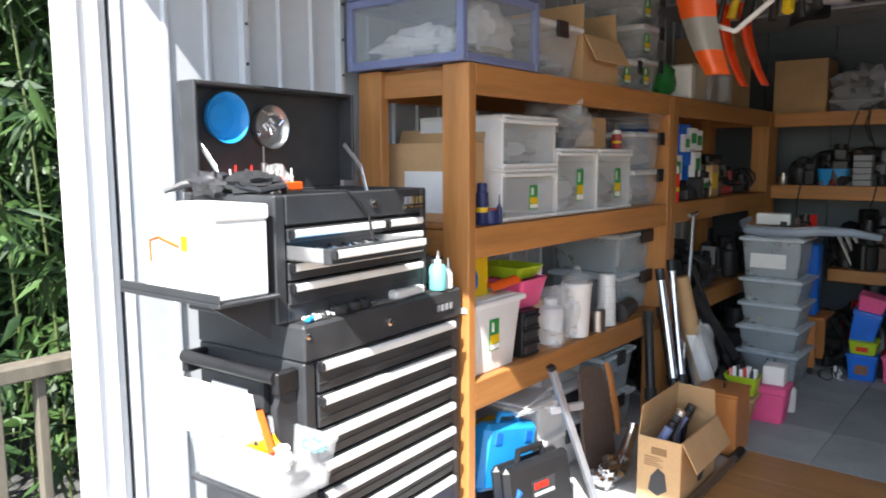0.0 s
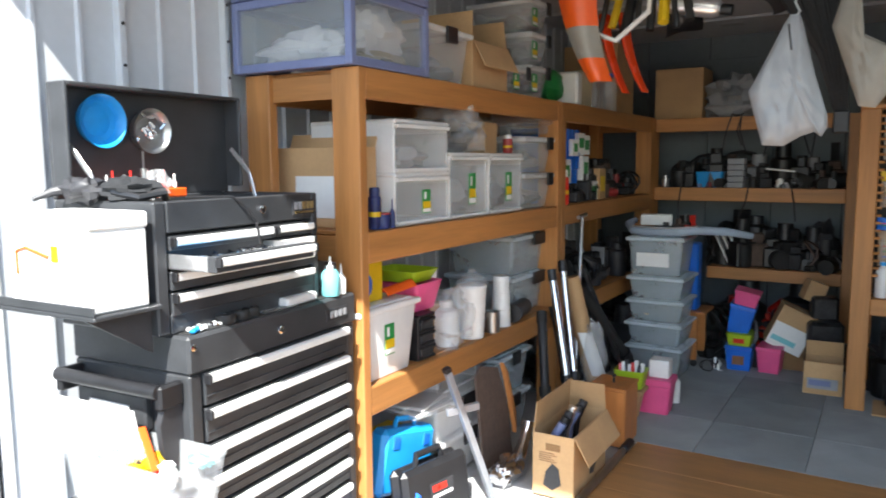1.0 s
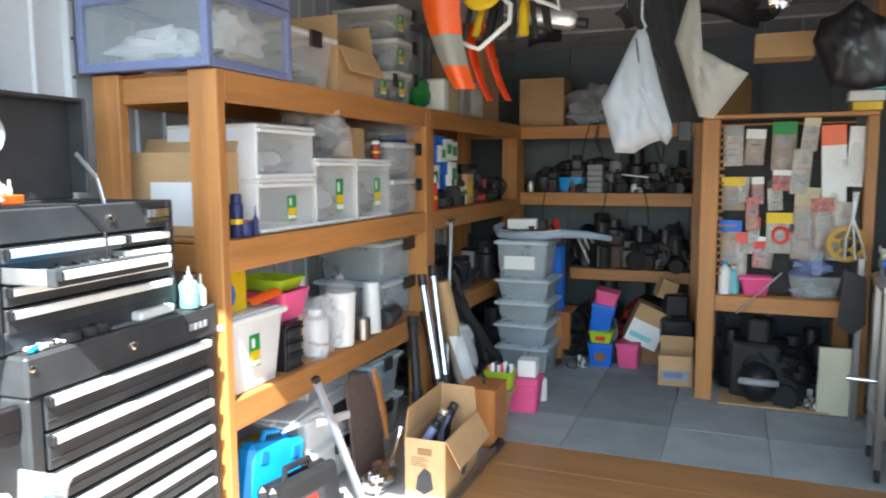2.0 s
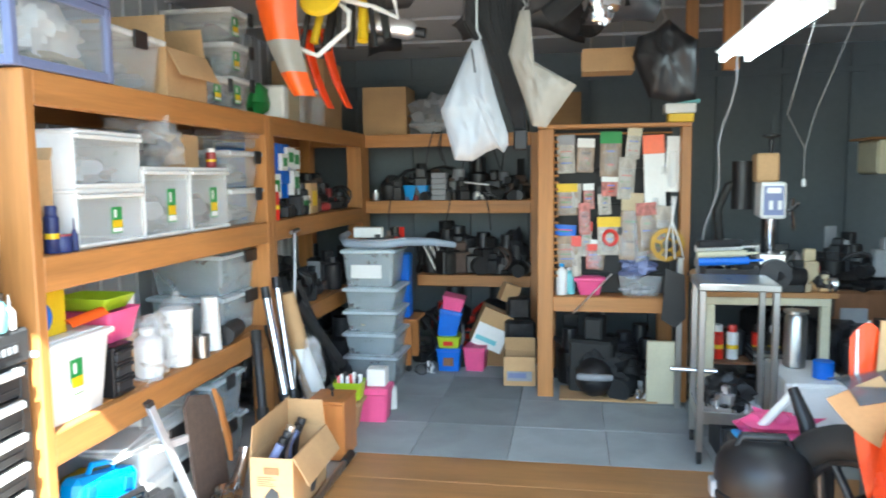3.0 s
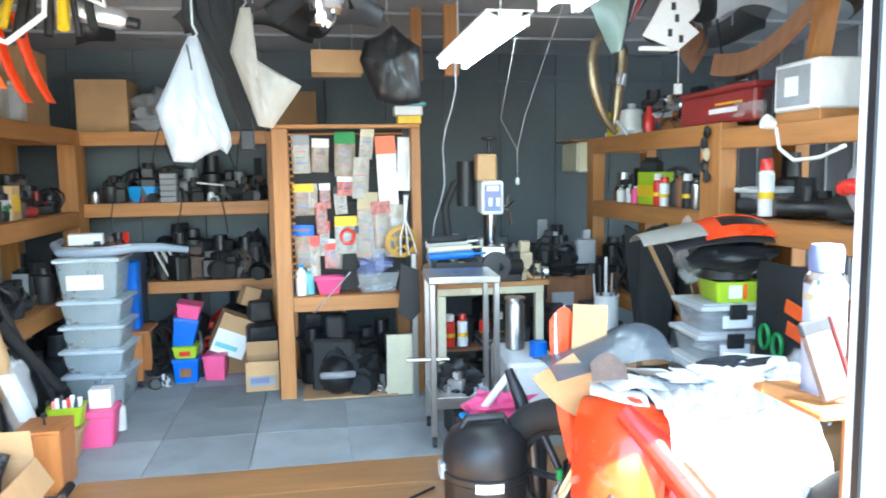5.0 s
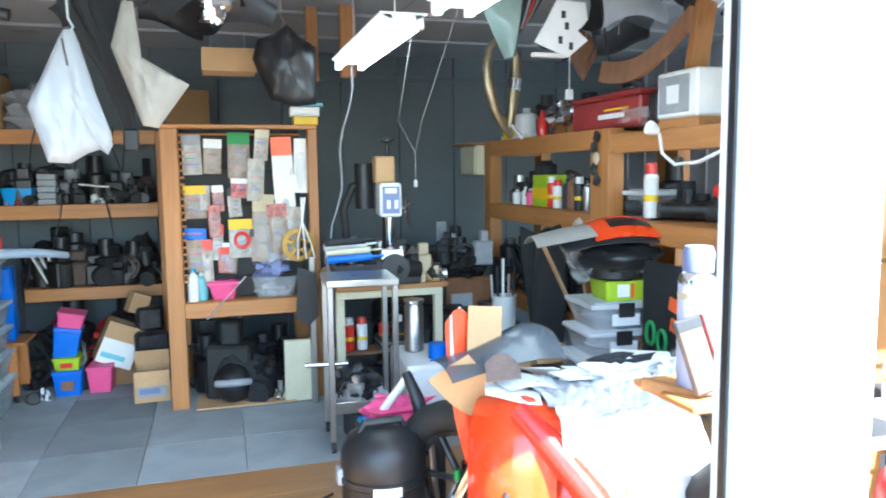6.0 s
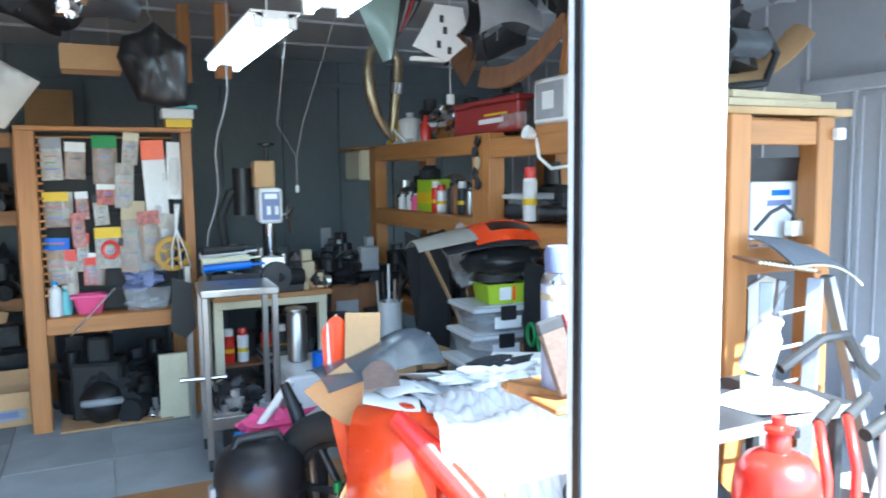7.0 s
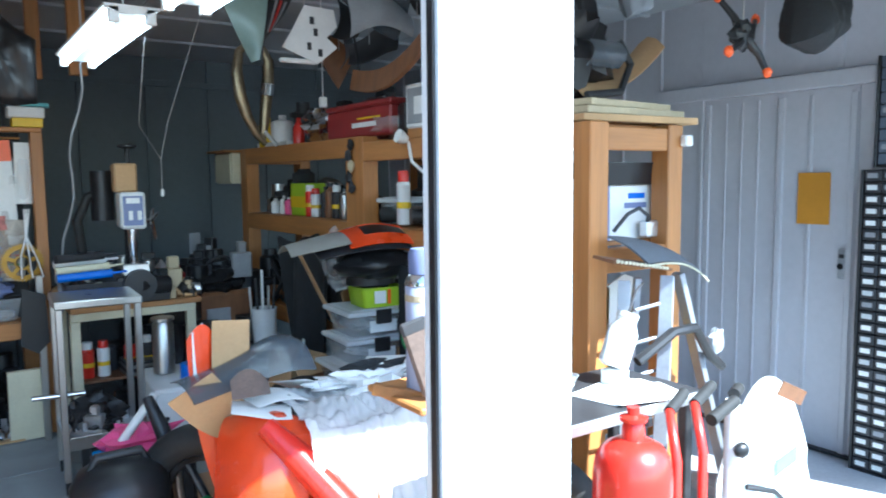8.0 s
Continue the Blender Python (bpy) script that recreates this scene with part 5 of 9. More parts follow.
part("top_board", Geo().box(0.0, 0.2, 0.0, 0.3, 0.37, 0.388, 0.003), ORANGE_WOOD, tr)
for x in (0.06, 0.13):
    part("castor", Geo().lathe([(0.02, -0.01), (0.024, -0.008), (0.024, 0.008), (0.02, 0.01)], 14, Matrix.Translation((x, 0.02, 0.025)) @ pose(0, 0, 0, 90)), BLACK, tr)

# ---- back corner floor ----
def lidded(x, y, z, w, d, h, mat, label, rz=0, ry=0, label_mat=None):
    b = thing("toy_box", label, "storage box", at(x, y, z, rz, 0, ry), "coloured boxes")
    part("tub", shell(w, d, h * 0.86, r=0.01), mat, b)
    part("lid", Geo().box(-0.004, w + 0.004, -0.004, d + 0.004, h * 0.86 + 0.001, h, 0.004), mat, b)
    if label_mat:
        part("label", Geo().box(w * 0.28, w * 0.72, -0.002, 0.004, h * 0.25, h * 0.6, 0.0005), label_mat, b)


lidded(-0.75, 5.3, 0.0, 0.17, 0.2, 0.17, BLUE, "royal blue lidded box with a red label", 2, 0, BROWN)
lidded(-0.745, 5.3, 0.171, 0.16, 0.2, 0.085, LIME, "yellow-green lidded box with a red label", 0, 0, RED)
lidded(-0.76, 5.32, 0.262, 0.16, 0.2, 0.2, BLUE, "royal blue lidded box tipped sideways", 4, 10)
lidded(-0.72, 5.32, 0.46, 0.16, 0.2, 0.1, PINK, "pink lidded box tipped sideways", 4, 12)
lidded(-0.555, 5.33, 0.0, 0.15, 0.2, 0.175, PINK, "pink lidded box on the floor", -3)
cb = carton(at(-0.52, 5.42, 0.2, 10, 0, 24), 0.24, 0.22, 0.28, "white and brown carton with a teal printed band, tilted", CARD)
part("print", Geo().box(0.004, 0.236, -0.003, 0.0, 0.0, 0.17, 0.0005), PAPER, cb)
part("print", Geo().box(0.02, 0.18, -0.005, -0.003, 0.04, 0.075, 0.0005), TEAL, cb)
carton(at(-0.42, 5.5, 0.0), 0.3, 0.26, 0.19, "brown carton in the dark corner", CARD_D)
carton(at(-0.3, 5.5, 0.5, 20, 0, 20), 0.12, 0.12, 0.13, "small brown carton on parts", CARD)
kb = carton(at(-0.235, 5.0, 0.0, 3), 0.215, 0.2, 0.2, "brown cardboard box printed with a blue picture, flap raised", flaps=(("b", -10), ("f", 172)))
part("print", Geo().box(0.02, 0.19, -0.003, 0.0, 0.035, 0.12, 0.0005), GREY, kb, "faded blue-grey picture")
part("print", Geo().box(0.03, 0.15, -0.004, -0.002, 0.055, 0.09, 0.0005), BLUE_FRAME, kb)
clutter("engine_part", "dark engine part on the corner floor", "engine part", -0.95, -0.15, 5.55, 6.3, 0.0, 30, 0.6, (BLACK, DARK_METAL, DKGREY, RUBBER, RED), 36, (0.12, 0.3))
clutter("machine_part", "small part strewn on the floor", "machine part", -0.9, -0.78, 5.15, 5.4, 0.0, 5, 0.08, (BLACK, WHITE, DARK_METAL), 37, (0.03, 0.06))
for k in range(4):
    solo("manual", Geo().box(0, 0.012, 0, 0.2, 0, 0.26, 0.002), PAPER, "thin white manual leaning on the shelf", "manual", at(-0.86 + 0.05 * k, 5.93, 0.637, 0, 0, -26), group="leaning manuals")

# ---- carpet tiles, pieces of the floor ----
tiles = thing("carpet_floor", "blue-grey square carpet tiles, worn and unevenly shaded", "floor", kind="structure")
tile_mesh = Geo().box(-0.2485, 0.2485, -0.2485, 0.2485, -0.011, 0.0, 0.002).mesh("carpet_tile", CARPET)
for i in range(-4, 9):
    for j in range(-1, 6):
        x, y = 0.15 + 0.5 * i, 3.945 + 0.5 * j
        if x < XL + 0.1 or x > XR - 0.1 or y > YB - 0.1 or y < 3.7 or (x < -1.3 and y < 4.0):
            continue
        t = new("carpet_tile", tile_mesh)
        t.parent = tiles
        t.matrix_basis = pose(x, y, 0.0005 * ((i * 3 + j * 5) % 3), 0, 0, 90 * ((i + j) % 2))

# ---- hung from the ceiling ----
def hook(parent, x, y, z):
    part("hook", Geo().tube([(x, y, ZC), (x, y, z + 0.05), (x + 0.015, y, z + 0.02), (x, y, z)], 0.004, 6), STAINLESS, parent)


def hung_sheet(name, label, cat, y, pts, mat, bulge, top):
    """A hanging bag: front and back cloths between an outline of few corners, puffed out."""
    ob = thing(name, label, cat)
    cx, cz = sum(p[0] for p in pts) / len(pts), sum(p[1] for p in pts) / len(pts)
    n, rings = len(pts), 14
    out = []
    for i in range(n):
        a, b = Vector(pts[i]), Vector(pts[(i + 1) % n])
        out += [a.lerp(b, k / 6) for k in range(6)]
    g = Geo()
    for side in (-1, 1):
        verts, faces = [], []
        for r in range(rings + 1):
            s = 1 - r / rings
            for k, p in enumerate(out):
                x, z = cx + (p.x - cx) * s, cz + (p.y - cz) * s
                d = bulge * math.sqrt(max(0, 1 - s * s)) * (1 + 0.5 * noise.noise((x * 9, z * 5, side))) + (0.016 * noise.noise((x * 30, z * 7, side * 3)) + 0.009 * noise.noise((x * 62 + z * 25, z * 20, side * 5))) * (1 - s ** 6)
                verts.append((x, y + side * d, z))
        m = len(out)
        for r in range(rings):
            for k in range(m):
                q = (r * m + k, r * m + (k + 1) % m, (r + 1) * m + (k + 1) % m, (r + 1) * m + k)
                faces.append(q if side > 0 else q[::-1])
        g.add(verts, faces)
    part("bag", g, mat, ob, sharp=60)
    hook(ob, *top)
    return ob


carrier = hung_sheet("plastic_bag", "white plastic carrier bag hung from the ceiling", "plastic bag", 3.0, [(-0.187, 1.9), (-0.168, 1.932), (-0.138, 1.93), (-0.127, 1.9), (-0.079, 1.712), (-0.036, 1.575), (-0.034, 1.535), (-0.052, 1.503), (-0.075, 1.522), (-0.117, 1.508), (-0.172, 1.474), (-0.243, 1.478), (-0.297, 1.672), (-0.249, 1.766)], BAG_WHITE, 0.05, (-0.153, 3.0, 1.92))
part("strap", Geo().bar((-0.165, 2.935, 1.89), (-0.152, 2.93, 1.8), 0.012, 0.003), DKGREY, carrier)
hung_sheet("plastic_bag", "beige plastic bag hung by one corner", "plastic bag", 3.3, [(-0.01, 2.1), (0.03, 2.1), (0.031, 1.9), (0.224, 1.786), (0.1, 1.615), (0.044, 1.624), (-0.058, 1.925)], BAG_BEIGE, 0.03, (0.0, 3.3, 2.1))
hung_sheet("dust_cover", "black fabric sack hung from the ceiling", "sack", 4.2, [(0.547, 2.132), (0.63, 2.16), (0.7, 2.215), (0.77, 2.15), (0.852, 2.1), (0.845, 1.8), (0.74, 1.785), (0.606, 1.816), (0.516, 2.028)], BLACK, 0.1, (0.67, 4.2, 2.2))
st = thing("harness", "black nylon straps and sleeves hung in a tangle", "harness")
for k in range(7):
    x0 = -0.24 + 0.035 * k
    part("strap", Geo().tube([(x0, 3.55, 2.4), (x0 + 0.03 * math.sin(k), 3.5 + 0.02 * k, 2.1), (-0.1 + 0.014 * k, 3.5, 1.85), (-0.03 + 0.012 * (k % 3), 3.5, 1.6 - 0.02 * (k % 3))], [0.02, 0.035, 0.022, 0.014], 8), CLOTH_D, st)
part("buckle", Geo().box(-0.05, 0.01, 3.47, 3.5, 1.53, 1.62, 0.006), BLACK, st)
part("sleeve", Geo().tube([(0.1, 3.55, 2.12), (0.22, 3.5, 2.2), (0.33, 3.5, 2.36)], [0.05, 0.045, 0.04], 12), CLOTH_D, st)
hook(st, -0.1, 3.55, 2.3)


def fender(y, x, z1, z0, w, label, white):
    ob = thing("mudguard", label, "mudguard")
    f = lambda u, v: (x + 0.05 * u * u * 2 - 0.02 + (v - 0.5) * w * (1 - 0.45 * u), y + 0.05 * math.cos(3.1 * (v - 0.5)) * -1 + 0.06 * u, z1 + (z0 - z1) * u)
    part("blade", Geo().sheet(lambda u, v: f(u * 0.42, v), 8, 8, 0.004), ORANGE if white else BIKE_RED, ob)
    part("blade", Geo().sheet(lambda u, v: f(0.42 + u * 0.33, v), 6, 8, 0.004), BAG_BEIGE if white else BIKE_RED, ob, "scuffed bare white section" if white else "")
    part("blade", Geo().sheet(lambda u, v: f(0.75 + u * 0.25, v), 5, 8, 0.004), ORANGE if white else BIKE_RED, ob)
    hook(ob, x, y, z1 - 0.02)


fender(3.3, -1.06, 2.2, 1.78, 0.19, "orange moulded mudguard with a white scuffed band", True)
fender(3.7, -1.07, 2.14, 1.76, 0.065, "orange-red plastic mudguard strip hung from a hook", False)
fender(3.72, -0.98, 2.14, 1.76, 0.065, "orange-red plastic mudguard strip hung from a hook", False)
cl = thing("hanging_parts", "black and yellow motorcycle fittings hung in a cluster", "parts")
for k in range(8):
    part("cable", Geo().tube([(-1.05 + 0.05 * k, 3.6, 2.42), (-1.02 + 0.05 * k, 3.55 + 0.03 * (k % 3), 2.2), (-1.06 + 0.06 * k, 3.55, 2.02 + 0.03 * (k % 2))], 0.014 + 0.006 * (k % 3), 8), (BLACK, YELLOW, BLACK, RUBBER)[k % 4], cl)
part("yellow_cover", Geo().lathe([(0.02, 0), (0.09, 0.01), (0.1, 0.03), (0.09, 0.05), (0.03, 0.055)], 24, Matrix.Translation((-0.92, 3.45, 2.22)) @ pose(0, 0, 0, 70)), YELLOW, cl)
hb = thing("handlebar", "white-painted bent handlebar hung from the ceiling", "handlebar")
part("bar", Geo().tube([(-1.02, 3.4, 2.0), (-0.93, 3.4, 1.965), (-0.79, 3.42, 2.08), (-0.79, 3.44, 2.16), (-0.9, 3.5, 2.25), (-0.7, 3.55, 2.2), (-0.58, 3.52, 2.14), (-0.6, 3.5, 2.24)], 0.012, 10), WHITE, hb)
hook(hb, -0.9, 3.5, 2.25)
mf = thing("muffler", "dull aluminium muffler hung under the ceiling", "muffler")
part("can", Geo().tube([(-0.85, 3.75, 2.19), (-0.83, 3.75, 2.185), (-0.58, 3.75, 2.13), (-0.55, 3.75, 2.12)], [0.03, 0.05, 0.05, 0.03], 18), ALU, mf)
part("tip", Geo().tube([(-0.55, 3.75, 2.12), (-0.5, 3.75, 2.11)], 0.025, 12), DARK_METAL, mf)
hook(mf, -0.75, 3.75, 2.17)
sg = solo("ceiling_sticker", Geo().box(0, 0.16, 0, 0.09, -0.003, 0, 0.001), GREY, "small oval sticker on a ceiling board", "sticker", at(-0.98, 5.9, ZC))
hx = carton(at(0.26, 4.38, 1.985), 0.285, 0.22, 0.12, "flat cardboard box hung below the ceiling", CARD)
for hxx in (0.05, 0.23):
    part("hanger", Geo().rod((hxx, 0.1, 0.12), (hxx, 0.1, ZC - 1.985), 0.004, 6), STAINLESS, hx)
solo("foil_pack", Geo().blob((0, 0, 0), (0.06, 0.04, 0.1), 4, 0.6, 18, 12).rod((0, 0, 0.08), (0, 0, 0.28), 0.003, 6), CHROME, "crumpled clear foil pack hung on a wire", "pack", at(0.34, 3.4, 2.15))
solo("ceiling_strut", Geo().box(0, 0.07, 0, 0.05, 1.98, ZC, 0.004), WOOD[2], "orange timber strut hung from the ceiling", "strut", at(0.86, 4.7, 0))
solo("ceiling_strut", Geo().box(0, 0.09, 0, 0.05, 2.0, ZC, 0.004), WOOD[2], "orange timber strut hung from the ceiling", "strut", at(1.05, 4.6, 0))


def strip_light(x, y0, y1, z):
    ob = thing("strip_light", "white twin-tube fluorescent strip light, switched on", "ceiling light", at(x, y0, z))
    L = y1 - y0
    part("housing", Geo().prism([(-0.04, 0.026), (0.04, 0.026), (0.095, 0.048), (0.095, 0.056), (-0.095, 0.056), (-0.095, 0.048)], 0, L, pose(0, 0, 0, 90, 0, 180)), WHITE, ob)
    for s in (-0.062, 0.062):
        part("tube", Geo().rod((s, 0.03, 0.012), (s, L - 0.03, 0.012), 0.016, 14), TUBE, ob, "glowing fluorescent tube")
        for e in (0.0, L - 0.03):
            part("holder", Geo().box(s - 0.018, s + 0.018, e, e + 0.03, -0.006, 0.05, 0.003), WHITE, ob)
    for e in (0.15, L - 0.15):
        part("chain", Geo().rod((0, e, 0.08), (0, e, ZC - z), 0.004, 6), STAINLESS, ob)
    return ob


strip_light(1.025, 2.96, 4.18, 1.985)
strip_light(1.14, 1.5, 2.72, 1.985)
cd = thing("power_cord", "wavy pale grey power cord hanging from the lamp", "cable")
part("cord", Geo().tube([(1.06, 4.16, 2.05)] + [(1.04 + 0.02 * math.sin(k * 1.3) - 0.008 * k, 4.2 + 0.04 * k, 2.0 - 0.11 * k) for k in range(13)], 0.0055, 8), GREY, cd)
pc = thing("light_pull", "thin white pull string hung from the ceiling", "light pull")
part("cord", Geo().tube([(1.14, 3.3, 2.0), (1.32, 4.3, 1.72), (1.5, 4.6, 1.55), (1.5, 4.6, 1.38)], 0.0014, 6), WHITE, pc)
part("cord", Geo().tube([(1.6, 3.9, 2.4), (1.52, 4.5, 1.75), (1.5, 4.6, 1.55)], 0.0013, 6), WHITE, pc)
part("knob", Geo().lathe([(0.008, 0), (0.012, 0.01), (0.012, 0.035), (0.006, 0.045)], 12, Matrix.Translation((1.5, 4.6, 1.335))), WHITE, pc)

# exhaust headers and fairings over the right shelf
eh = thing("exhaust_header", "heat-tinted titanium exhaust pipes hung in a loop", "exhaust pipe")
part("pipe", Geo().tube([(1.898, 4.2, 2.184), (1.842, 4.2, 2.134), (1.827, 4.2, 2.023), (1.841, 4.2, 1.895), (1.875, 4.2, 1.783), (1.925, 4.2, 1.686), (1.978, 4.2, 1.627)], [0.02, 0.024, 0.03, 0.034, 0.03, 0.022, 0.016], 14), TITANIUM, eh)
part("pipe", Geo().tube([(1.924, 4.25, 2.194), (1.999, 4.25, 2.164), (2.031, 4.25, 2.101), (2.024, 4.25, 1.97), (2.006, 4.25, 1.838), (1.991, 4.25, 1.722), (1.977, 4.25, 1.646)], [0.02, 0.024, 0.03, 0.034, 0.032, 0.026, 0.02], 14), TITANIUM, eh)
part("spring", Geo().tube([(1.978, 4.2, 1.696), (2.028, 4.15, 1.618)], 0.012, 8), ALU, eh)
part("collar", Geo().tube([(2.024, 4.25, 1.97), (2.015, 4.25, 1.904)], 0.038, 14), CHROME, eh)
hook(eh, 1.898, 4.2, 2.184)


def cowl(name, label, m, L, W, H, mat, seed, taper=0.5, arch=2.6):
    """A moulded fairing shell: an arched, tapering, slightly twisted sheet."""
    ob = thing(name, label, "fairing", m)
    part("shell", Geo().sheet(lambda u, v: (L * (u - 0.5), W * (1 - taper * u) * math.sin(arch * (v - 0.5)) * 0.62 + 0.03 * math.sin(4 * u + seed), H * (math.cos(arch * (v - 0.5)) * (1 - 0.4 * u)) + 0.04 * math.sin(3 * u)), 16, 14, 0.004), mat, ob)
    return ob


c1 = thing("fairing", "grey-green pointed motorcycle fairing hung from the ceiling", "fairing")
part("shell", Geo().sheet(lambda u, v: (1.439 + 0.214 * v + 0.159 * u ** 1.6 * (1 - v) + -0.055 * u * v, 3.36 - 0.1 * math.sin(1.5 * v) - 0.03 * math.sin(3 * u), 2.324 - 0.384 * u), 18, 12, 0.005), FAIRING_GREEN, c1)
part("hanger", Geo().rod((1.613, 3.3, 2.284), (1.613, 3.3, ZC), 0.004, 6), STAINLESS, c1)
c2 = thing("fairing", "black and grey striped fairing side panel with a red flash", "fairing")
part("shell", Geo().sheet(lambda u, v: (1.666 + 0.167 * v * (1 - u ** 1.8) + -0.055 * u, 3.258 + 0.12 * v, 2.324 - 0.384 * u + 0.05 * v * u), 18, 12, 0.005), BLACK, c2)
for v0, mat in ((0.3, GREY), (0.52, RED), (0.74, GREY)):
    part("stripe", Geo().sheet(lambda u, v: (1.666 + 0.167 * (v0 + 0.1 * v) * (1 - (0.3 + 0.4 * u) ** 1.8) + -0.055 * (0.3 + 0.4 * u), 3.252 + 0.12 * (v0 + 0.1 * v), 2.324 - 0.384 * (0.3 + 0.4 * u) + 0.05 * (v0 + 0.1 * v) * (0.3 + 0.4 * u)), 10, 2, 0.003), mat, c2)
part("hanger", Geo().rod((1.713, 3.3, 2.284), (1.713, 3.3, ZC), 0.004, 6), STAINLESS, c2)
pt = thing("undertray", "white perforated plastic undertray hung up", "panel", at(0, 3.35, 0))
part("plate", Geo().prism([(1.854, 2.218), (2.000, 2.213), (2.016, 2.136), (1.963, 2.082), (2.017, 2.040), (1.914, 1.958), (1.741, 2.021), (1.797, 2.113)], -0.004, 0.004, pose(0, 0, 0, 90)), WHITE, pt)
part("side_lip", Geo().box(1.741, 1.914, 0.005, 0.04, 1.958, 1.978, 0.004), WHITE, pt)
for q in ((0.35, 0.3), (0.5, 0.55), (0.6, 0.2), (0.42, 0.75)):
    hx, hz = 1.797 + 0.219 * q[0], 1.958 + 0.260 * q[1]
    part("hole_plug", Geo().box(hx - 0.012, hx + 0.012, -0.006, 0.006, hz - 0.018, hz + 0.018, 0.003), DKGREY, pt)
part("hanger", Geo().rod((1.854, 0, 2.218), (1.854, 0, ZC), 0.004, 6), STAINLESS, pt)
for k in range(5):
    ob = cowl("fairing", "dark grey fairing offcut hung from the ceiling", at(2.15 + 0.08 * (k % 3), 3.2 - 0.22 * k, 2.16 + 0.05 * (k % 2), 30 * k, 70 + 9 * k, 20 * k), 0.34, 0.2, 0.06, (GREY, DKGREY, BLACK, ALU, CLOTH_D)[k], k)
    part("hanger", Geo().rod(ob.matrix_basis.inverted() @ Vector((2.15 + 0.08 * (k % 3), 3.2 - 0.22 * k, 2.14)), ob.matrix_basis.inverted() @ Vector((2.15 + 0.08 * (k % 3), 3.2 - 0.22 * k, ZC)), 0.003, 6), STAINLESS, ob)
pr = thing("hanging_pouch", "brown canvas pouch strung from the ceiling", "pouch")
part("pouch", Geo().sheet(lambda u, v: (2.15 + 0.02 * v, 2.75 + 0.7 * u, 1.86 + 0.3 * (1 - u) * 0.4 + 0.1 * v - 0.08 * math.sin(3.14 * u)), 14, 6, 0.02), BROWN, pr)
part("strap", Geo().rod((2.16, 3.4, 1.95), (2.2, 3.6, 2.42), 0.006, 6).rod((2.16, 2.8, 2.05), (2.16, 2.75, 2.42), 0.006, 6), CLOTH_D, pr)
solo("cord_switch", Geo().rod((0, 0, 0.05), (0, 0, 0.6), 0.003, 6).box(-0.02, 0.02, -0.015, 0.015, 0, 0.055, 0.005), WHITE, "white cord switch hung from the ceiling", "switch", at(2.2, 3.9, 1.82))

# ---- rack contents ----
def pack(x, z1, w, h, mat, label, head=None, film=False, y=4.875, tilt=0):
    ob = thing("blister_pack", label, "packet", Matrix.Translation((x + w / 2, y - 0.004, z1)) @ pose(0, 0, 0, 0, tilt or 2.5 * math.sin(x * 71 + z1 * 40), 6 * math.sin(x * 53 + z1 * 17)), "hung packets")
    part("card", Geo().sheet(lambda u, v: (-w / 2 + w * u, -0.003 - 0.012 * math.sin(1.5 + x * 31) * (u - 0.5) ** 2 * 4 * v - 0.006 * noise.noise((u * 3, v * 4, x * 13)) * v, -h * v), 6, 8, 0.002), mat, ob)
    if film or int(x * 97) % 2:
        part("blister", Geo().sheet(lambda u, v: (-w * 0.42 + w * 0.84 * u, -0.004 - 0.022 * math.sin(3.14 * u) * math.sin(3.14 * v) - 0.004 * noise.noise((u * 5, v * 7, x * 9)), -h * 0.95 + h * 0.7 * v), 8, 10), CLEAR_FILM, ob)
    if head:
        part("header", Geo().box(-w / 2 - 0.001, w / 2 + 0.001, -0.011, -0.0035, -h * 0.26, 0.0, 0.0005), head, ob)
    for k in range(0 if mat is PAPER else 3):
        zz = -h * (0.42 + 0.15 * k)
        part("print_bar", Geo().box(-w * 0.32, w * (0.3 - 0.12 * (k % 2)), -0.0055, -0.0035, zz - 0.006, zz, 0.0003), (DKGREY, RED, GREEN, BLUE)[(k + int(x * 50)) % 4], ob)


pack(0.115, 1.665, 0.11, 0.24, PRINT_A, "white carded packet hung on the rack", GREY, True)
pack(0.245, 1.64, 0.105, 0.21, PRINT_B, "brown and white carded packet", PAPER, True)
pack(0.385, 1.68, 0.13, 0.28, PRINT_B, "large grey film packet with a green top", GREEN, True)
pack(0.395, 1.4, 0.12, 0.12, PRINT_R, "pink and white packet base", PAPER)
pack(0.55, 1.7, 0.085, 0.19, PRINT_A, "white card packet with a green edge", CREAM, False, 4.865, 5)
pack(0.64, 1.655, 0.125, 0.44, PAPER, "tall white packet with an orange header", ORANGE)
pack(0.785, 1.645, 0.085, 0.34, PAPER, "tall white tubular packet", None, True)
pack(0.115, 1.36, 0.13, 0.2, PRINT_B, "cream carded packet with yellow print", YELLOW, True)
pack(0.215, 1.36, 0.055, 0.15, PRINT_A, "narrow white packet on the rack", None)
pack(0.28, 1.36, 0.065, 0.16, PRINT_R, "red and white narrow packet", PAPER)
pack(0.37, 1.15, 0.14, 0.24, PRINT_A, "white carded packet round a red coil", YELLOW, True)
pack(0.28, 1.12, 0.06, 0.22, PRINT_A, "long red-edged white packet", RED)
pack(0.11, 1.1, 0.13, 0.07, BLUE, "flat blue packet on the rack", None)
pack(0.115, 1.03, 0.13, 0.2, PRINT_B, "brown card packet on the rack", None)
pack(0.52, 1.3, 0.13, 0.42, PRINT_B, "long grey film bag of parts", TAN, True, 4.862)
pack(0.59, 1.12, 0.08, 0.3, CLEAR_D, "clear film bag of small parts", None, True, 4.85)
pack(0.7, 1.3, 0.05, 0.1, LIME, "lime green tag packet", None)
pack(0.3, 0.98, 0.1, 0.16, PRINT_R, "dark red card packet", RED)
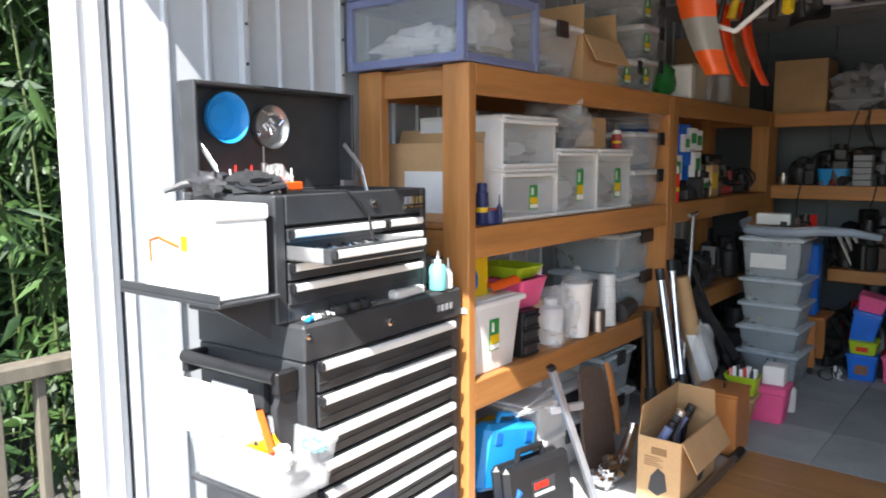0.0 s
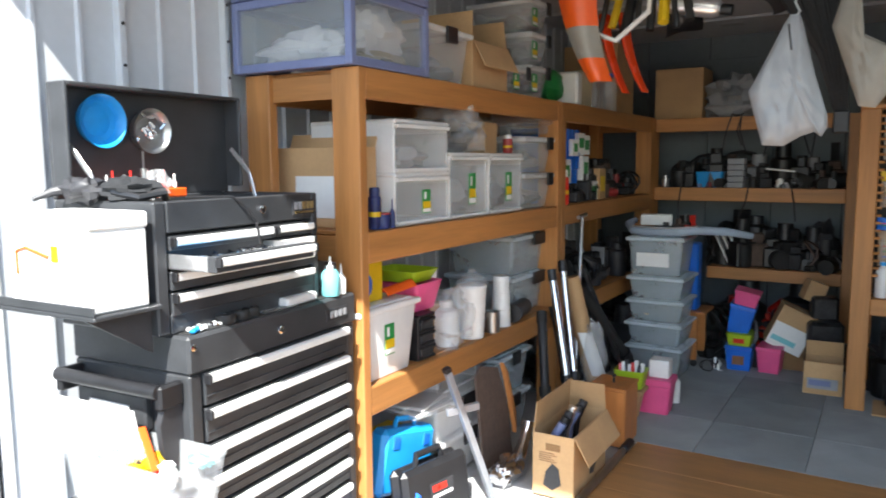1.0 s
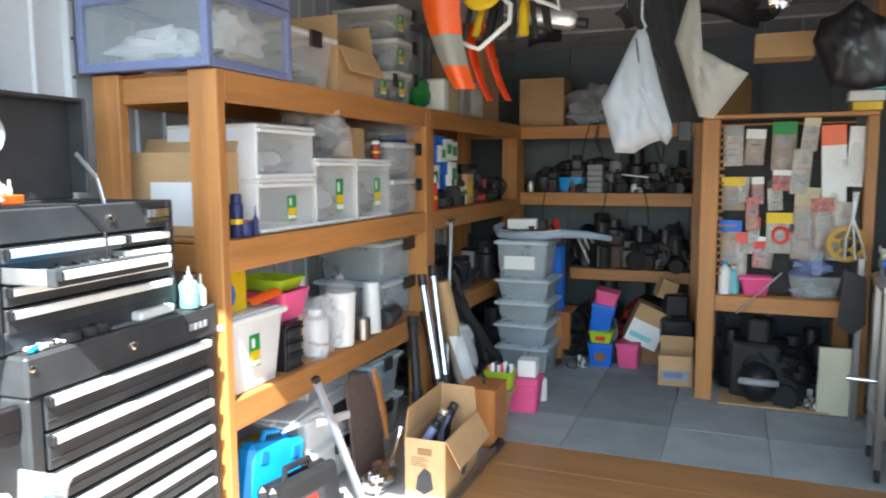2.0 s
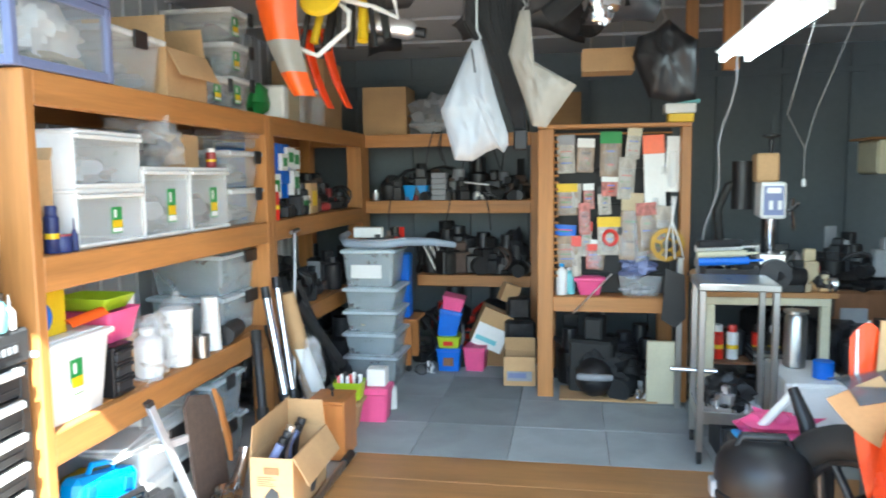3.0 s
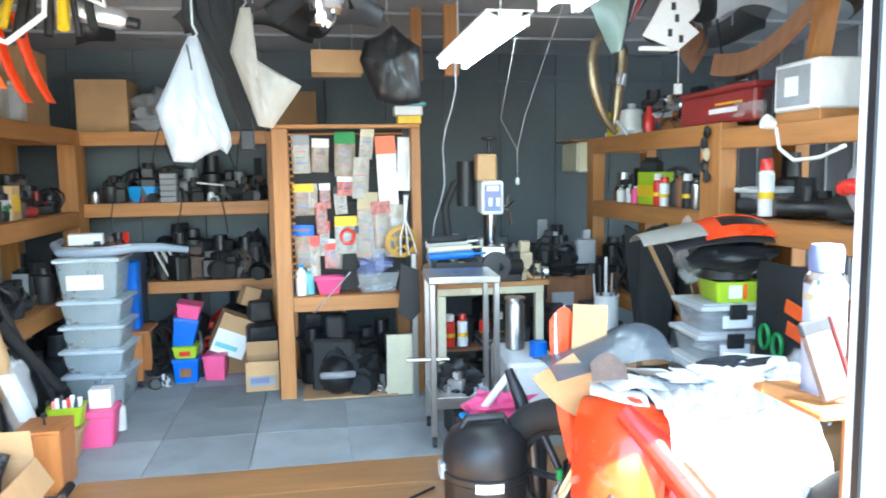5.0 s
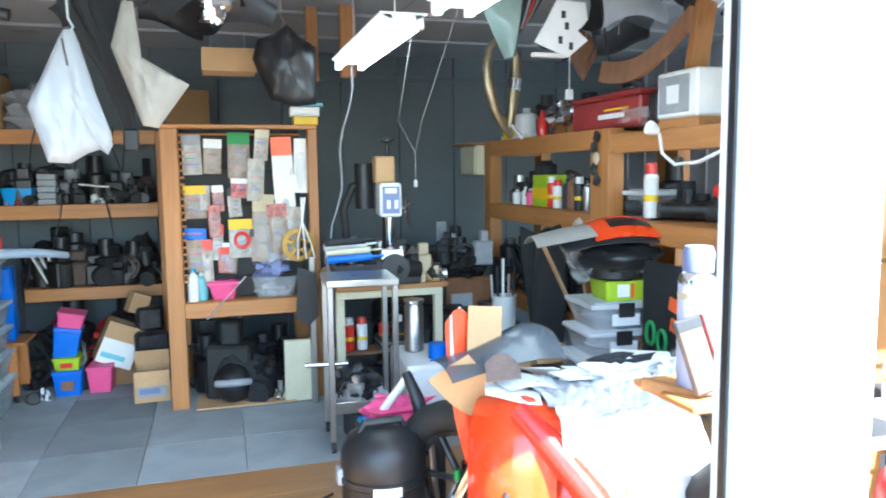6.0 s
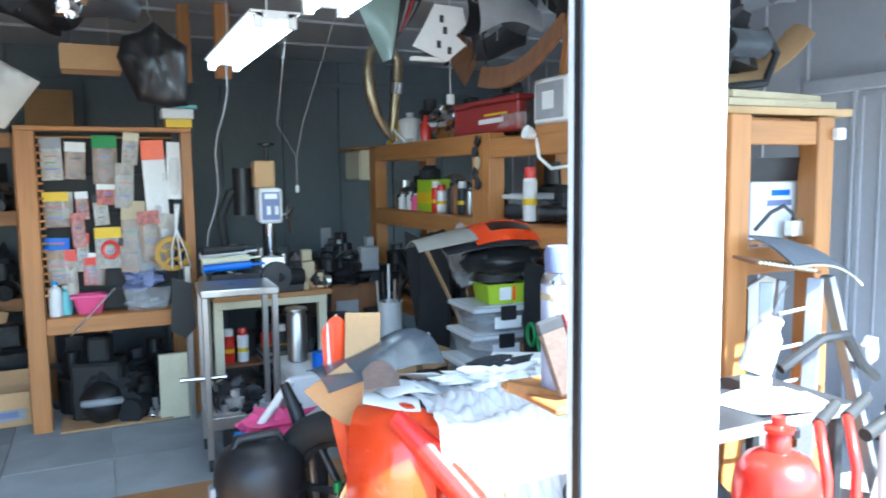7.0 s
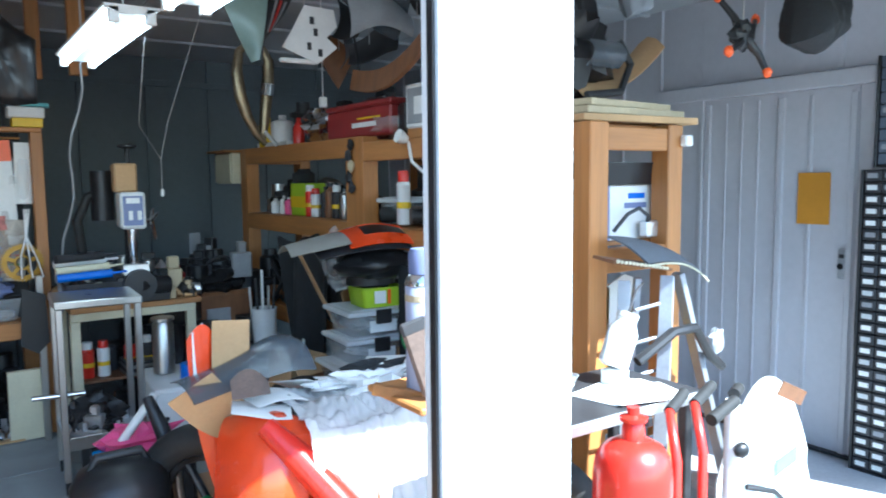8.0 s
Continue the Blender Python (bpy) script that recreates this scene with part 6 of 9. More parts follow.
pack(0.21, 1.03, 0.06, 0.26, PRINT_A, "narrow white packet on the rack", RED)
pack(0.5, 1.52, 0.1, 0.26, PRINT_A, "crinkled clear film packet of fittings", None, True, 4.85, 3)
pack(0.6, 1.24, 0.12, 0.3, PRINT_B, "brown film bag of spare parts", PRINT_R, True, 4.845, -4)
pack(0.72, 1.22, 0.1, 0.34, PRINT_A, "crinkled clear film packet of fittings", None, True, 4.845, 4)
pack(0.25, 1.24, 0.07, 0.2, PRINT_R, "red printed film packet on the rack", None, True, 4.855, -3)
sprk = thing("sprocket", "yellow anodised chain sprocket hung on the rack post", "sprocket", at(0.785, 4.77, 0.987, 0, 90))
teeth = [((0.107 if k % 4 < 2 else 0.096) * math.cos(k * math.pi / 76), (0.107 if k % 4 < 2 else 0.096) * math.sin(k * math.pi / 76)) for k in range(152)]
inner = [(0.074 * math.cos(k * math.pi / 76), 0.074 * math.sin(k * math.pi / 76)) for k in range(152)]
g = Geo()
n = len(teeth)
g.add([(x, y, z) for ring_pts in (teeth, inner) for z in (-0.004, 0.004) for x, y in ring_pts],
      [f for k in range(n) for f in ((k, (k + 1) % n, n + (k + 1) % n, n + k), (2 * n + k, 3 * n + k, 3 * n + (k + 1) % n, 2 * n + (k + 1) % n), (n + k, n + (k + 1) % n, 3 * n + (k + 1) % n, 3 * n + k), (k, 2 * n + k, 2 * n + (k + 1) % n, (k + 1) % n))])
part("toothed_ring", g, SPROCKET, sprk)
for k in range(5):
    a = 1.257 * k + 0.3
    part("arm", Geo().bar((0.034 * math.cos(a), 0.034 * math.sin(a), 0), (0.078 * math.cos(a), 0.078 * math.sin(a), 0), 0.022, 0.007), SPROCKET, sprk)
part("hub_ring", Geo().tube([(0.036 * math.cos(k * 0.314), 0.036 * math.sin(k * 0.314), 0) for k in range(20)], 0.007, 6, closed=True), SPROCKET, sprk)
for k in range(3):
    solo("cable_tie", Geo().tube([(0.0, 0, 0.3), (0.01 * k - 0.02, -0.01, 0.15), (0.03 - 0.03 * k, -0.02, 0.02 * k), (0.05 - 0.04 * k, -0.01, -0.08)], 0.004, 6), WHITE, "long white cable tie hung on the rack", "cable tie", at(0.83 - 0.012 * k, 4.755, 0.98))
ring = thing("cable_coil", "red cable coil on its card", "coil")
part("loop", Geo().tube([(0.45 + 0.04 * math.cos(a * 0.39), 4.858, 1.02 + 0.045 * math.sin(a * 0.39)) for a in range(16)], 0.012, 8, closed=True), RED, ring)
cbx = thing("wall_clock_box", "small white box with a yellow base on the rack", "box", at(0.76, 4.8, 1.727))
part("base", Geo().box(0.02, 0.17, 0, 0.1, 0, 0.05, 0.003), YELLOW, cbx)
part("top", Geo().box(0, 0.18, -0.01, 0.11, 0.051, 0.11, 0.006), WHITE, cbx)
solo("teal_tray", Geo().box(0, 0.14, 0, 0.1, 0, 0.02, 0.004), TEAL, "thin teal tray on a white box", "tray", at(0.82, 4.8, 1.84, -8))
tub(at(0.24, 4.83, 0.653), 0.17, 0.2, 0.12, "pink plastic box on the rack shelf", latch="", mat=PINK)
bottle(at(0.15, 4.86, 0.653), 0.035, 0.2, WHITE, "small white bottle with a blue cap", BLUE_L)
bottle(at(0.2, 4.9, 0.653), 0.035, 0.17, TEAL, "small teal bottle on the rack", WHITE)
tub(at(0.5, 4.83, 0.653), 0.28, 0.22, 0.13, "clear plastic tray of loose parts", lid=False, latch="", fill=GREY, seed=81)
film_bag(at(0.62, 4.9, 0.78), (0.1, 0.09, 0.06), 13, "blue plastic bag on parts", BLUE_FRAME)
solo("ruler", Geo().bar((0.22, 4.76, 0.55), (0.46, 4.8, 0.8), 0.02, 0.006), ALU, "aluminium straightedge leaning on the rack", "straightedge")
film_bag(at(0.42, 4.92, 0.02), (0.16, 0.15, 0.13), 21, "dark backpack slumped under the rack", CLOTH_D, None, "backpack")
hm = thing("helmet", "black motorcycle helmet with a grey visor band", "helmet", at(0.36, 4.84, 0.01))
part("shell", Geo().blob((0, 0, 0.12), (0.12, 0.14, 0.125), 2, 0.08, 24, 16), BLACK, hm)
part("visor", Geo().tube([(-0.1, -0.09, 0.14), (-0.04, -0.135, 0.15), (0.04, -0.135, 0.15), (0.1, -0.09, 0.14)], 0.022, 10), GREY, hm)
solo("stand_post", Geo().rod((0, 0, 0.2), (0, 0, 0.63), 0.013, 10), STAINLESS, "thin steel post under the rack shelf", "post", at(0.42, 5.1, 0.0))
solo("cardboard_mat", Geo().box(0, 0.6, 0, 0.3, 0, 0.01, 0.002), CARD, "flat cardboard sheet under the rack", "cardboard", at(0.14, 4.72, 0.003))
clutter("machine_part", "dark part under the rack", "machine part", 0.15, 0.75, 5.0, 5.5, 0.0, 14, 0.4, (BLACK, DARK_METAL, DKGREY), 38, (0.1, 0.22))
clutter("machine_part", "bright bolt or fitting on the floor", "machine part", 0.58, 0.7, 4.78, 4.9, 0.004, 7, 0.09, (CHROME, ALU, WHITE), 39, (0.03, 0.055))
solo("foam_board", Geo().box(0, 0.18, 0, 0.03, 0, 0.4, 0.003), CREAM, "cream foam board leaning on the rack", "board", at(0.67, 4.73, 0.0, 2, 5))
solo("alu_angle", Geo().box(0, 0.035, 0, 0.035, 0, 0.92, 0.003), STAINLESS, "upright bare steel angle bar", "angle bar", at(0.83, 4.65, 0.0))
solo("black_sheet", Geo().prism([(0, 0.55), (0.08, 0.5), (0.14, 0.56), (0.13, 0.82), (0.02, 0.86)], 0, 0.01, pose(0, 0, 0, 90)), BLACK, "black rubber sheet hung on the bench end", "sheet", at(0.74, 4.63, 0.0))

# ---- workbench with drill press ----
wb_ = thing("workbench", "workbench with orange wooden top and cream steel legs", "workbench", at(0.95, 4.36, 0))
part("benchtop", Geo().box(0, 0.68, 0, 0.6, 0.735, 0.765, 0.004), BENCH_WOOD, wb_)
for x in (0.0, 0.6):
    for y in (0.02, 0.52):
        part("leg", Geo().box(x, x + 0.05, y, y + 0.05, 0, 0.69, 0.004), CREAM, wb_)
part("apron", Geo().box(0.0, 0.65, 0.015, 0.05, 0.69, 0.735, 0.003), CREAM, wb_)
part("back_shelf", Geo().box(0.05, 0.6, 0.1, 0.55, 0.33, 0.345, 0.003), BROWN, wb_)
dp = thing("drill_press", "bench drill press with a white and blue head", "drill press", at(1.31, 4.56, 0.765, -6))
part("base", Geo().box(-0.12, 0.12, -0.18, 0.14, 0, 0.03, 0.008), DARK_METAL, dp)
part("column", Geo().rod((0, 0.06, 0.03), (0, 0.06, 0.6), 0.03, 18), DARK_METAL, dp)
hd = part("head", Geo().box(-0.065, 0.065, -0.16, 0.1, 0.4, 0.6, 0.012), WHITE, dp)
part("front_panel", Geo().box(-0.05, 0.05, -0.165, -0.16, 0.42, 0.58, 0.002), BLUE_FRAME, hd)
part("panel_print", Geo().box(-0.035, 0.035, -0.168, -0.165, 0.54, 0.57, 0.001), WHITE, hd)
for q in (-0.025, 0.02):
    part("switch", Geo().box(q, q + 0.022, -0.17, -0.165, 0.45, 0.5, 0.002), WHITE, hd)
part("belt_cover", Geo().box(-0.08, 0.04, -0.06, 0.16, 0.6, 0.76, 0.01), CARD, dp, "tan belt guard")
part("motor", Geo().rod((-0.13, 0.14, 0.44), (-0.13, 0.14, 0.72), 0.06, 18), BLACK, dp)
part("depth_knob", Geo().lathe([(0.012, 0.76), (0.012, 0.84), (0.05, 0.85), (0.05, 0.862), (0.01, 0.87)], 14), BLACK, dp)
part("spindle", Geo().lathe([(0.03, 0.4), (0.028, 0.3), (0.02, 0.26), (0.022, 0.2), (0.008, 0.17)], 16, Matrix.Translation((0, -0.08, 0))), CHROME, dp)
for k in range(3):
    a = 2.1 * k + 0.6
    part("feed_arm", Geo().tube([(0.065, -0.08, 0.44), (0.1, -0.08, 0.44), (0.12, -0.08 + 0.11 * math.cos(a), 0.44 + 0.11 * math.sin(a))], [0.014, 0.012, 0.008], 8), CHROME, dp)
part("table", Geo().box(-0.1, 0.1, -0.2, 0.06, 0.12, 0.145, 0.005), DARK_METAL, dp)
part("vice", Geo().box(-0.06, 0.06, -0.16, -0.03, 0.145, 0.2, 0.008).box(-0.07, 0.07, -0.18, -0.15, 0.145, 0.21, 0.006), ALU, dp)
hs = thing("dust_hose", "black ribbed hose arching behind the bench", "hose")
part("hose", Geo().tube([(1.2, 4.75, 0.78), (1.08, 4.72, 1.0), (1.06, 4.72, 1.2), (1.12, 4.72, 1.34), (1.22, 4.72, 1.38)], 0.026, 12), RUBBER, hs)
part("ring", Geo().tube([(1.2, 4.72, 1.375), (1.225, 4.72, 1.38)], 0.034, 14), WHITE, hs)
clutter("hand_tool", "workshop tool or fitting lying on the bench", "tool", 1.0, 1.6, 4.4, 4.75, 0.765, 34, 0.17, MIX + (CREAM, BLUE, RED, CARD), 40, (0.03, 0.09))
for k, (y, mat) in enumerate(((4.37, BLUE), (4.42, CREAM), (4.47, WHITE), (4.4, DKGREY))):
    solo("caulking_tube", Geo().rod((0, 0, 0.03 + 0.02 * k), (0.26, 0.02 * k, 0.045 + 0.015 * k), 0.022, 14).rod((0.26, 0.02 * k, 0.045 + 0.015 * k), (0.33, 0.02 * k, 0.05 + 0.015 * k), 0.007, 8), mat, "sealant tube lying across the bench", "tube", at(0.9, y - 0.02, 0.9 + 0.012 * k, -8 + 6 * k))
bin_ = thing("parts_bin", "dark steel parts bin crammed with tools on the bench", "parts bin", at(0.93, 4.36, 0.766, -2))
part("bin", shell(0.3, 0.22, 0.125), DKGREY, bin_)
part("contents", lump(0.3, 0.22, 0.22, 9), DARK_METAL, bin_)
clutter("hand_tool", "tool heaped high on the bench", "tool", 1.0, 1.58, 4.45, 4.85, 0.766, 48, 0.32, (DARK_METAL, BLACK, ALU, CARD, DKGREY, STAINLESS, CREAM, BLACK, GREY), 64, (0.07, 0.15))
gr = thing("grinder_wheel", "round grey grinding wheel guard on the bench", "grinder", at(1.3, 4.36, 0.86))
part("guard", Geo().lathe([(0.02, -0.025), (0.085, -0.022), (0.09, 0.0), (0.085, 0.022), (0.02, 0.025)], 28, pose(0, 0, 0, 90)), DKGREY, gr)
part("motor", Geo().rod((0.0, 0.02, 0), (0.16, 0.06, -0.02), 0.055, 16).box(0.0, 0.16, 0.0, 0.1, -0.095, -0.05, 0.006), BLACK, gr)
for k, (x, mat) in enumerate(((1.05, RED), (1.13, WHITE), (1.27, RED), (1.36, DKGREY), (1.45, WHITE))):
    spray_can(at(x, 4.55, 0.346), 0.033, 0.2, mat, (WHITE, RED, BLACK)[k % 3], "spray can on the bench's lower shelf")
for k in range(4):
    solo("steel_tray", Geo().box(0, 0.16, 0, 0.2, 0, 0.018, 0.003), (STAINLESS, DKGREY)[k % 2], "thin steel tray in a stack", "tray", at(1.22, 4.42, 0.347 + 0.02 * k), group="steel trays")
clutter("machine_part", "dark part below the bench", "machine part", 1.0, 1.55, 4.5, 4.9, 0.0, 12, 0.3, (BLACK, DARK_METAL, DKGREY, BROWN), 41, (0.1, 0.2))
tube_st = thing("steel_canister", "stainless canister standing by the trolley", "canister", at(1.37, 4.2, 0.40))
part("can", Geo().lathe([(0.05, 0), (0.055, 0.005), (0.055, 0.26), (0.045, 0.28), (0.06, 0.285), (0.06, 0.3)], 20), STAINLESS, tube_st)
wc = thing("white_cabinet", "low white steel cabinet with papers on top", "cabinet", at(1.24, 3.88, 0, -3))
part("body", Geo().box(0, 0.3, 0, 0.5, 0.0, 0.395, 0.006), WHITE, wc)
part("door", Geo().box(0.01, 0.29, -0.012, -0.001, 0.02, 0.38, 0.003), WHITE, wc)
part("knob", Geo().lathe([(0.008, 0), (0.012, 0.015)], 10, Matrix.Translation((0.05, -0.012, 0.25)) @ pose(0, 0, 0, 90)), DARK_METAL, wc)
solo("blue_tin", Geo().lathe([(0.05, 0), (0.05, 0.08), (0.046, 0.085)], 20), BLUE, "round blue tin with a label bar", "tin", at(1.45, 4.0, 0.397))

# ---- stainless trolley ----
tl = thing("steel_trolley", "bare stainless steel trolley with two shelves", "trolley", at(0.815, 3.78, 0, -3))
TW, TD, TH = 0.36, 0.36, 0.892
part("top_tray", Geo().box(-0.005, TW + 0.005, -0.005, TD + 0.005, TH - 0.035, TH, 0.005), STAINLESS, tl)
for x in (0, TW - 0.03):
    for y in (0, TD - 0.03):
        leg = part("leg", Geo().box(x, x + 0.03, y, y + 0.03, 0.06, TH - 0.035, 0.003), STAINLESS, tl)
        part("castor", Geo().lathe([(0.02, -0.011), (0.03, -0.01), (0.03, 0.01), (0.02, 0.011)], 16, Matrix.Translation((x + 0.015, y + 0.015, 0.03)) @ pose(0, 0, 0, 0, 90)), RUBBER, leg)
for z in (0.235,):
    part("shelf_rim", Geo().box(0.03, TW - 0.03, 0.002, 0.012, z - 0.03, z + 0.03, 0.002), STAINLESS, tl)
    part("shelf_rim", Geo().box(0.03, TW - 0.03, TD - 0.012, TD - 0.002, z - 0.03, z + 0.03, 0.002), STAINLESS, tl)
    part("shelf_rim", Geo().box(0.002, 0.012, 0.03, TD - 0.03, z - 0.03, z + 0.03, 0.002), STAINLESS, tl)
    part("shelf", Geo().box(0.012, TW - 0.012, 0.012, TD - 0.012, z - 0.03, z - 0.022, 0.001), STAINLESS, tl)
part("side_rail", Geo().rod((-0.1, 0.32, 0.39), (0.13, 0.3, 0.39), 0.013, 10), CHROME, tl)
clutter("machine_part", "dark part lying in the trolley shelf", "machine part", 0.9, 1.1, 3.85, 4.02, 0.214, 12, 0.14, (BLACK, DKGREY, ALU, DARK_METAL), 42, (0.05, 0.09))
film_bag(at(1.0, 4.06, 0.215), (0.13, 0.07, 0.08), 22, "black plastic bag in the trolley", BLACK)
drawer_case(at(0.94, 3.84, 0.0, 2), 0.2, 0.26, 0.18, "dark grey plastic drawer below a trolley", DKGREY, DKGREY, 1)

clutter("hand_tool", "small dark tool lying on the bench edge", "tool", 0.97, 1.6, 4.37, 4.5, 0.766, 26, 0.12, (DARK_METAL, BLACK, ALU, CREAM, CARD, TAN, DKGREY), 61, (0.03, 0.07))
clutter("machine_part", "black part on the bench's lower shelf", "machine part", 1.02, 1.5, 4.5, 4.85, 0.347, 14, 0.22, (BLACK, DARK_METAL, DKGREY), 62, (0.06, 0.12))

clutter("hand_tool", "workshop tool standing on the bench", "tool", 0.98, 1.6, 4.5, 4.85, 0.766, 44, 0.3, (DARK_METAL, BLACK, ALU, CARD, TAN, DKGREY, DARK_METAL, STAINLESS), 63, (0.06, 0.13))

# ---- right shelf contents ----
eb = thing("junction_box", "beige electrical box hung at the shelf end", "electrical box", at(2.14, 5.27, 1.4))
part("box", Geo().box(0, 0.2, 0, 0.34, 0.0, 0.22, 0.008), CREAM, eb)
part("cover", Geo().box(-0.012, -0.001, 0.01, 0.33, 0.01, 0.21, 0.004), CREAM, eb)
part("cable", Geo().tube([(0.1, 0.02, 0.0), (0.12, -0.05, -0.06), (0.16, -0.1, -0.03)], 0.01, 8), BLACK, eb)
part("ledge", Geo().box(-0.06, 0.22, -0.02, 0.36, 0.222, 0.236, 0.003), WOOD[1], eb)
ZR1, ZR2, ZR3 = 1.642, 1.202, 0.622
bottle(at(2.29, 4.95, ZR1), 0.06, 0.2, YELLOW, "yellow plastic oil bottle", YELLOW, 0.3)
bottle(at(2.3, 4.72, ZR1), 0.075, 0.2, WHITE, "white plastic jug on the shelf", WHITE, 0.3)
solo("flat_carton", Geo().box(0, 0.5, 0, 0.18, 0, 0.03, 0.003), PAPER, "flat white carton along the shelf", "carton", at(2.25, 5.05, ZR1, -90))
film_bag(at(2.34, 4.18, ZR1), (0.12, 0.16, 0.1), 31, "crinkled silver foil bag on the shelf", CHROME)
sp = thing("red_bottle", "black and red spray bottle on the shelf", "bottle", at(2.28, 4.42, ZR1))
part("body", Geo().lathe([(0.035, 0), (0.035, 0.1), (0.014, 0.14), (0.014, 0.16)], 16), RED, sp)
part("trigger", Geo().box(-0.05, 0.03, -0.012, 0.012, 0.16, 0.19, 0.004), BLACK, sp)
rcase = thing("metal_toolbox", "red steel toolbox with white lettering bars", "toolbox", at(2.26, 3.98, ZR1, -90))
part("body", Geo().box(0, 0.7, 0, 0.24, 0, 0.15, 0.01), DK_RED, rcase)
part("lid", Geo().box(-0.005, 0.705, -0.005, 0.245, 0.151, 0.18, 0.008), DK_RED, rcase)
part("handle", Geo().tube([(0.25, 0.12, 0.18), (0.26, 0.12, 0.21), (0.44, 0.12, 0.21), (0.45, 0.12, 0.18)], 0.008, 8), CHROME, rcase)
part("print_bar", Geo().box(0.3, 0.56, -0.002, 0.0, 0.05, 0.075, 0.0005), WHITE, rcase)
part("print_bar", Geo().box(0.36, 0.6, -0.002, 0.0, 0.09, 0.1, 0.0005), YELLOW, rcase)
film_bag(at(2.34, 3.35, ZR1), (0.1, 0.2, 0.05), 33, "flat clear plastic bag along the shelf edge", CLEAR_FILM)
sk = thing("speaker_box", "white box speaker with a grey grille", "speaker", at(2.23, 3.09, ZR1 + 0.012, -90))
part("cabinet", Geo().box(0, 0.29, 0, 0.22, 0, 0.2, 0.008), WHITE, sk)
part("grille", Geo().box(0.02, 0.24, -0.004, 0.0, 0.02, 0.18, 0.003), GREY, sk)
part("badge", Geo().box(0.08, 0.17, -0.007, -0.004, 0.06, 0.14, 0.002), WHITE, sk)
part("foot", Geo().box(0.0, 0.29, 0.01, 0.2, -0.044, -0.001, 0.002), WOOD[0], sk)
solo("timber_strut", Geo().bar((2.3499999999999996, 3.029, 1.62), (2.3499999999999996, 2.861, ZC), 0.09, 0.045), WOOD[2], "orange timber strut rising to the ceiling", "strut")
lampw = thing("clip_lamp", "white work lamp with a bent pale cable", "lamp")
part("head", Geo().lathe([(0.018, 0), (0.03, 0.03), (0.032, 0.05)], 14, Matrix.Translation((2.19, 3.02, 1.6)) @ pose(0, 0, 0, 0, -70)), WHITE, lampw)
part("cable", Geo().tube([(2.2, 3.02, 1.59), (2.19, 2.98, 1.5), (2.19, 2.88, 1.45), (2.19, 2.72, 1.46), (2.2, 2.6, 1.5)], 0.008, 8), WHITE, lampw)
# hooks on the double post
hkp = thing("key_hooks", "dark keys and clips hung on a shelf post", "hooks")
for k in range(5):
    part("clip", Geo().blob((2.185, 3.56 + 0.03 * (k % 2), 1.6 - 0.055 * k), (0.014, 0.03, 0.03), k, 0.4, 10, 7), (BLACK, DKGREY, TAN)[k % 3], hkp)
gb = thing("detergent_box", "lime green and yellow detergent box", "box", at(2.27, 4.55, ZR2, -90))
part("box", Geo().box(0, 0.22, 0, 0.14, 0, 0.2, 0.004), LIME, gb)
part("band", Geo().box(-0.001, 0.221, -0.002, 0.0, 0.05, 0.12, 0.0005), YELLOW, gb)
for k, (y, mat, cap, h) in enumerate(((4.85, WHITE, WHITE, 0.1), (4.72, PAPER, WHITE, 0.12), (4.62, PINK, WHITE, 0.11), (4.3, RED, WHITE, 0.19), (4.22, WHITE, RED, 0.17), (4.1, DKGREY, BLACK, 0.18), (4.02, BROWN, DKGREY, 0.2), (3.94, DKGREY, WHITE, 0.19), (3.84, STAINLESS, BLACK, 0.17), (3.76, BLACK, GREY, 0.2))):
    if k in (3, 4, 7):
        spray_can(at(2.29, y, ZR2), 0.03, h, mat, cap, "aerosol can standing on the side shelf")
    else:
        bottle(at(2.29 + 0.01 * (k % 2), y, ZR2), 0.032, h, mat, "small workshop bottle standing on the side shelf", cap)
spray_can(at(2.28, 3.2, ZR2), 0.034, 0.26, WHITE, RED, "tall white spray can with red band")
tub(at(2.27, 3.42, ZR2, -90), 0.2, 0.2, 0.13, "clear plastic tub on the side shelf", latch="", fill=GREY, seed=90)
clutter("machine_part", "dark part stored on the side shelf", "machine part", 2.3, 2.55, 2.1, 3.1, ZR2, 14, 0.28, MIX, 43, (0.06, 0.13))
clutter("machine_part", "dark part stored on the low side shelf", "machine part", 2.3, 2.55, 2.1, 5.0, ZR3, 34, 0.4, (BLACK, DARK_METAL, DKGREY, BLACK, BROWN), 44, (0.1, 0.2))
clutter("machine_part", "dark part on the floor under the side shelf", "machine part", 2.28, 2.55, 2.1, 5.0, 0.0, 26, 0.45, (BLACK, DARK_METAL, DKGREY, BLACK), 45, (0.12, 0.24))
hf = thing("helmet", "silver helmet hung below the top shelf board", "helmet", at(2.33, 2.55, ZR2))
part("shell", Geo().blob((0, 0, 0.14), (0.13, 0.12, 0.14), 3, 0.06, 24, 16), GREY, hf)
part("visor", Geo().tube([(-0.12, -0.06, 0.14), (-0.135, 0.0, 0.15), (-0.12, 0.06, 0.14)], 0.03, 10), RED, hf)

# end of the shelf towards the yard
wbx = thing("white_carton", "white printed carton with blue lettering bars", "carton", at(2.38, 1.99, 1.192))
part("box", Geo().box(0, 0.25, 0, 0.3, 0, 0.2, 0.003), PAPER, wbx)
part("print_bar", Geo().box(0.12, 0.21, -0.002, 0, 0.15, 0.17, 0.0005), BLUE, wbx)
part("print_bar", Geo().box(0.1, 0.22, -0.002, 0, 0.115, 0.135, 0.0005), BLUE_FRAME, wbx)
part("print_bar", Geo().box(0.0, 0.022, -0.002, 0, 0, 0.2, 0.0005), BLUE_FRAME, wbx)
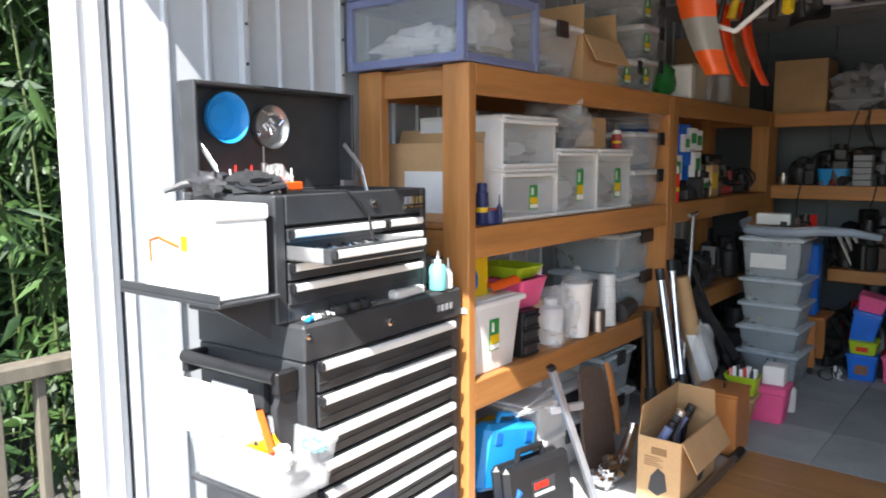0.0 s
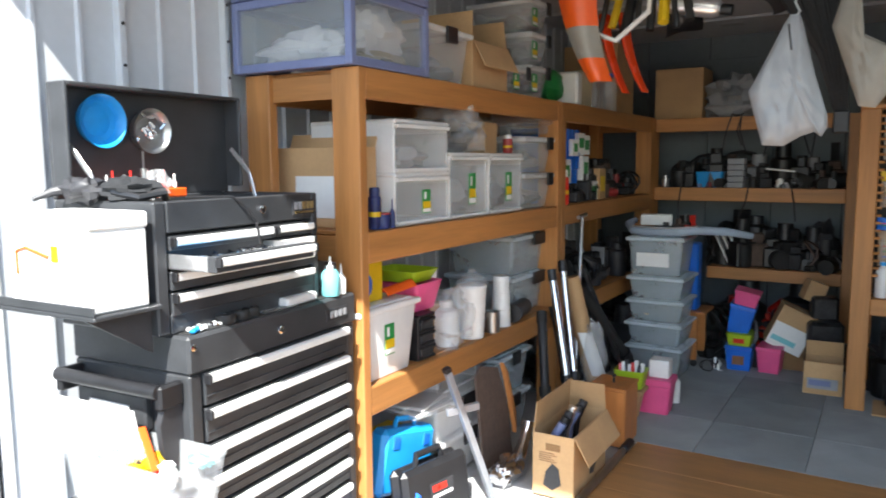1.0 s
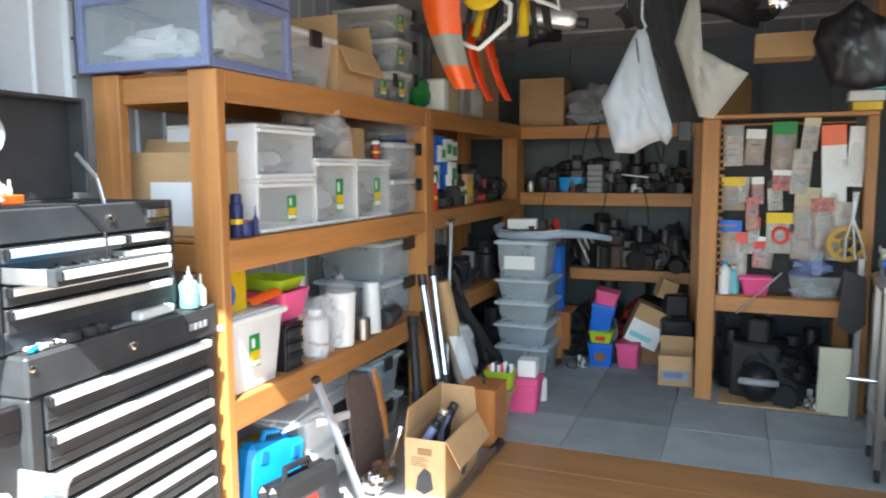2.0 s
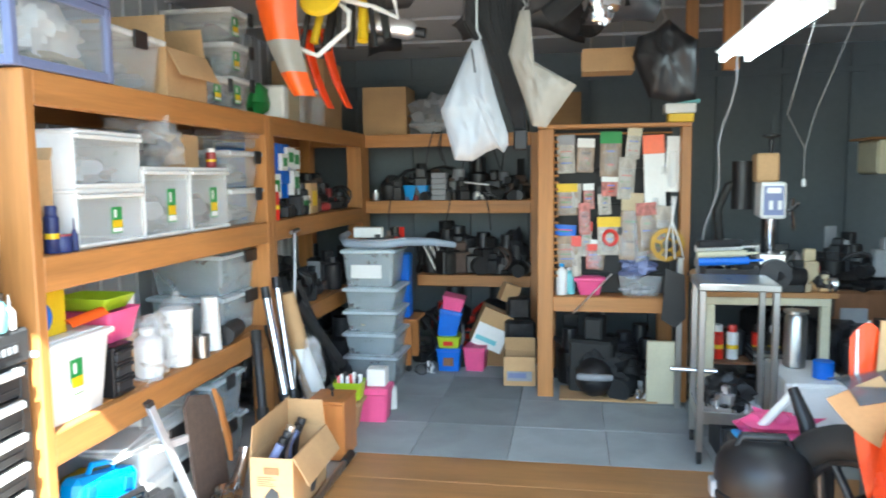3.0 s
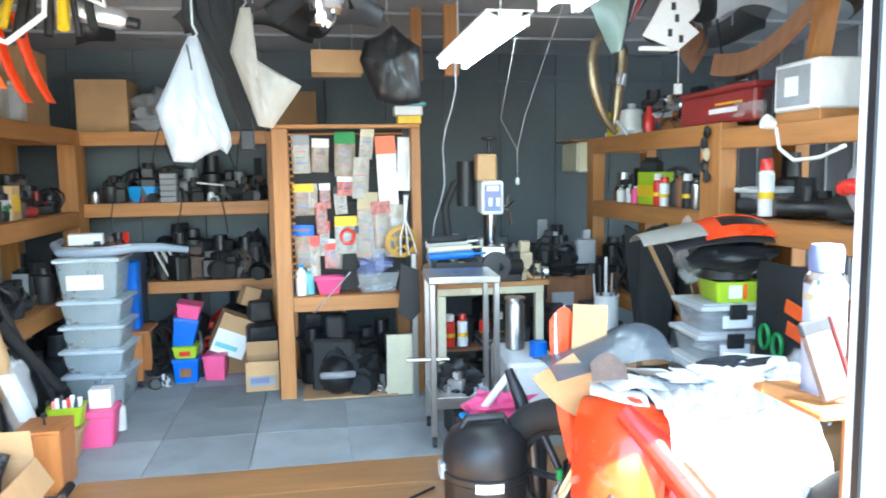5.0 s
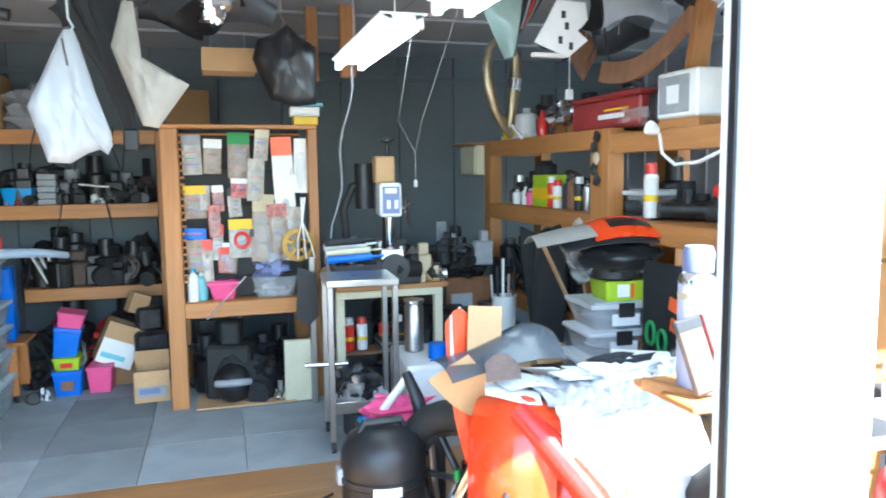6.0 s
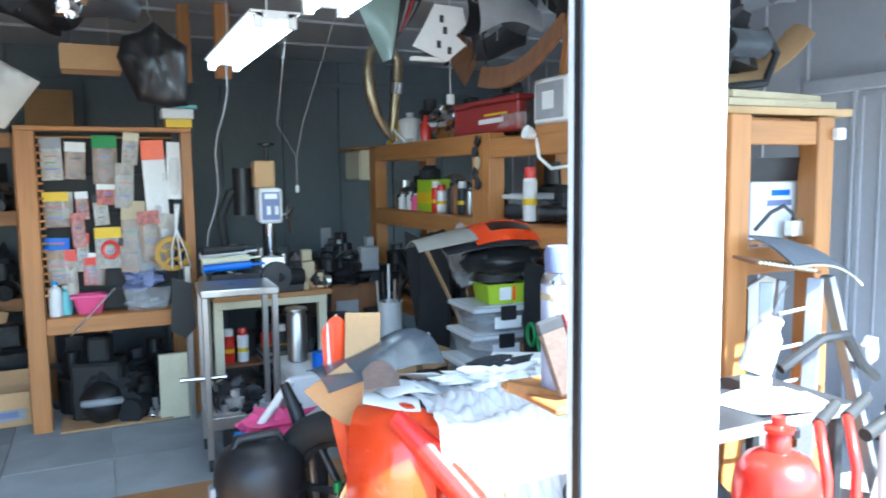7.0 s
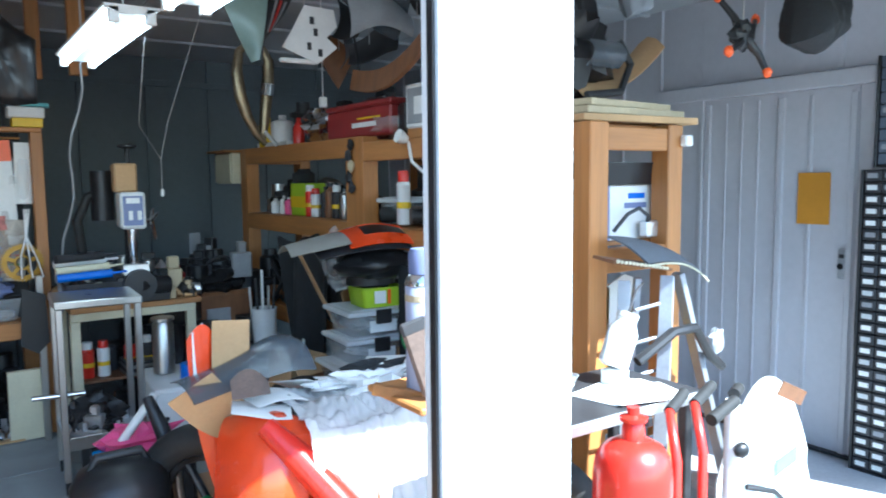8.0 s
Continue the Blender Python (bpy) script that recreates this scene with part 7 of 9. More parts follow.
solo("grey_board", Geo().box(0, 0.06, 0, 0.28, 0, 0.22, 0.006), GREY, "pale grey plastic lid leaning inside the shelf", "lid", at(2.31, 1.99, 1.192, 0, 0, -24))
bsk = thing("black_tray", "shallow black plastic tray on a carton", "tray", at(2.33, 1.96, 1.393))
part("tray", shell(0.3, 0.3, 0.08), BLACK, bsk)
wire = thing("cable", "grey cable looped over the shelf edge", "cable")
part("cable", Geo().tube([(2.37, 1.94, 1.23), (2.42, 1.92, 1.29), (2.48, 1.92, 1.31), (2.54, 1.93, 1.28), (2.56, 1.95, 1.22)], 0.007, 8), DKGREY, wire)
part("socket", Geo().box(2.54, 2.6, 1.93, 1.97, 1.2, 1.26, 0.005), ALU, wire)
part("plug", Geo().box(2.66, 2.7, 1.86, 1.889, 1.53, 1.57, 0.005), WHITE, wire)
cs = thing("cardboard_sheets", "flat folded cardboard sheets on the top shelf", "cardboard", at(2.21, 1.93, 1.612))
for k in range(3):
    part("sheet", Geo().box(0.0 + 0.02 * k, 0.56 - 0.02 * k, 0, 0.4, 0.027 * k, 0.027 * k + 0.025, 0.003, pose(0, 0, 0, 0, 0, -4 + 5 * k)), (CARD, TAN, TAN)[k], cs)
part("bent_sheet", Geo().sheet(lambda u, v: (0.05 + 0.42 * u, 0.05 + 0.25 * v, 0.09 + 0.2 * u * u + 0.05 * math.sin(5 * v)), 10, 6, 0.005), CARD, cs)
bb = thing("black_bags", "glossy black visor and bags piled up high", "bag", at(2.26, 2.02, 1.7))
part("bag", Geo().blob((0.06, 0.1, 0.17), (0.14, 0.14, 0.18), 7, 0.5, 24, 14), BLACK, bb)
part("loop", Geo().tube([(0.0, -0.05, 0.0), (0.16, -0.06, 0.02), (0.22, -0.05, 0.12), (0.17, -0.04, 0.2)], 0.014, 8), BLACK, bb)
part("visor", Geo().sheet(lambda u, v: (0.0 + 0.16 * u, -0.05 - 0.04 * math.sin(3 * v), 0.1 + 0.09 * v), 8, 8, 0.003), SMOKE, bb)
yellowb = thing("sign_panels", "yellow and white printed panels stood on the low shelf", "panel", at(2.3, 2.0, ZR3))
part("panel", Geo().box(0, 0.12, 0, 0.02, 0, 0.4, 0.002), YELLOW, yellowb)
part("panel", Geo().prism([(0.1, 0.2), (0.2, 0.26), (0.26, 0.42), (0.2, 0.44), (0.1, 0.4)], -0.01, 0.0, pose(0, 0, 0, 90)), PAPER, yellowb)

# ---- machine and oddments in the far right corner ----
en = thing("generator", "dark red engine block under a jumble of parts", "engine", at(1.72, 4.75, 0))
part("block", Geo().box(0, 0.36, 0, 0.4, 0.12, 0.72, 0.02), BROWN, en, "dark red metal casing")
part("plate", Geo().box(0.05, 0.2, -0.008, 0.0, 0.5, 0.62, 0.002), GREY, en)
part("cover", Geo().blob((0.18, 0.2, 0.76), (0.2, 0.2, 0.08), 6, 0.4, 20, 12), DARK_METAL, en)
for x in (0.04, 0.3):
    part("foot", Geo().box(x, x + 0.05, 0.0, 0.4, 0.0, 0.12, 0.004), DARK_METAL, en)
part("pipe", Geo().tube([(0.1, -0.02, 0.45), (0.15, -0.06, 0.3), (0.25, -0.05, 0.25), (0.3, -0.02, 0.4)], 0.015, 8), RUBBER, en)
clutter("engine_part", "dark part heaped on an engine", "engine part", 1.74, 2.04, 4.78, 5.1, 0.8, 18, 0.3, (BLACK, DARK_METAL, DKGREY, GREY), 46, (0.07, 0.14))
clutter("machine_part", "dark part heaped in the corner", "machine part", 1.65, 2.15, 4.95, 6.2, 0.0, 30, 0.8, (BLACK, DARK_METAL, DKGREY, CLOTH_D), 47, (0.18, 0.4))
tbn = thing("tall_bin", "tall white plastic bin with rods standing in it", "bin", at(2.02, 4.42, 0))
part("bin", Geo().lathe([(0.055, 0), (0.075, 0.64), (0.08, 0.65), (0.074, 0.65), (0.052, 0.02)], 20), WHITE, tbn)
for k in range(5):
    part("rod", Geo().rod((0.02 * (k - 2), 0.01 * k, 0.05), (0.04 * (k - 2), 0.02, 0.78 + 0.05 * (k % 3)), 0.009, 8), (STAINLESS, BLACK, WHITE)[k % 3], tbn)
coat = thing("coat", "black coat hung on the shelf post", "coat", at(2.1, 4.0, 0))
part("cloth", Geo().sheet(lambda u, v: (0.06 * math.sin(9 * u + 2 * v), 0.36 * (u - 0.5), 0.3 + 0.78 * v + 0.02 * math.sin(14 * u)), 18, 10, 0.02), CLOTH_D, coat, sharp=60)
part("collar", Geo().tube([(0.05, -0.1, 1.06), (0.09, 0.0, 1.1), (0.05, 0.1, 1.06)], 0.02, 8), CLOTH_D, coat)
lc = thing("cardboard_sheet", "folded cardboard strip leaning on boxes", "cardboard")
part("strip", Geo().bar((2.1, 3.55, 0.62), (1.9, 3.6, 1.06), 0.12, 0.006), CARD, lc)
part("strip", Geo().bar((2.16, 3.45, 0.45), (2.1, 3.5, 0.86), 0.14, 0.006), CARD, lc)
opn = carton(at(1.82, 3.55, 0.3, 12), 0.22, 0.2, 0.22, "open cardboard box with white papers", flaps=(("l", -40), ("f", 140)))
part("paper", Geo().bar((0.1, 0.1, 0.1), (0.14, 0.08, 0.3), 0.06, 0.004), PAPER, opn)
carton(at(1.8, 3.5, 0.0, 8), 0.28, 0.28, 0.295, "brown carton below an open box", CARD_D)

# stack of clear boxes in front of the right shelf
solo("plastic_box", Geo().box(0, 0.36, 0, 0.34, 0, 0.42, 0.02), DKGREY, "dark plastic crate under clear boxes", "crate", at(1.92, 3.12, 0.0, -4))
for k, (x, z, h) in enumerate(((1.9, 0.422, 0.13), (1.94, 0.554, 0.128), (1.95, 0.684, 0.13))):
    bq = tub(at(x, 3.15, z, -4), 0.33, 0.3, h, "small clear box with a black front clip", latch="f", fill=(GREY, PAPER, GREY)[k], seed=95 + k)
    part("label", Geo().box(0.1, 0.24, -0.002, 0.003, 0.02, 0.075, 0.0005), PAPER, bq)
lbx = thing("lime_box", "lime green box with an orange and white label", "box", at(2.03, 3.17, 0.815, -4))
part("box", shell(0.22, 0.2, 0.095), LIME, lbx)
part("label", Geo().box(0.06, 0.12, -0.002, 0.004, 0.02, 0.08, 0.0005), PAPER, lbx)
part("label_bar", Geo().box(0.13, 0.145, -0.002, 0.004, 0.015, 0.085, 0.0005), ORANGE, lbx)
dr = thing("brake_drum", "black round drum with coiled cable on top", "drum", at(2.12, 3.28, 0.912))
part("drum", Geo().lathe([(0.1, 0), (0.13, 0.01), (0.13, 0.05), (0.1, 0.06), (0.06, 0.1), (0.05, 0.14)], 28), BLACK, dr)
part("cable", Geo().tube([(0.09 * math.cos(a * 0.5), 0.09 * math.sin(a * 0.5), 0.075 + 0.004 * a) for a in range(20)], 0.012, 8), DKGREY, dr)
film_bag(at(2.0, 3.32, 0.93), (0.1, 0.12, 0.12), 41, "clear plastic bag of parts", CLEAR_FILM, DKGREY)
rp = thing("tail_fairing", "orange-red and grey tail fairing lying on top of boxes", "fairing", at(2.0, 3.2, 1.06, -6))
part("grey_shell", Geo().sheet(lambda u, v: (-0.22 + 0.62 * u, -0.18 + 0.34 * v, 0.0 + 0.13 * math.sin(3.0 * (0.12 + 0.8 * u)) * (1 - 0.6 * (2 * v - 1) ** 2)), 18, 10, 0.005), DKGREY, rp)
part("white_tip", Geo().sheet(lambda u, v: (-0.34 + 0.26 * u, -0.14 + 0.3 * (v - 0.5) * (0.35 + 0.65 * math.sin(0.5 + u)) + 0.1, 0.085 + 0.04 * u - 0.04 * (2 * v - 1) ** 2 - 0.01 * (1 - u) ** 2), 10, 8, 0.005), BAG_BEIGE, rp)
def tail(u, v):
    """The tail's arched top surface."""
    return (-0.22 + 0.62 * u, -0.18 + 0.34 * v, 0.13 * math.sin(3.0 * (0.12 + 0.8 * u)) * (1 - 0.6 * (2 * v - 1) ** 2))


def tail_patch(u0, u1, v0, v1, lift=0.008):
    return Geo().sheet(lambda u, v: tuple(Vector(tail(u0 + (u1 - u0) * u, v0 + (v1 - v0) * v)) + Vector((0, -lift, lift + 0.02 * math.sin(3.1 * (u0 + (u1 - u0) * u))))), 14, 8, 0.005)


for q in ((0.22, 0.36, 0.0, 0.72), (0.36, 0.86, 0.0, 0.16), (0.36, 0.88, 0.46, 0.72), (0.72, 0.88, 0.16, 0.46)):
    part("red_panel", tail_patch(*q), BIKE_RED, rp, "orange-red panel round an opening")
part("inner_liner", tail_patch(0.37, 0.71, 0.17, 0.45, 0.002), BLACK, rp)
part("seat_pad", Geo().blob((0.1, -0.02, -0.03), (0.2, 0.13, 0.07), 5, 0.3, 20, 12), BLACK, rp)
bn = thing("black_banner", "black bag printed with orange and green shapes", "bag", at(2.17, 3.08, 0.0, -90))
part("cloth", Geo().sheet(lambda u, v: (0.42 * u, 0.02 * math.sin(7 * u) * (1 - v), 0.42 + 0.6 * v), 14, 10, 0.012), CLOTH_D, bn)
for k in range(2):
    part("print_bar", Geo().box(0.05 + 0.03 * k, 0.2 + 0.03 * k, -0.022, -0.016, 0.86 - 0.085 * k, 0.92 - 0.085 * k, 0.003, Matrix.Translation((0, 0, 0)) @ pose(0, 0, 0, 0, 12)), ORANGE, bn)
for k in range(2):
    part("print_ring", Geo().tube([(0.1 + 0.09 * k + 0.032 * math.cos(a * 0.39), -0.022, 0.7 - 0.02 * k + 0.05 * math.sin(a * 0.39)) for a in range(16)], 0.009, 6, closed=True), GREEN, bn)
part("stand", Geo().rod((0.05, 0.03, 0), (0.05, 0.03, 0.5), 0.01, 6).rod((0.37, 0.03, 0), (0.37, 0.03, 0.5), 0.01, 6), DARK_METAL, bn)
film_bag(at(2.12, 2.62, 0.45), (0.09, 0.12, 0.14), 43, "clear plastic bag hung by the boxes", CLEAR_FILM, GREY)
carton(at(1.95, 2.48, 0.0, 6), 0.3, 0.3, 0.44, "tall brown carton beside the motorcycle", CARD_D)

# ---- vacuum cleaner ----
vc = thing("vacuum_cleaner", "black drum vacuum cleaner with a white label", "vacuum cleaner", at(0.862, 2.74, 0))
part("drum", Geo().lathe([(0.13, 0.03), (0.15, 0.05), (0.155, 0.3), (0.165, 0.31), (0.165, 0.33), (0.15, 0.34)], 32), BLACK, vc)
part("motor_head", Geo().lathe([(0.158, 0.335), (0.16, 0.35), (0.155, 0.42), (0.13, 0.465), (0.08, 0.49), (0.02, 0.495)], 32), BLACK, vc)
part("handle", Geo().tube([(-0.09, 0, 0.47), (-0.07, 0, 0.515), (0.07, 0, 0.515), (0.09, 0, 0.47)], 0.016, 10), BLACK, vc)
part("label", Geo().sheet(lambda u, v: (0.167 * math.cos(-2.0 + 0.62 * u), 0.167 * math.sin(-2.0 + 0.62 * u), 0.27 + 0.035 * v + 0.02), 10, 2, 0.001), PAPER, vc, "white printed label")
part("latch", Geo().box(-0.175, -0.15, -0.03, 0.03, 0.3, 0.36, 0.005), GREY, vc)
part("hose_port", Geo().rod((-0.1, -0.1, 0.2), (-0.16, -0.17, 0.2), 0.03, 14), GREY, vc)
for k in range(4):
    part("castor", Geo().blob((0.11 * math.cos(1.57 * k + 0.8), 0.11 * math.sin(1.57 * k + 0.8), 0.018), (0.022, 0.022, 0.018), k, 0.02, 10, 8), DKGREY, vc)
part("hose", Geo().tube([(-0.16, -0.17, 0.2), (-0.25, -0.25, 0.16), (-0.2, -0.33, 0.06), (0.0, -0.36, 0.04), (0.2, -0.3, 0.05)], 0.022, 12), DKGREY, vc)
nz = thing("vacuum_nozzle", "black crevice nozzle on a bent pale hose", "vacuum hose")
part("nozzle", Geo().tube([(1.0, 2.92, 0.64), (1.03, 2.86, 0.54), (1.07, 2.84, 0.38)], [0.018, 0.028, 0.03], 12), BLACK, nz)
part("hose", Geo().tube([(0.9, 3.1, 0.3), (0.93, 3.05, 0.45), (1.02, 3.02, 0.58), (1.05, 3.02, 0.62)], 0.017, 10), WHITE, nz)
part("foot", Geo().rod((1.07, 2.84, 0.38), (1.1, 2.84, 0.0), 0.02, 10), STAINLESS, nz)
solo("red_rag", Geo().blob((0, 0, 0.05), (0.13, 0.09, 0.05), 4, 0.7, 22, 10), PINK, "crumpled red rag on a box", "rag", at(1.0, 3.12, 0.38))
solo("plastic_box", Geo().box(0, 0.36, 0, 0.2, 0, 0.38, 0.02), DKGREY, "dark box behind the vacuum cleaner", "box", at(0.84, 3.03, 0.0))
solo("blue_tray", Geo().box(0, 0.18, 0, 0.1, 0, 0.02, 0.006), BLUE_L, "bright blue plastic lid", "lid", at(0.85, 3.05, 0.382, 6))
bottle(at(1.1, 2.58, 0.0), 0.03, 0.36, CLEAR, "clear plastic drink bottle with a green cap", GREEN)
fl = thing("floor_cable", "black cable trailing over the board", "cable")
part("cable", Geo().tube([(0.72, 2.66, 0.03), (0.6, 2.8, 0.01), (0.52, 2.95, 0.009), (0.62, 3.2, 0.009), (0.75, 3.3, 0.009)], 0.006, 6), BLACK, fl)

# ---- motorcycle under papers and a cover ----
mo = thing("motorcycle", "orange-red racing motorcycle, partly stripped, under papers and a white cover", "motorcycle", at(0, 0, 0))


def wheel(cx, cy, cz, R, m):
    t = part("wheel", Geo().tube([Vector((R * 0.82 * math.cos(a * 0.1745), 0, R * 0.82 * math.sin(a * 0.1745))) for a in range(36)], R * 0.19, 12, Matrix.Translation((cx, cy, cz)) @ m, closed=True), RUBBER, mo, "black slick tyre")
    part("rim", Geo().tube([Vector((R * 0.62 * math.cos(a * 0.2618), 0, R * 0.62 * math.sin(a * 0.2618))) for a in range(24)], R * 0.06, 8, Matrix.Translation((cx, cy, cz)) @ m, closed=True), DARK_METAL, t)
    for k in range(6):
        a = 1.047 * k
        part("spoke", Geo().rod((0, 0, 0), (R * 0.6 * math.cos(a), 0, R * 0.6 * math.sin(a)), 0.014, 8, Matrix.Translation((cx, cy, cz)) @ m), DARK_METAL, t)


HEAD = pose(0, 0, 0, 0, 0, -48)
wheel(1.13, 2.62, 0.3, 0.3, HEAD)
wheel(1.85, 1.85, 0.3, 0.3, HEAD)
tk = part("fuel_tank", Geo().sheet(lambda u, v: (1.12 + 0.2 * u - 0.12 * math.cos(3.14 * v) * (0.6 + 0.4 * math.sin(3.14 * u)), 2.4 - 0.24 * u - 0.14 * math.cos(3.14 * v) * (0.6 + 0.4 * math.sin(3.14 * u)), 0.34 + 0.37 * math.sin(3.14 * v) ** 0.6 * (0.88 + 0.12 * math.sin(2.6 * u + 0.4))), 18, 22, 0.006), BIKE_RED, mo, "glossy orange-red tank")
part("side_fairing", Geo().sheet(lambda u, v: (1.05 + 0.36 * u + 0.03 * v, 2.26 - 0.3 * u + 0.05 * v - 0.05 * math.sin(3 * v), 0.1 + 0.42 * v), 14, 10, 0.006), BIKE_RED, mo)
part("crease_panel", Geo().tube([(1.17, 2.19, 0.7), (1.24, 2.1, 0.61), (1.33, 2.0, 0.48), (1.42, 1.92, 0.3)], [0.03, 0.045, 0.05, 0.05], 10), RED, mo, "darker red fairing edge")
fg = part("front_guard", Geo().sheet(lambda u, v: (1.035 + 0.09 * v + 0.1 * u * u, 2.5 - 0.02 * math.sin(3 * v), 0.97 - 0.6 * u - 0.05 * (2 * v - 1) ** 2), 16, 8, 0.006), BIKE_RED, mo, "upright orange front mudguard")
part("stripe", Geo().sheet(lambda u, v: (1.05 + 0.035 * v, 2.488, 0.945 - 0.16 * u + 0.03 * v), 6, 3, 0.003), WHITE, fg)
part("stripe", Geo().sheet(lambda u, v: (1.165 + 0.03 * v + 0.05 * u, 2.45 - 0.05 * u, 0.6 - 0.24 * u), 6, 3, 0.004), WHITE, fg)
part("frame_spar", Geo().tube([(1.15, 2.45, 0.62), (1.35, 2.25, 0.4), (1.6, 2.05, 0.35), (1.8, 1.9, 0.32)], 0.03, 10), DARK_METAL, mo)
part("handlebar", Geo().rod((0.94, 2.06, 0.42), (1.06, 2.04, 0.43), 0.02, 12).rod((1.06, 2.04, 0.43), (1.2, 2.3, 0.5), 0.011, 10), RUBBER, mo, "black rubber grip")
part("lever", Geo().tube([(1.06, 2.02, 0.44), (1.0, 1.99, 0.43), (0.93, 2.0, 0.4)], 0.007, 6), CHROME, mo)
for k in range(2):
    part("fork_leg", Geo().rod((1.08 + 0.1 * k, 2.5 + 0.09 * k, 0.3), (1.2 + 0.08 * k, 2.36 + 0.06 * k, 0.68), 0.024, 12), CHROME, mo)
part("engine", Geo().box(1.25, 1.55, 2.0, 2.3, 0.1, 0.4, 0.03), DARK_METAL, mo)
part("seat", Geo().blob((1.6, 2.24, 0.5), (0.13, 0.08, 0.05), 3, 0.12, 24, 12), BLACK, mo)
part("tail_cowl", Geo().blob((1.42, 2.2, 0.53), (0.2, 0.15, 0.13), 9, 0.12, 28, 16), BIKE_RED, mo, "orange-red cowl under the film")
cv = thing("dust_cover", "white plastic dust cover draped over the motorcycle seat", "cover")
def drape(u, v):
    """A crumpled film that lies on the seat and falls over its side."""
    x = 1.27 + 0.5 * u + 0.02 * math.sin(9 * v) + 0.06 * max(0, v - 0.45)
    y = 2.42 - 0.75 * min(v, 0.48) - 0.36 * max(0, v - 0.48) + 0.05 * u
    z = 0.72 - 0.06 * v - 1.12 * max(0, v - 0.48)
    k = noise.noise((u * 5, v * 6, 1.0)) * 0.03 + abs(noise.noise((u * 13, v * 9, 4.0))) * 0.03 + noise.noise((u * 28, v * 25, 7.0)) * 0.008
    return x, y - k * (0.3 + max(0, v - 0.4)), z + k


part("cover", Geo().sheet(drape, 64, 64, 0.002), COVER, cv, sharp=70)
part("cloth", Geo().blob((1.6, 2.34, 0.73), (0.17, 0.07, 0.04), 12, 0.9, 40, 20), CLOTH_W, cv, "bunched white cloth")
part("fold", Geo().tube([(1.42 + 0.045 * k, 2.36 - 0.016 * k + 0.02 * math.sin(2.1 * k), 0.735 + 0.012 * math.sin(3 * k)) for k in range(10)], [0.02 + 0.01 * math.sin(2.7 * k) for k in range(10)], 8), COVER, cv)
part("grey_rag", Geo().blob((1.62, 2.38, 0.76), (0.11, 0.05, 0.03), 6, 0.8, 20, 10), CLOTH_D, cv)
part("knot", Geo().blob((1.76, 2.25, 0.74), (0.06, 0.05, 0.05), 8, 0.9, 18, 10), COVER, cv)
ws = thing("windscreen", "smoked grey plastic windscreen lying on cardboard", "windscreen", at(0.993, 2.45, 0.783))
part("screen", Geo().sheet(lambda u, v: (0.391 * u, 0.1 - 0.26 * v + 0.04 * math.sin(3.1 * u), (0.04 + 0.13 * u ** 1.5 * math.cos(1.2 * max(0, u - 0.72) * 3)) * math.sin(3.14 * (0.12 + 0.8 * v)) ** 0.8 + 0.02 * u - 0.025), 26, 20, 0.004), SMOKE, ws)
part("tape_patch", Geo().sheet(lambda u, v: (0.11 + 0.12 * u, -0.172 + 0.02 * v, -0.015 + 0.085 * v * math.sin(0.7 + 2.0 * u)), 8, 6, 0.002), UMBER, ws, "dull brown masking patch")
cd1 = thing("cardboard_sheet", "square of tan cardboard wedged upright", "cardboard")
part("sheet", Geo().box(-0.055, 0.065, -0.003, 0.003, 0, 0.16, 0.001, Matrix.Translation((1.155, 2.46, 0.815)) @ pose(0, 0, 0, -8, 4, -6)), CARD, cd1)
cd2 = thing("cardboard_sheet", "bent tan cardboard sheet under the windscreen", "cardboard")
part("sheet", Geo().sheet(lambda u, v: (0.95 + 0.17 * u + 0.12 * v, 2.42 - 0.06 * v + 0.02 * u, 0.75 - 0.15 * u + 0.09 * v - 0.02 * math.sin(3 * u)), 8, 8, 0.004), CARD, cd2)
for k, (x, y, z, rz, rx, ry) in enumerate(((1.26, 2.36, 0.728, 10, 4, 6), (1.36, 2.42, 0.742, 36, -8, 14), (1.2, 2.3, 0.72, -20, 2, 2))):
    solo("paper_sheet", Geo().sheet(lambda u, v: (-0.09 + 0.18 * u, -0.07 + 0.14 * v, 0.014 * math.sin(3 * u + k)), 8, 6, 0.0015), PAPER, "loose white paper on the motorcycle", "paper", at(x, y, z, rz, rx, ry), group="loose papers")
solo("carton_tray", Geo().box(0, 0.22, 0, 0.1, 0, 0.04, 0.006), PAPER, "flat white tray behind the cover", "tray", at(1.7, 2.55, 0.7, -30))
solo("yellow_crate", Geo().box(0, 0.2, 0, 0.25, 0, 0.3, 0.02), YELLOW, "yellow plastic crate on the floor", "crate", at(1.72, 1.5, 0.0, 20))
for k in range(3):
    solo("metal_profile", Geo().box(0, 0.36, 0, 0.05, 0, 0.03, 0.004), (RED, GREY, DKGREY)[k], "flat metal profile stacked on a crate", "profile", at(1.62, 1.62 + 0.055 * k, 0.305, 24 + 5 * k))

# ---- trestle by the post ----
te = thing("trestle", "small orange wooden trestle behind the post", "trestle")
part("top", Geo().box(1.06, 1.34, 1.17, 1.36, 1.022, 1.035, 0.003), WOOD[0], te)
part("rail", Geo().bar((1.04, 1.3, 1.045), (1.2, 1.15, 1.01), 0.016, 0.022), WOOD[0], te)
for x, y in ((1.25, 1.19), (1.25, 1.33), (1.32, 1.19), (1.32, 1.33)):
    part("leg", Geo().box(x - 0.015, x + 0.015, y - 0.015, y + 0.015, -0.012, 1.015, 0.003), WOOD[2], te)
big = thing("spray_can", "large white spray can with a violet-blue cap", "spray can", at(1.128, 1.262, 1.035))
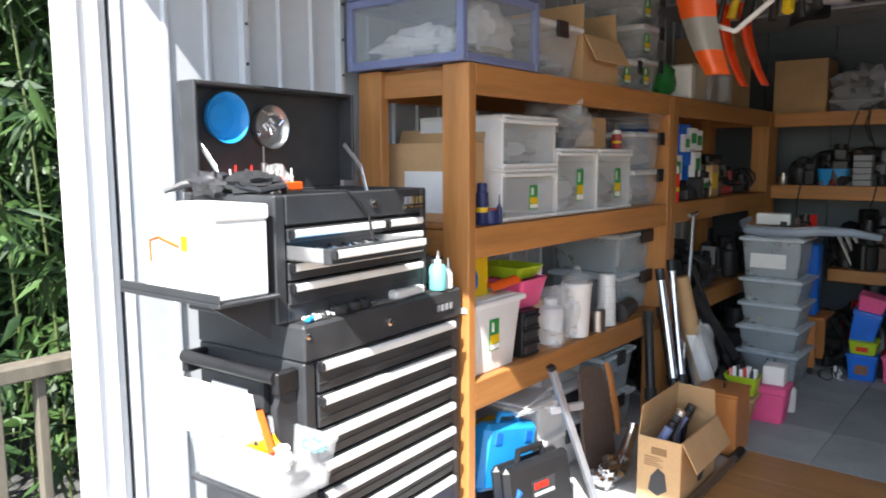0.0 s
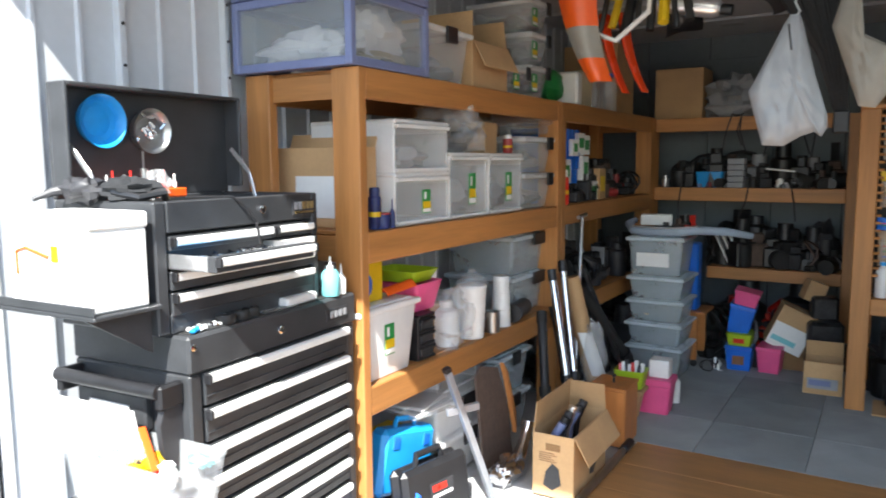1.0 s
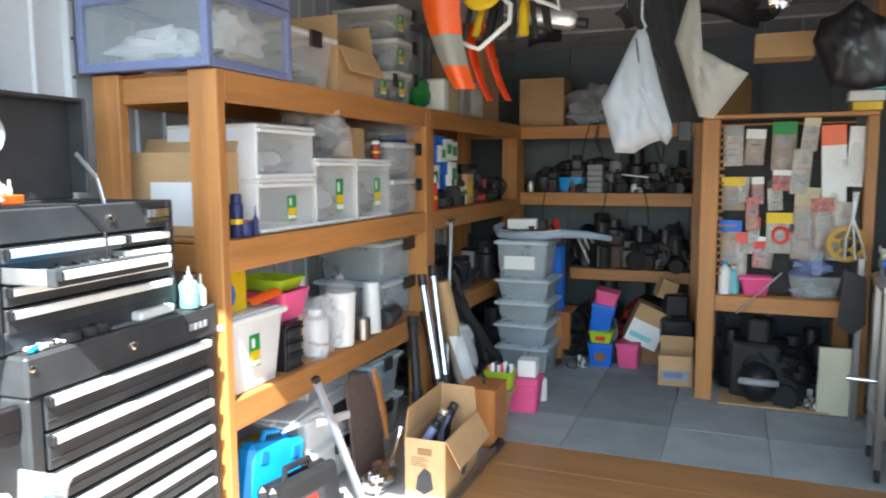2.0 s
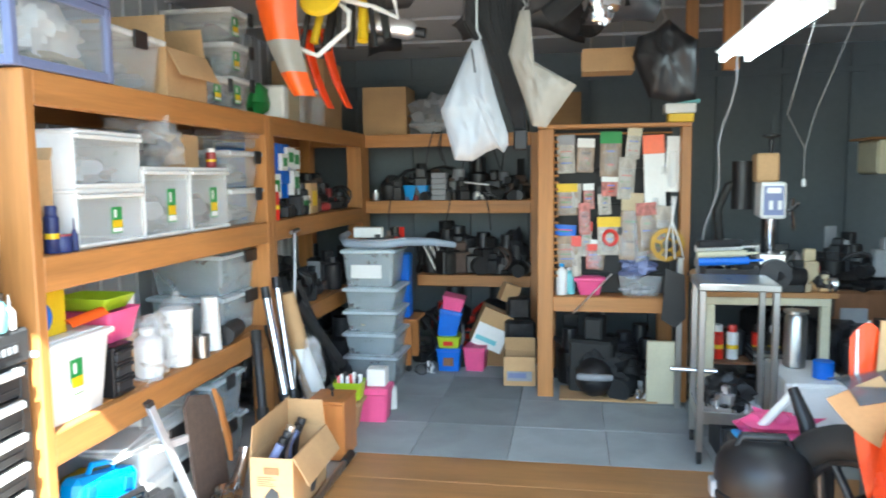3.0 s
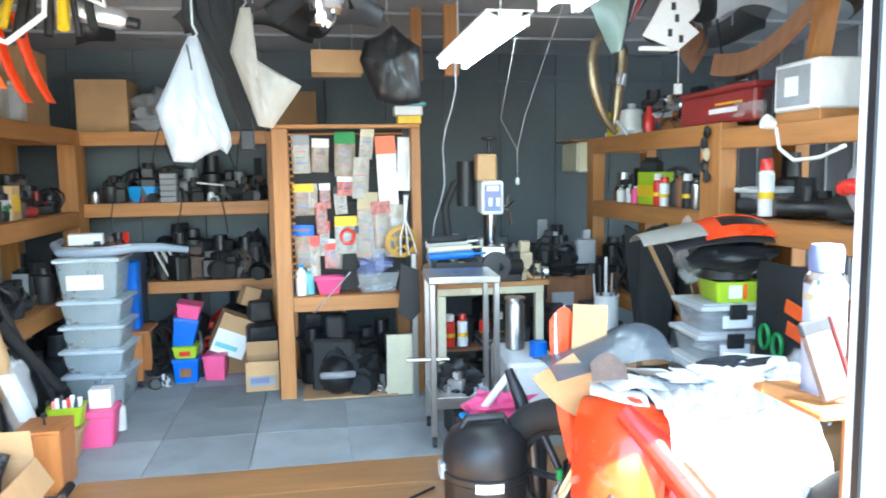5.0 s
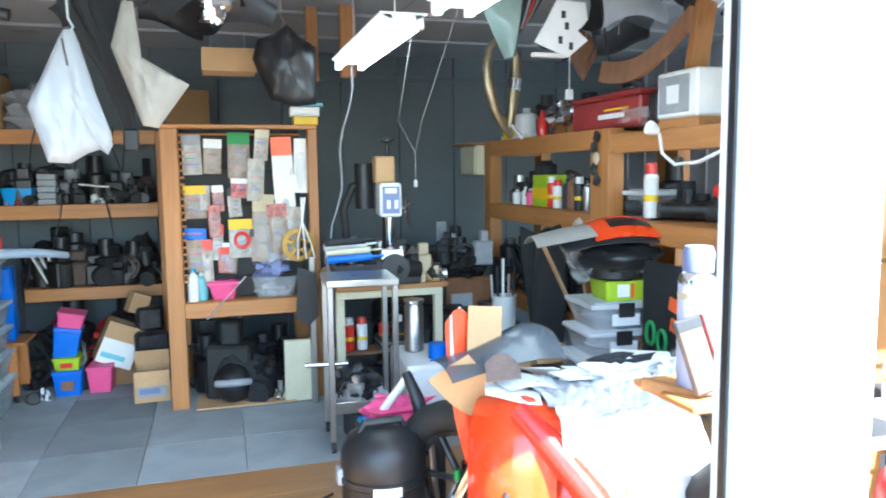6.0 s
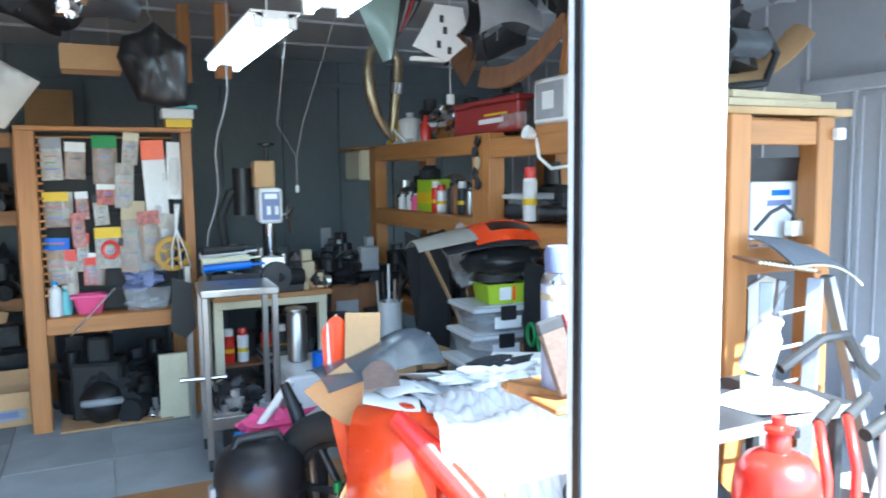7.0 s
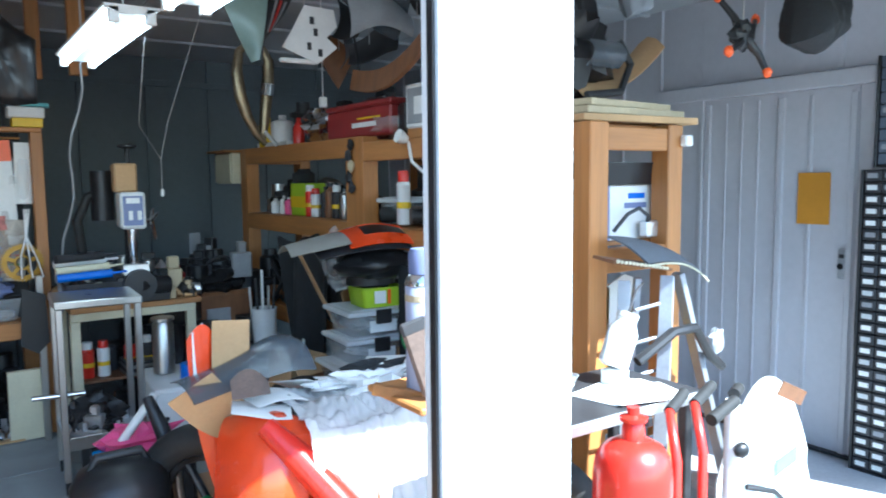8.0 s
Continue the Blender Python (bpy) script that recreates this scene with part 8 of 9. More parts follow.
part("can", Geo().lathe([(0.032, 0), (0.034, 0.004), (0.034, 0.195), (0.031, 0.2)], 28), LAVENDER, big)
part("chrome_neck", Geo().lathe([(0.0345, 0.196), (0.035, 0.2), (0.031, 0.21), (0.026, 0.216)], 28), CHROME, big)
part("gold_band", Geo().lathe([(0.0345, 0.168), (0.0345, 0.18)], 28, cap=False), TAN, big)
part("cap", Geo().lathe([(0.027, 0.217), (0.028, 0.25), (0.024, 0.262), (0.008, 0.264)], 28), BLUE_FRAME, big, "violet-blue cap")
pb = thing("phone_case", "worn brown and red slim case leaning on a can", "case", Matrix.Translation((1.108, 1.2, 1.046)) @ pose(0, 0, 0, -8, -16, -10))
part("case", Geo().box(-0.022, 0.028, -0.006, 0.006, 0, 0.135, 0.005), UMBER, pb)
part("edge", Geo().box(0.0285, 0.034, -0.007, 0.008, 0.0, 0.136, 0.002), DK_RED, pb)
part("end_cap", Geo().box(-0.0225, 0.0285, -0.0068, 0.0068, 0.112, 0.137, 0.004), DKGREY, pb)

# ---- bay beyond the post ----
tbl = thing("side_table", "dark-topped steel table with papers and a case", "table", at(1.6, 1.42, 0))
part("tabletop", Geo().box(0, 0.58, 0, 0.34, 0.79, 0.815, 0.004), DKGREY, tbl)
part("edge_trim", Geo().box(0, 0.58, -0.006, -0.0005, 0.785, 0.815, 0.002), ALU, tbl)
for x in (0.02, 0.53):
    for y in (0.02, 0.29):
        part("leg", Geo().box(x, x + 0.03, y, y + 0.03, -0.012, 0.79, 0.003), DARK_METAL, tbl)
for k in range(3):
    solo("paper_sheet", Geo().box(0, 0.26 - 0.02 * k, 0, 0.15, 0, 0.003, 0.0008), PAPER, "white paper lying on the side table", "paper", at(1.86, 1.46 - 0.01 * k, 0.8155 + 0.0035 * k, 12 - 14 * k), group="table papers")
ct = thing("blister_tray", "small clear plastic tray with white parts", "tray", at(1.8, 1.6, 0.816, 20))
part("tray", shell(0.12, 0.1, 0.04), CLEAR, ct)
part("parts", lump(0.12, 0.1, 0.06, 4), WHITE, ct)
clutter("machine_part", "dark part stored below the side table", "machine part", 1.65, 2.1, 1.5, 1.7, 0.0, 10, 0.5, (BLACK, DARK_METAL, BROWN, DKGREY), 48, (0.12, 0.22))
gt = thing("gas_bottle", "red steel gas bottle with a valve guard", "gas bottle", at(1.725, 1.285, 0))
part("cylinder", Geo().lathe([(0.07, -0.012), (0.09, 0.02), (0.093, 0.05), (0.093, 0.72), (0.087, 0.765), (0.068, 0.792), (0.045, 0.805), (0.03, 0.81)], 36), RED, gt)
part("neck", Geo().lathe([(0.028, 0.806), (0.026, 0.84), (0.02, 0.85), (0.032, 0.853), (0.033, 0.862), (0.015, 0.868), (0.015, 0.885)], 20), RED, gt)
part("valve", Geo().rod((-0.015, 0, 0.84), (0.045, 0, 0.84), 0.008, 10).box(0.04, 0.06, -0.01, 0.01, 0.828, 0.852, 0.003), BLACK, gt)
ht = thing("sack_truck", "red tubular hand truck with black grips", "hand truck", at(1.88, 1.24, 0))
for k in (0, 1):
    part("upright", Geo().tube([(-0.05 + 0.1 * k, 0.0, 0.02), (-0.05 + 0.1 * k, 0.0, 0.74), (-0.03 + 0.1 * k, 0.03, 0.8), (0.02 + 0.1 * k, 0.08, 0.83)], 0.012, 10), RED, ht)
    part("grip", Geo().rod((0.02 + 0.1 * k, 0.08, 0.83), (0.13 + 0.12 * k, 0.12, 0.85), 0.015, 10), RUBBER, ht)
part("cross_bar", Geo().rod((-0.05, 0, 0.4), (0.05, 0, 0.4), 0.01, 8), RED, ht)
part("foot_plate", Geo().box(-0.09, 0.09, -0.12, 0.02, -0.012, 0.0, 0.003), RED, ht)
ld = thing("step_ladder", "aluminium folding ladder with a perforated seat cover on top", "ladder")
part("leg", Geo().bar((2.22, 1.62, -0.012), (2.415, 1.74, 1.09), 0.045, 0.022), LADDER, ld)
part("leg", Geo().bar((2.84, 1.7, -0.012), (2.495, 1.76, 1.09), 0.045, 0.022), LADDER, ld)
part("leg", Geo().bar((2.18, 1.72, -0.012), (2.27, 1.8, 1.08), 0.04, 0.022), LADDER, ld)
part("leg", Geo().bar((2.3, 1.95 - 0.08, -0.012), (2.36, 1.82, 1.08), 0.04, 0.022), LADDER, ld)
for k in range(8):
    z = 0.22 + 0.11 * k
    part("rung", Geo().rod((2.2 + 0.008 * k, 1.74, z), (2.39 + 0.005 * k, 1.69 + 0.008 * k, z + 0.01), 0.006, 6), LADDER, ld)
part("clamp", Geo().blob((2.68, 1.735, 0.83), (0.035, 0.025, 0.045), 3, 0.5, 12, 8), GREY, ld)
part("brace", Geo().tube([(2.2, 1.68, 0.84), (2.35, 1.66, 0.92), (2.46, 1.66, 0.92), (2.6, 1.7, 0.8), (2.7, 1.72, 0.74)], 0.017, 8), BLACK, ld, "black curved brace")
pf = thing("seat_cover", "dark grey perforated seat cover draped on a ladder", "seat cover", at(2.42, 1.76, 1.1))
part("cover", Geo().sheet(lambda u, v: (-0.19 + 0.37 * u + 0.06 * v * (1 - u), 0.08 - 0.12 * v, 0.122 - 0.03 * u - 0.09 * u ** 3 - v * (0.085 - 0.045 * u) + 0.012 * math.sin(3.1 * v)), 20, 10, 0.007), PERF, pf)
for k in range(30):
    u = k / 29
    part("stud", Geo().blob((-0.13 + 0.31 * u, -0.046, 0.034 + 0.015 * u - 0.09 * u ** 3), (0.0045, 0.003, 0.0045), 1, 0, 8, 6), CREAM, pf)
for k in range(14):
    part("stud", Geo().blob((-0.28 + 0.018 * k, -0.05, 0.06 - 0.003 * k), (0.007, 0.005, 0.006), 1, 0, 8, 6), CREAM, pf)
part("backing", Geo().sheet(lambda u, v: (-0.29 + 0.28 * u, -0.044 + 0.09 * v, 0.062 - 0.045 * u + 0.012 * v), 6, 4, 0.01), BROWN, pf)
wbt = thing("white_bottle", "white plastic bottle tied to the ladder", "bottle", Matrix.Translation((2.02, 1.62, 0.865)) @ pose(0, 0, 0, 0, 24, 0))
part("body", Geo().lathe([(0.03, 0), (0.044, 0.01), (0.045, 0.11), (0.03, 0.135), (0.03, 0.15)], 22), WHITE, wbt)
part("cap", Geo().lathe([(0.033, 0.15), (0.033, 0.165)], 18), WHITE, wbt)
part("cord", Geo().tube([(0, 0, 0.165), (0.06, 0.05, 0.25), (0.14, 0.1, 0.3)], 0.004, 6), DKGREY, wbt)
solo("bottle_rest", Geo().box(0, 0.06, 0, 0.06, 0, 0.045, 0.004), PAPER, "small white block below a bottle", "block", at(1.99, 1.58, 0.8155))
wf = thing("front_cowl", "white round front cowl with teal stickers", "fairing", at(2.62, 1.5, 0))
part("cowl", Geo().sheet(lambda u, v: (-0.25 + 0.52 * u, -0.12 * math.sin(3.14 * u) * math.sin(3.14 * min(1, v * 1.15)), 0.12 + 0.64 * v * math.sin(0.42 + 2.3 * u) ** 0.7), 22, 18, 0.006), WHITE, wf)
part("sticker", Geo().sheet(lambda u, v: (-0.14 + 0.1 * u, -0.128 - 0.01 * u, 0.5 + 0.05 * v + 0.03 * u), 5, 3, 0.003), TEAL, wf)
part("sticker", Geo().sheet(lambda u, v: (-0.19 + 0.07 * u, -0.115 - 0.01 * u, 0.4 + 0.035 * v), 5, 3, 0.003), TEAL, wf)
part("visor", Geo().sheet(lambda u, v: (-0.03 + 0.14 * u, -0.06 - 0.02 * v, 0.72 + 0.05 * v - 0.06 * u), 8, 6, 0.004), BROWN, wf)
part("support", Geo().box(-0.2, 0.2, 0.0, 0.05, -0.012, 0.14, 0.01), GREY, wf)
for k in range(3):
    part("lever", Geo().tube([(-0.28, -0.12, 0.5 - 0.09 * k), (-0.2, -0.16, 0.48 - 0.1 * k), (-0.13, -0.15, 0.43 - 0.1 * k)], 0.009, 8), BLACK, wf)
sc = thing("scooter", "small white folding scooter column with black grips", "scooter", at(2.28, 1.4, 0))
part("column", Geo().rod((0, 0, 0.06), (0.04, 0.02, 0.76), 0.022, 14), WHITE, sc)
part("grip", Geo().rod((-0.12, -0.02, 0.74), (0.02, 0.0, 0.765), 0.018, 12), RUBBER, sc)
part("grip", Geo().rod((0.06, 0.03, 0.77), (0.13, 0.06, 0.77), 0.018, 12), RUBBER, sc)
part("knob", Geo().blob((0.03, -0.02, 0.62), (0.028, 0.02, 0.024), 1, 0.1, 12, 8), BLACK, sc)
part("deck", Geo().box(-0.07, 0.07, -0.1, 0.3, 0.04, 0.07, 0.006), ALU, sc)
part("wheel", Geo().lathe([(0.02, -0.014), (0.055, -0.012), (0.055, 0.012), (0.02, 0.014)], 18, Matrix.Translation((0, -0.08, 0.043)) @ pose(0, 0, 0, 0, 90)), RUBBER, sc)
clutter("oddment", "small pale oddment heaped on the floor", "oddment", 2.0, 2.3, 1.25, 1.42, 0.0, 22, 0.4, (WHITE, TAN, CREAM, GREY, ORANGE), 49, (0.08, 0.16))
solo("plastic_box", Geo().box(0, 0.3, 0, 0.3, 0, 0.32, 0.02), GREY, "grey plastic crate behind the cowl", "crate", at(2.6, 1.62, 0.0))
clutter("oddment", "white and blue packet heaped beside the cowl", "oddment", 2.8, 2.95, 1.28, 1.6, 0.0, 10, 0.4, (WHITE, TEAL, BLUE_FRAME, PAPER), 50, (0.1, 0.18))

# side door
dd = thing("door_1", "grey ribbed steel side door, shut, orange envelope taped on", "door", at(XR, 1.9, 0), kind="structure")
part("door_leaf", Geo().box(0.012, 0.05, 0.075, 0.942, 0.0, 1.856, 0.004), WALL_RIGHT, dd)
part("back_plate", Geo().box(0.052, 0.08, -0.05, 1.0, -0.03, 1.98, 0.003), WALL_RIGHT, dd)
part("fixed_panel", Geo().box(0.006, 0.05, 0.0, 0.07, 0.0, 1.856, 0.004), WALL_RIGHT, dd)
for y, w, d in ((0.08, 0.03, 0.014), (0.3, 0.02, 0.008), (0.455, 0.035, 0.014), (0.6, 0.016, 0.006), (0.7, 0.016, 0.006), (0.8, 0.016, 0.006), (0.905, 0.035, 0.014)):
    part("rib", Geo().box(0.012 - d, 0.012, y, y + w, 0.0, 1.825, 0.003), WALL_RIGHT, dd)
part("head_frame", Geo().box(-0.035, 0.05, -0.02, 1.25, 1.855, 1.935, 0.006), WALL_RIGHT, dd)
part("threshold", Geo().box(-0.03, 0.05, 0.0, 0.94, -0.008, 0.006, 0.003), DARK_METAL, dd)
h = part("door_handle", Geo().box(-0.006, 0.0115, 0.105, 0.145, 0.9, 1.05, 0.005), GREY, dd, "grey flush lock plate")
part("lock_cylinder", Geo().rod((-0.006, 0.125, 0.965), (-0.02, 0.125, 0.965), 0.016, 14), CHROME, h)
part("thumb_turn", Geo().box(-0.012, -0.005, 0.112, 0.138, 1.005, 1.025, 0.002), DARK_METAL, h)
ev = solo("envelope", Geo().box(-0.004, 0.0, 0, 0.17, 0, 0.262, 0.001).box(-0.006, -0.004, 0.003, 0.167, 0.215, 0.265, 0.001), ENVELOPE, "orange paper envelope taped to the door", "envelope", at(XR + 0.004, 2.098, 1.168))

# small-parts drawer racks, one on the other
for z0, rows, y1, body, face in ((-0.012, 26, 1.9, BLACK, DKGREY), (1.452, 9, 1.845, BLACK, SLATE)):
    top = z0 + 0.012 + rows * 0.0555
    rk = thing("parts_rack", "tall dark rack of small labelled parts drawers" if rows > 20 else "dark blue-grey parts drawer rack stacked on another", "parts rack", at(4.02, y1, 0, -90), "parts racks")
    part("carcass", Geo().box(0, 0.5, 0.02, 0.098, z0, top, 0.004), body, rk)
    for x in (0, 0.488):
        part("side_panel", Geo().box(x, x + 0.012, -0.012, 0.019, z0, top, 0.003), body, rk)
    part("bottom_rail", Geo().box(0.012, 0.488, -0.008, 0.019, z0, z0 + 0.011, 0.002), body, rk)
    drawer_mesh = Geo().box(0, 0.074, -0.004, 0.0195, 0, 0.05, 0.004).mesh("drawer", face)
    tab_mesh = [Geo().box(0.014, 0.06, -0.0065, -0.004, 0.014, 0.037, 0.0005).mesh("label", m) for m in ((PAPER, GREY, FROST) if rows > 20 else (face, GREY, face))]
    rr = random.Random(rows)
    for j in range(rows):
        for i in range(6):
            d = new("drawer", drawer_mesh)
            d.parent, d.location = rk, (0.015 + i * 0.0785, 0, z0 + 0.014 + j * 0.0555)
            q = new("label", tab_mesh[rr.choice((0, 0, 1, 2))])
            q.parent = d

# things hung over the bay
dn = thing("drone_frame", "black quad arm frame with orange tips, hung up", "frame", at(2.62, 1.62, 1.88))
for k in range(4):
    a = 0.5 + 1.57 * k
    e = Vector((0.13 * math.cos(a), 0.06 * math.sin(a), 0.14 * math.sin(a)))
    part("arm", Geo().tube([(0, 0, 0), e * 0.5 + Vector((0.02, 0, 0)), e], [0.02, 0.012, 0.01], 8), BLACK, dn)
    part("tip", Geo().blob(e, (0.018, 0.014, 0.018), k, 0.2, 10, 8), ORANGE, dn)
part("hub", Geo().blob((0, 0, 0), (0.05, 0.03, 0.045), 2, 0.5, 16, 10), BLACK, dn)
part("hanger", Geo().rod((0, 0, 0.02), (0, 0, ZC - 1.88), 0.003, 6), STAINLESS, dn)
hung_sheet("dust_cover", "dark grey bag hung under the ceiling", "bag", 1.5, [(2.72, 2.02), (2.98, 2.05), (2.98, 1.9), (2.85, 1.82), (2.7, 1.84)], CLOTH_D, 0.08, (2.85, 1.5, 2.03))
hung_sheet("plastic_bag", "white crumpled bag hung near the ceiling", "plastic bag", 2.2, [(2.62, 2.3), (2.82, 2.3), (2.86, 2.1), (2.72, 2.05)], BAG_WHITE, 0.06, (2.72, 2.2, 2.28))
hung_sheet("dust_cover", "black clothing hung high over the shelf", "bag", 2.3, [(2.3, 2.35), (2.55, 2.35), (2.52, 2.05), (2.4, 1.95), (2.28, 2.05)], CLOTH_D, 0.1, (2.4, 2.3, 2.33))

# ---- on and beside the tool chest ----
def on_chest(x, y, z, rz=0):
    return MC @ pose(x, y, z, 0, 0, rz)


gl = thing("work_gloves", "crumpled grey work gloves and straps on the chest", "gloves", on_chest(0.06, 0.14, 1.322))
part("glove", Geo().blob((0, 0.02, 0.03), (0.06, 0.09, 0.035), 2, 0.6, 20, 12), CLOTH_D, gl)
part("glove", Geo().blob((-0.06, 0.12, 0.03), (0.05, 0.07, 0.035), 5, 0.6, 20, 12), DKGREY, gl)
part("finger", Geo().tube([(-0.05, 0.16, 0.04), (-0.1, 0.2, 0.03), (-0.14, 0.23, 0.01)], [0.016, 0.012, 0.006], 8), DKGREY, gl)
part("strap", Geo().tube([(0.06, -0.05, 0.01), (0.02, -0.09, 0.03), (-0.03, -0.06, 0.015), (-0.05, 0.02, 0.03)], 0.012, 8), BLACK, gl)
bs = thing("bit_set", "orange rack of screwdriver bits and sockets", "bit set", on_chest(0.08, 0.3, 1.322))
part("tray", Geo().box(0, 0.31, 0, 0.07, 0, 0.028, 0.004), ORANGE, bs)
for k in range(14):
    x = 0.02 + k * 0.0205
    part("bit", Geo().lathe([(0.006, 0.028), (0.007, 0.045), (0.003, 0.05), (0.003, 0.06 + 0.012 * (k % 3))], 8, Matrix.Translation((x, 0.03, 0))), (CHROME, WHITE, RED)[k % 3], bs)
film_bag(on_chest(0.24, 0.27, 1.322), (0.05, 0.035, 0.04), 51, "small clear plastic bag on the chest", CLEAR_FILM)
solo("screwdriver", Geo().rod((0, 0, 0.0), (0, 0, 0.09), 0.01, 10).rod((0, 0, 0.09), (0, 0, 0.14), 0.003, 6), STAINLESS, "thin steel driver standing in a rack", "screwdriver", on_chest(0.21, 0.28, 1.322))
for k, (x, y, r, h, mat) in enumerate(((0.45, 0.17, 0.018, 0.02, WHITE), (0.5, 0.13, 0.02, 0.026, WHITE), (0.31, 0.12, 0.02, 0.012, ALU), (0.54, 0.1, 0.014, 0.02, BLUE_L), (0.44, 0.08, 0.012, 0.01, BLACK))):
    solo("stopper", Geo().lathe([(r * 0.9, 0), (r, 0.003), (r, h * 0.85), (r * 0.8, h)], 16), mat, "small plastic cap lying on the chest", "cap", on_chest(x, y, 1.273 if 0.04 < y < 0.3 else 1.322), group="chest caps")
for k in range(6):
    solo("hand_tool", Geo().rod((0, 0, 0.008), (0.1, 0.02, 0.008), 0.006, 8).box(0.1, 0.135, 0.01, 0.03, 0, 0.014, 0.003), (CHROME, BLACK, YELLOW)[k % 3], "small hand tool lying in the chest top", "tool", on_chest(0.12 + 0.07 * k, 0.06 + 0.03 * (k % 3), 1.274, 20 * k), group="chest tools")
wr = thing("black_cable", "thin black cable looping down the drawers", "cable")
part("cable", Geo().tube([tuple(MC @ Vector(p)) for p in ((0.2, 0.1, 1.33), (0.28, 0.0, 1.33), (0.33, -0.012, 1.29), (0.36, -0.015, 1.25), (0.33, -0.05, 1.21), (0.28, -0.1, 1.196), (0.2, -0.1, 1.195))], 0.0035, 6), BLACK, wr)
# side tray with a white carton
tr = thing("side_tray", "black steel side tray hooked on the chest", "tray", MC @ pose(-0.2, 0, 1.055))
part("tray", Geo().box(0, 0.2, -0.02, 0.42, 0, 0.012, 0.003), BLACK_PAINT, tr)
part("lip", Geo().box(0, 0.006, -0.02, 0.42, 0.012, 0.035, 0.002), BLACK_PAINT, tr)
part("bracket", Geo().prism([(0, 0), (0.19, 0), (0.19, -0.12)], 0.0, 0.01, Matrix.Translation((0.005, 0.03, 0)) @ pose(0, 0, 0, 90)), BLACK_PAINT, tr)
wc2 = thing("white_carton", "white carton with faint orange line drawing", "carton", MC @ pose(-0.19, 0.0, 1.068, 0, 0, -3))
part("box", Geo().box(0, 0.16, 0, 0.34, 0, 0.2, 0.005), PAPER, wc2)
part("lid", Geo().box(-0.003, 0.165, -0.004, 0.3, 0.2, 0.24, 0.006), PAPER, wc2)
part("print", Geo().tube([(-0.001, 0.3, 0.08), (-0.001, 0.3, 0.14), (-0.001, 0.26, 0.15), (-0.001, 0.16, 0.13)], 0.005, 6), ORANGE, wc2)
part("print", Geo().box(-0.003, 0.0, 0.12, 0.15, 0.12, 0.16, 0.0008), YELLOW, wc2)
part("tab", Geo().box(0.155, 0.163, 0.05, 0.08, 0.03, 0.036, 0.001), BLACK, wc2)
# rag and basket on the cabinet's end
CM = Matrix.Translation((-1.384, 1.35, 0)) @ pose(0, 0, 0, 0, 0, 93.7)
rg = thing("rag", "white shop rag hung over the cabinet's end", "rag", CM)
part("cloth", Geo().sheet(lambda u, v: (-0.085 - 0.03 * math.sin(7 * u) * v - 0.02 * v, 0.12 + 0.3 * u - 0.08 * v * (1 - u), 0.78 - 0.2 * v - 0.05 * v * math.sin(5 * u)), 18, 12, 0.004), CLOTH_W, rg, sharp=70)
bk = thing("parts_basket", "clear plastic basket of bright oddments on the cabinet's end", "basket", CM @ pose(-0.2, -0.14, 0.565, 0, 0, 0))
part("basket", shell(0.19, 0.4, 0.13), CLEAR, bk)
for k in range(16):
    r = random.Random(k)
    part("oddment", Geo().blob((r.uniform(0.04, 0.15), r.uniform(0.05, 0.34), r.uniform(0.05, 0.13)), (r.uniform(0.015, 0.04), r.uniform(0.02, 0.04), r.uniform(0.015, 0.03)), k, 0.5, 12, 8), (WHITE, TEAL, RED, YELLOW, PAPER, GREY, WHITE)[k % 7], bk)
part("red_stick", Geo().bar((0.06, 0.12, 0.1), (0.09, 0.2, 0.19), 0.02, 0.008), ORANGE, bk)
part("hook", Geo().tube([(0.19, 0.2, 0.12), (0.205, 0.2, 0.15), (0.2, 0.2, 0.11)], 0.004, 6), STAINLESS, bk)
sh2 = thing("shelf_bracket", "black folded steel end shelf of the cabinet", "bracket", CM)
part("plate", Geo().box(-0.2, 0.0, -0.02, 0.25, 0.548, 0.56, 0.003), BLACK_PAINT, sh2)
part("web", Geo().prism([(-0.18, 0), (0, 0), (0, -0.15)], 0, 0.012, Matrix.Translation((0, 0.2, 0.548)) @ pose(0, 0, 0, 90)), BLACK_PAINT, sh2)


def on_cab(x, y, rz=0):
    return CM @ pose(x, y, 0.975, 0, 0, rz)


for k, (x, y) in enumerate(((0.17, 0.03), (0.235, 0.035), (0.28, 0.04))):
    solo("rubber_ring", Geo().lathe([(0.012, 0), (0.026, 0), (0.029, 0.006), (0.029, 0.02), (0.026, 0.026), (0.014, 0.026), (0.012, 0.022)], 22, cap=False), RUBBER, "black rubber bush lying on the cabinet top", "bush", on_cab(x, y), group="rubber bushes")
r = random.Random(4)
for k in range(14):
    x, y = r.uniform(0.02, 0.16), r.uniform(0.015, 0.05)
    solo("bolt", Geo().rod((0, 0, 0.005), (0.02, 0.004, 0.005), 0.004, 6).rod((0.018, 0.0036, 0.005), (0.026, 0.005, 0.005), 0.007, 6), WHITE if k % 3 else CHROME, "small white fixing on the cabinet top", "bolt", on_cab(x, y, r.uniform(0, 180)), group="fixings")
solo("lighter", Geo().box(0, 0.06, 0, 0.018, 0, 0.012, 0.004), BLUE_L, "bright blue plastic clip on the cabinet edge", "clip", on_cab(0.03, 0.004, 20))
solo("plastic_tray", Geo().box(0, 0.16, 0, 0.045, 0, 0.028, 0.006), WHITE, "white plastic tray on the cabinet top", "tray", on_cab(0.42, 0.012, 2))
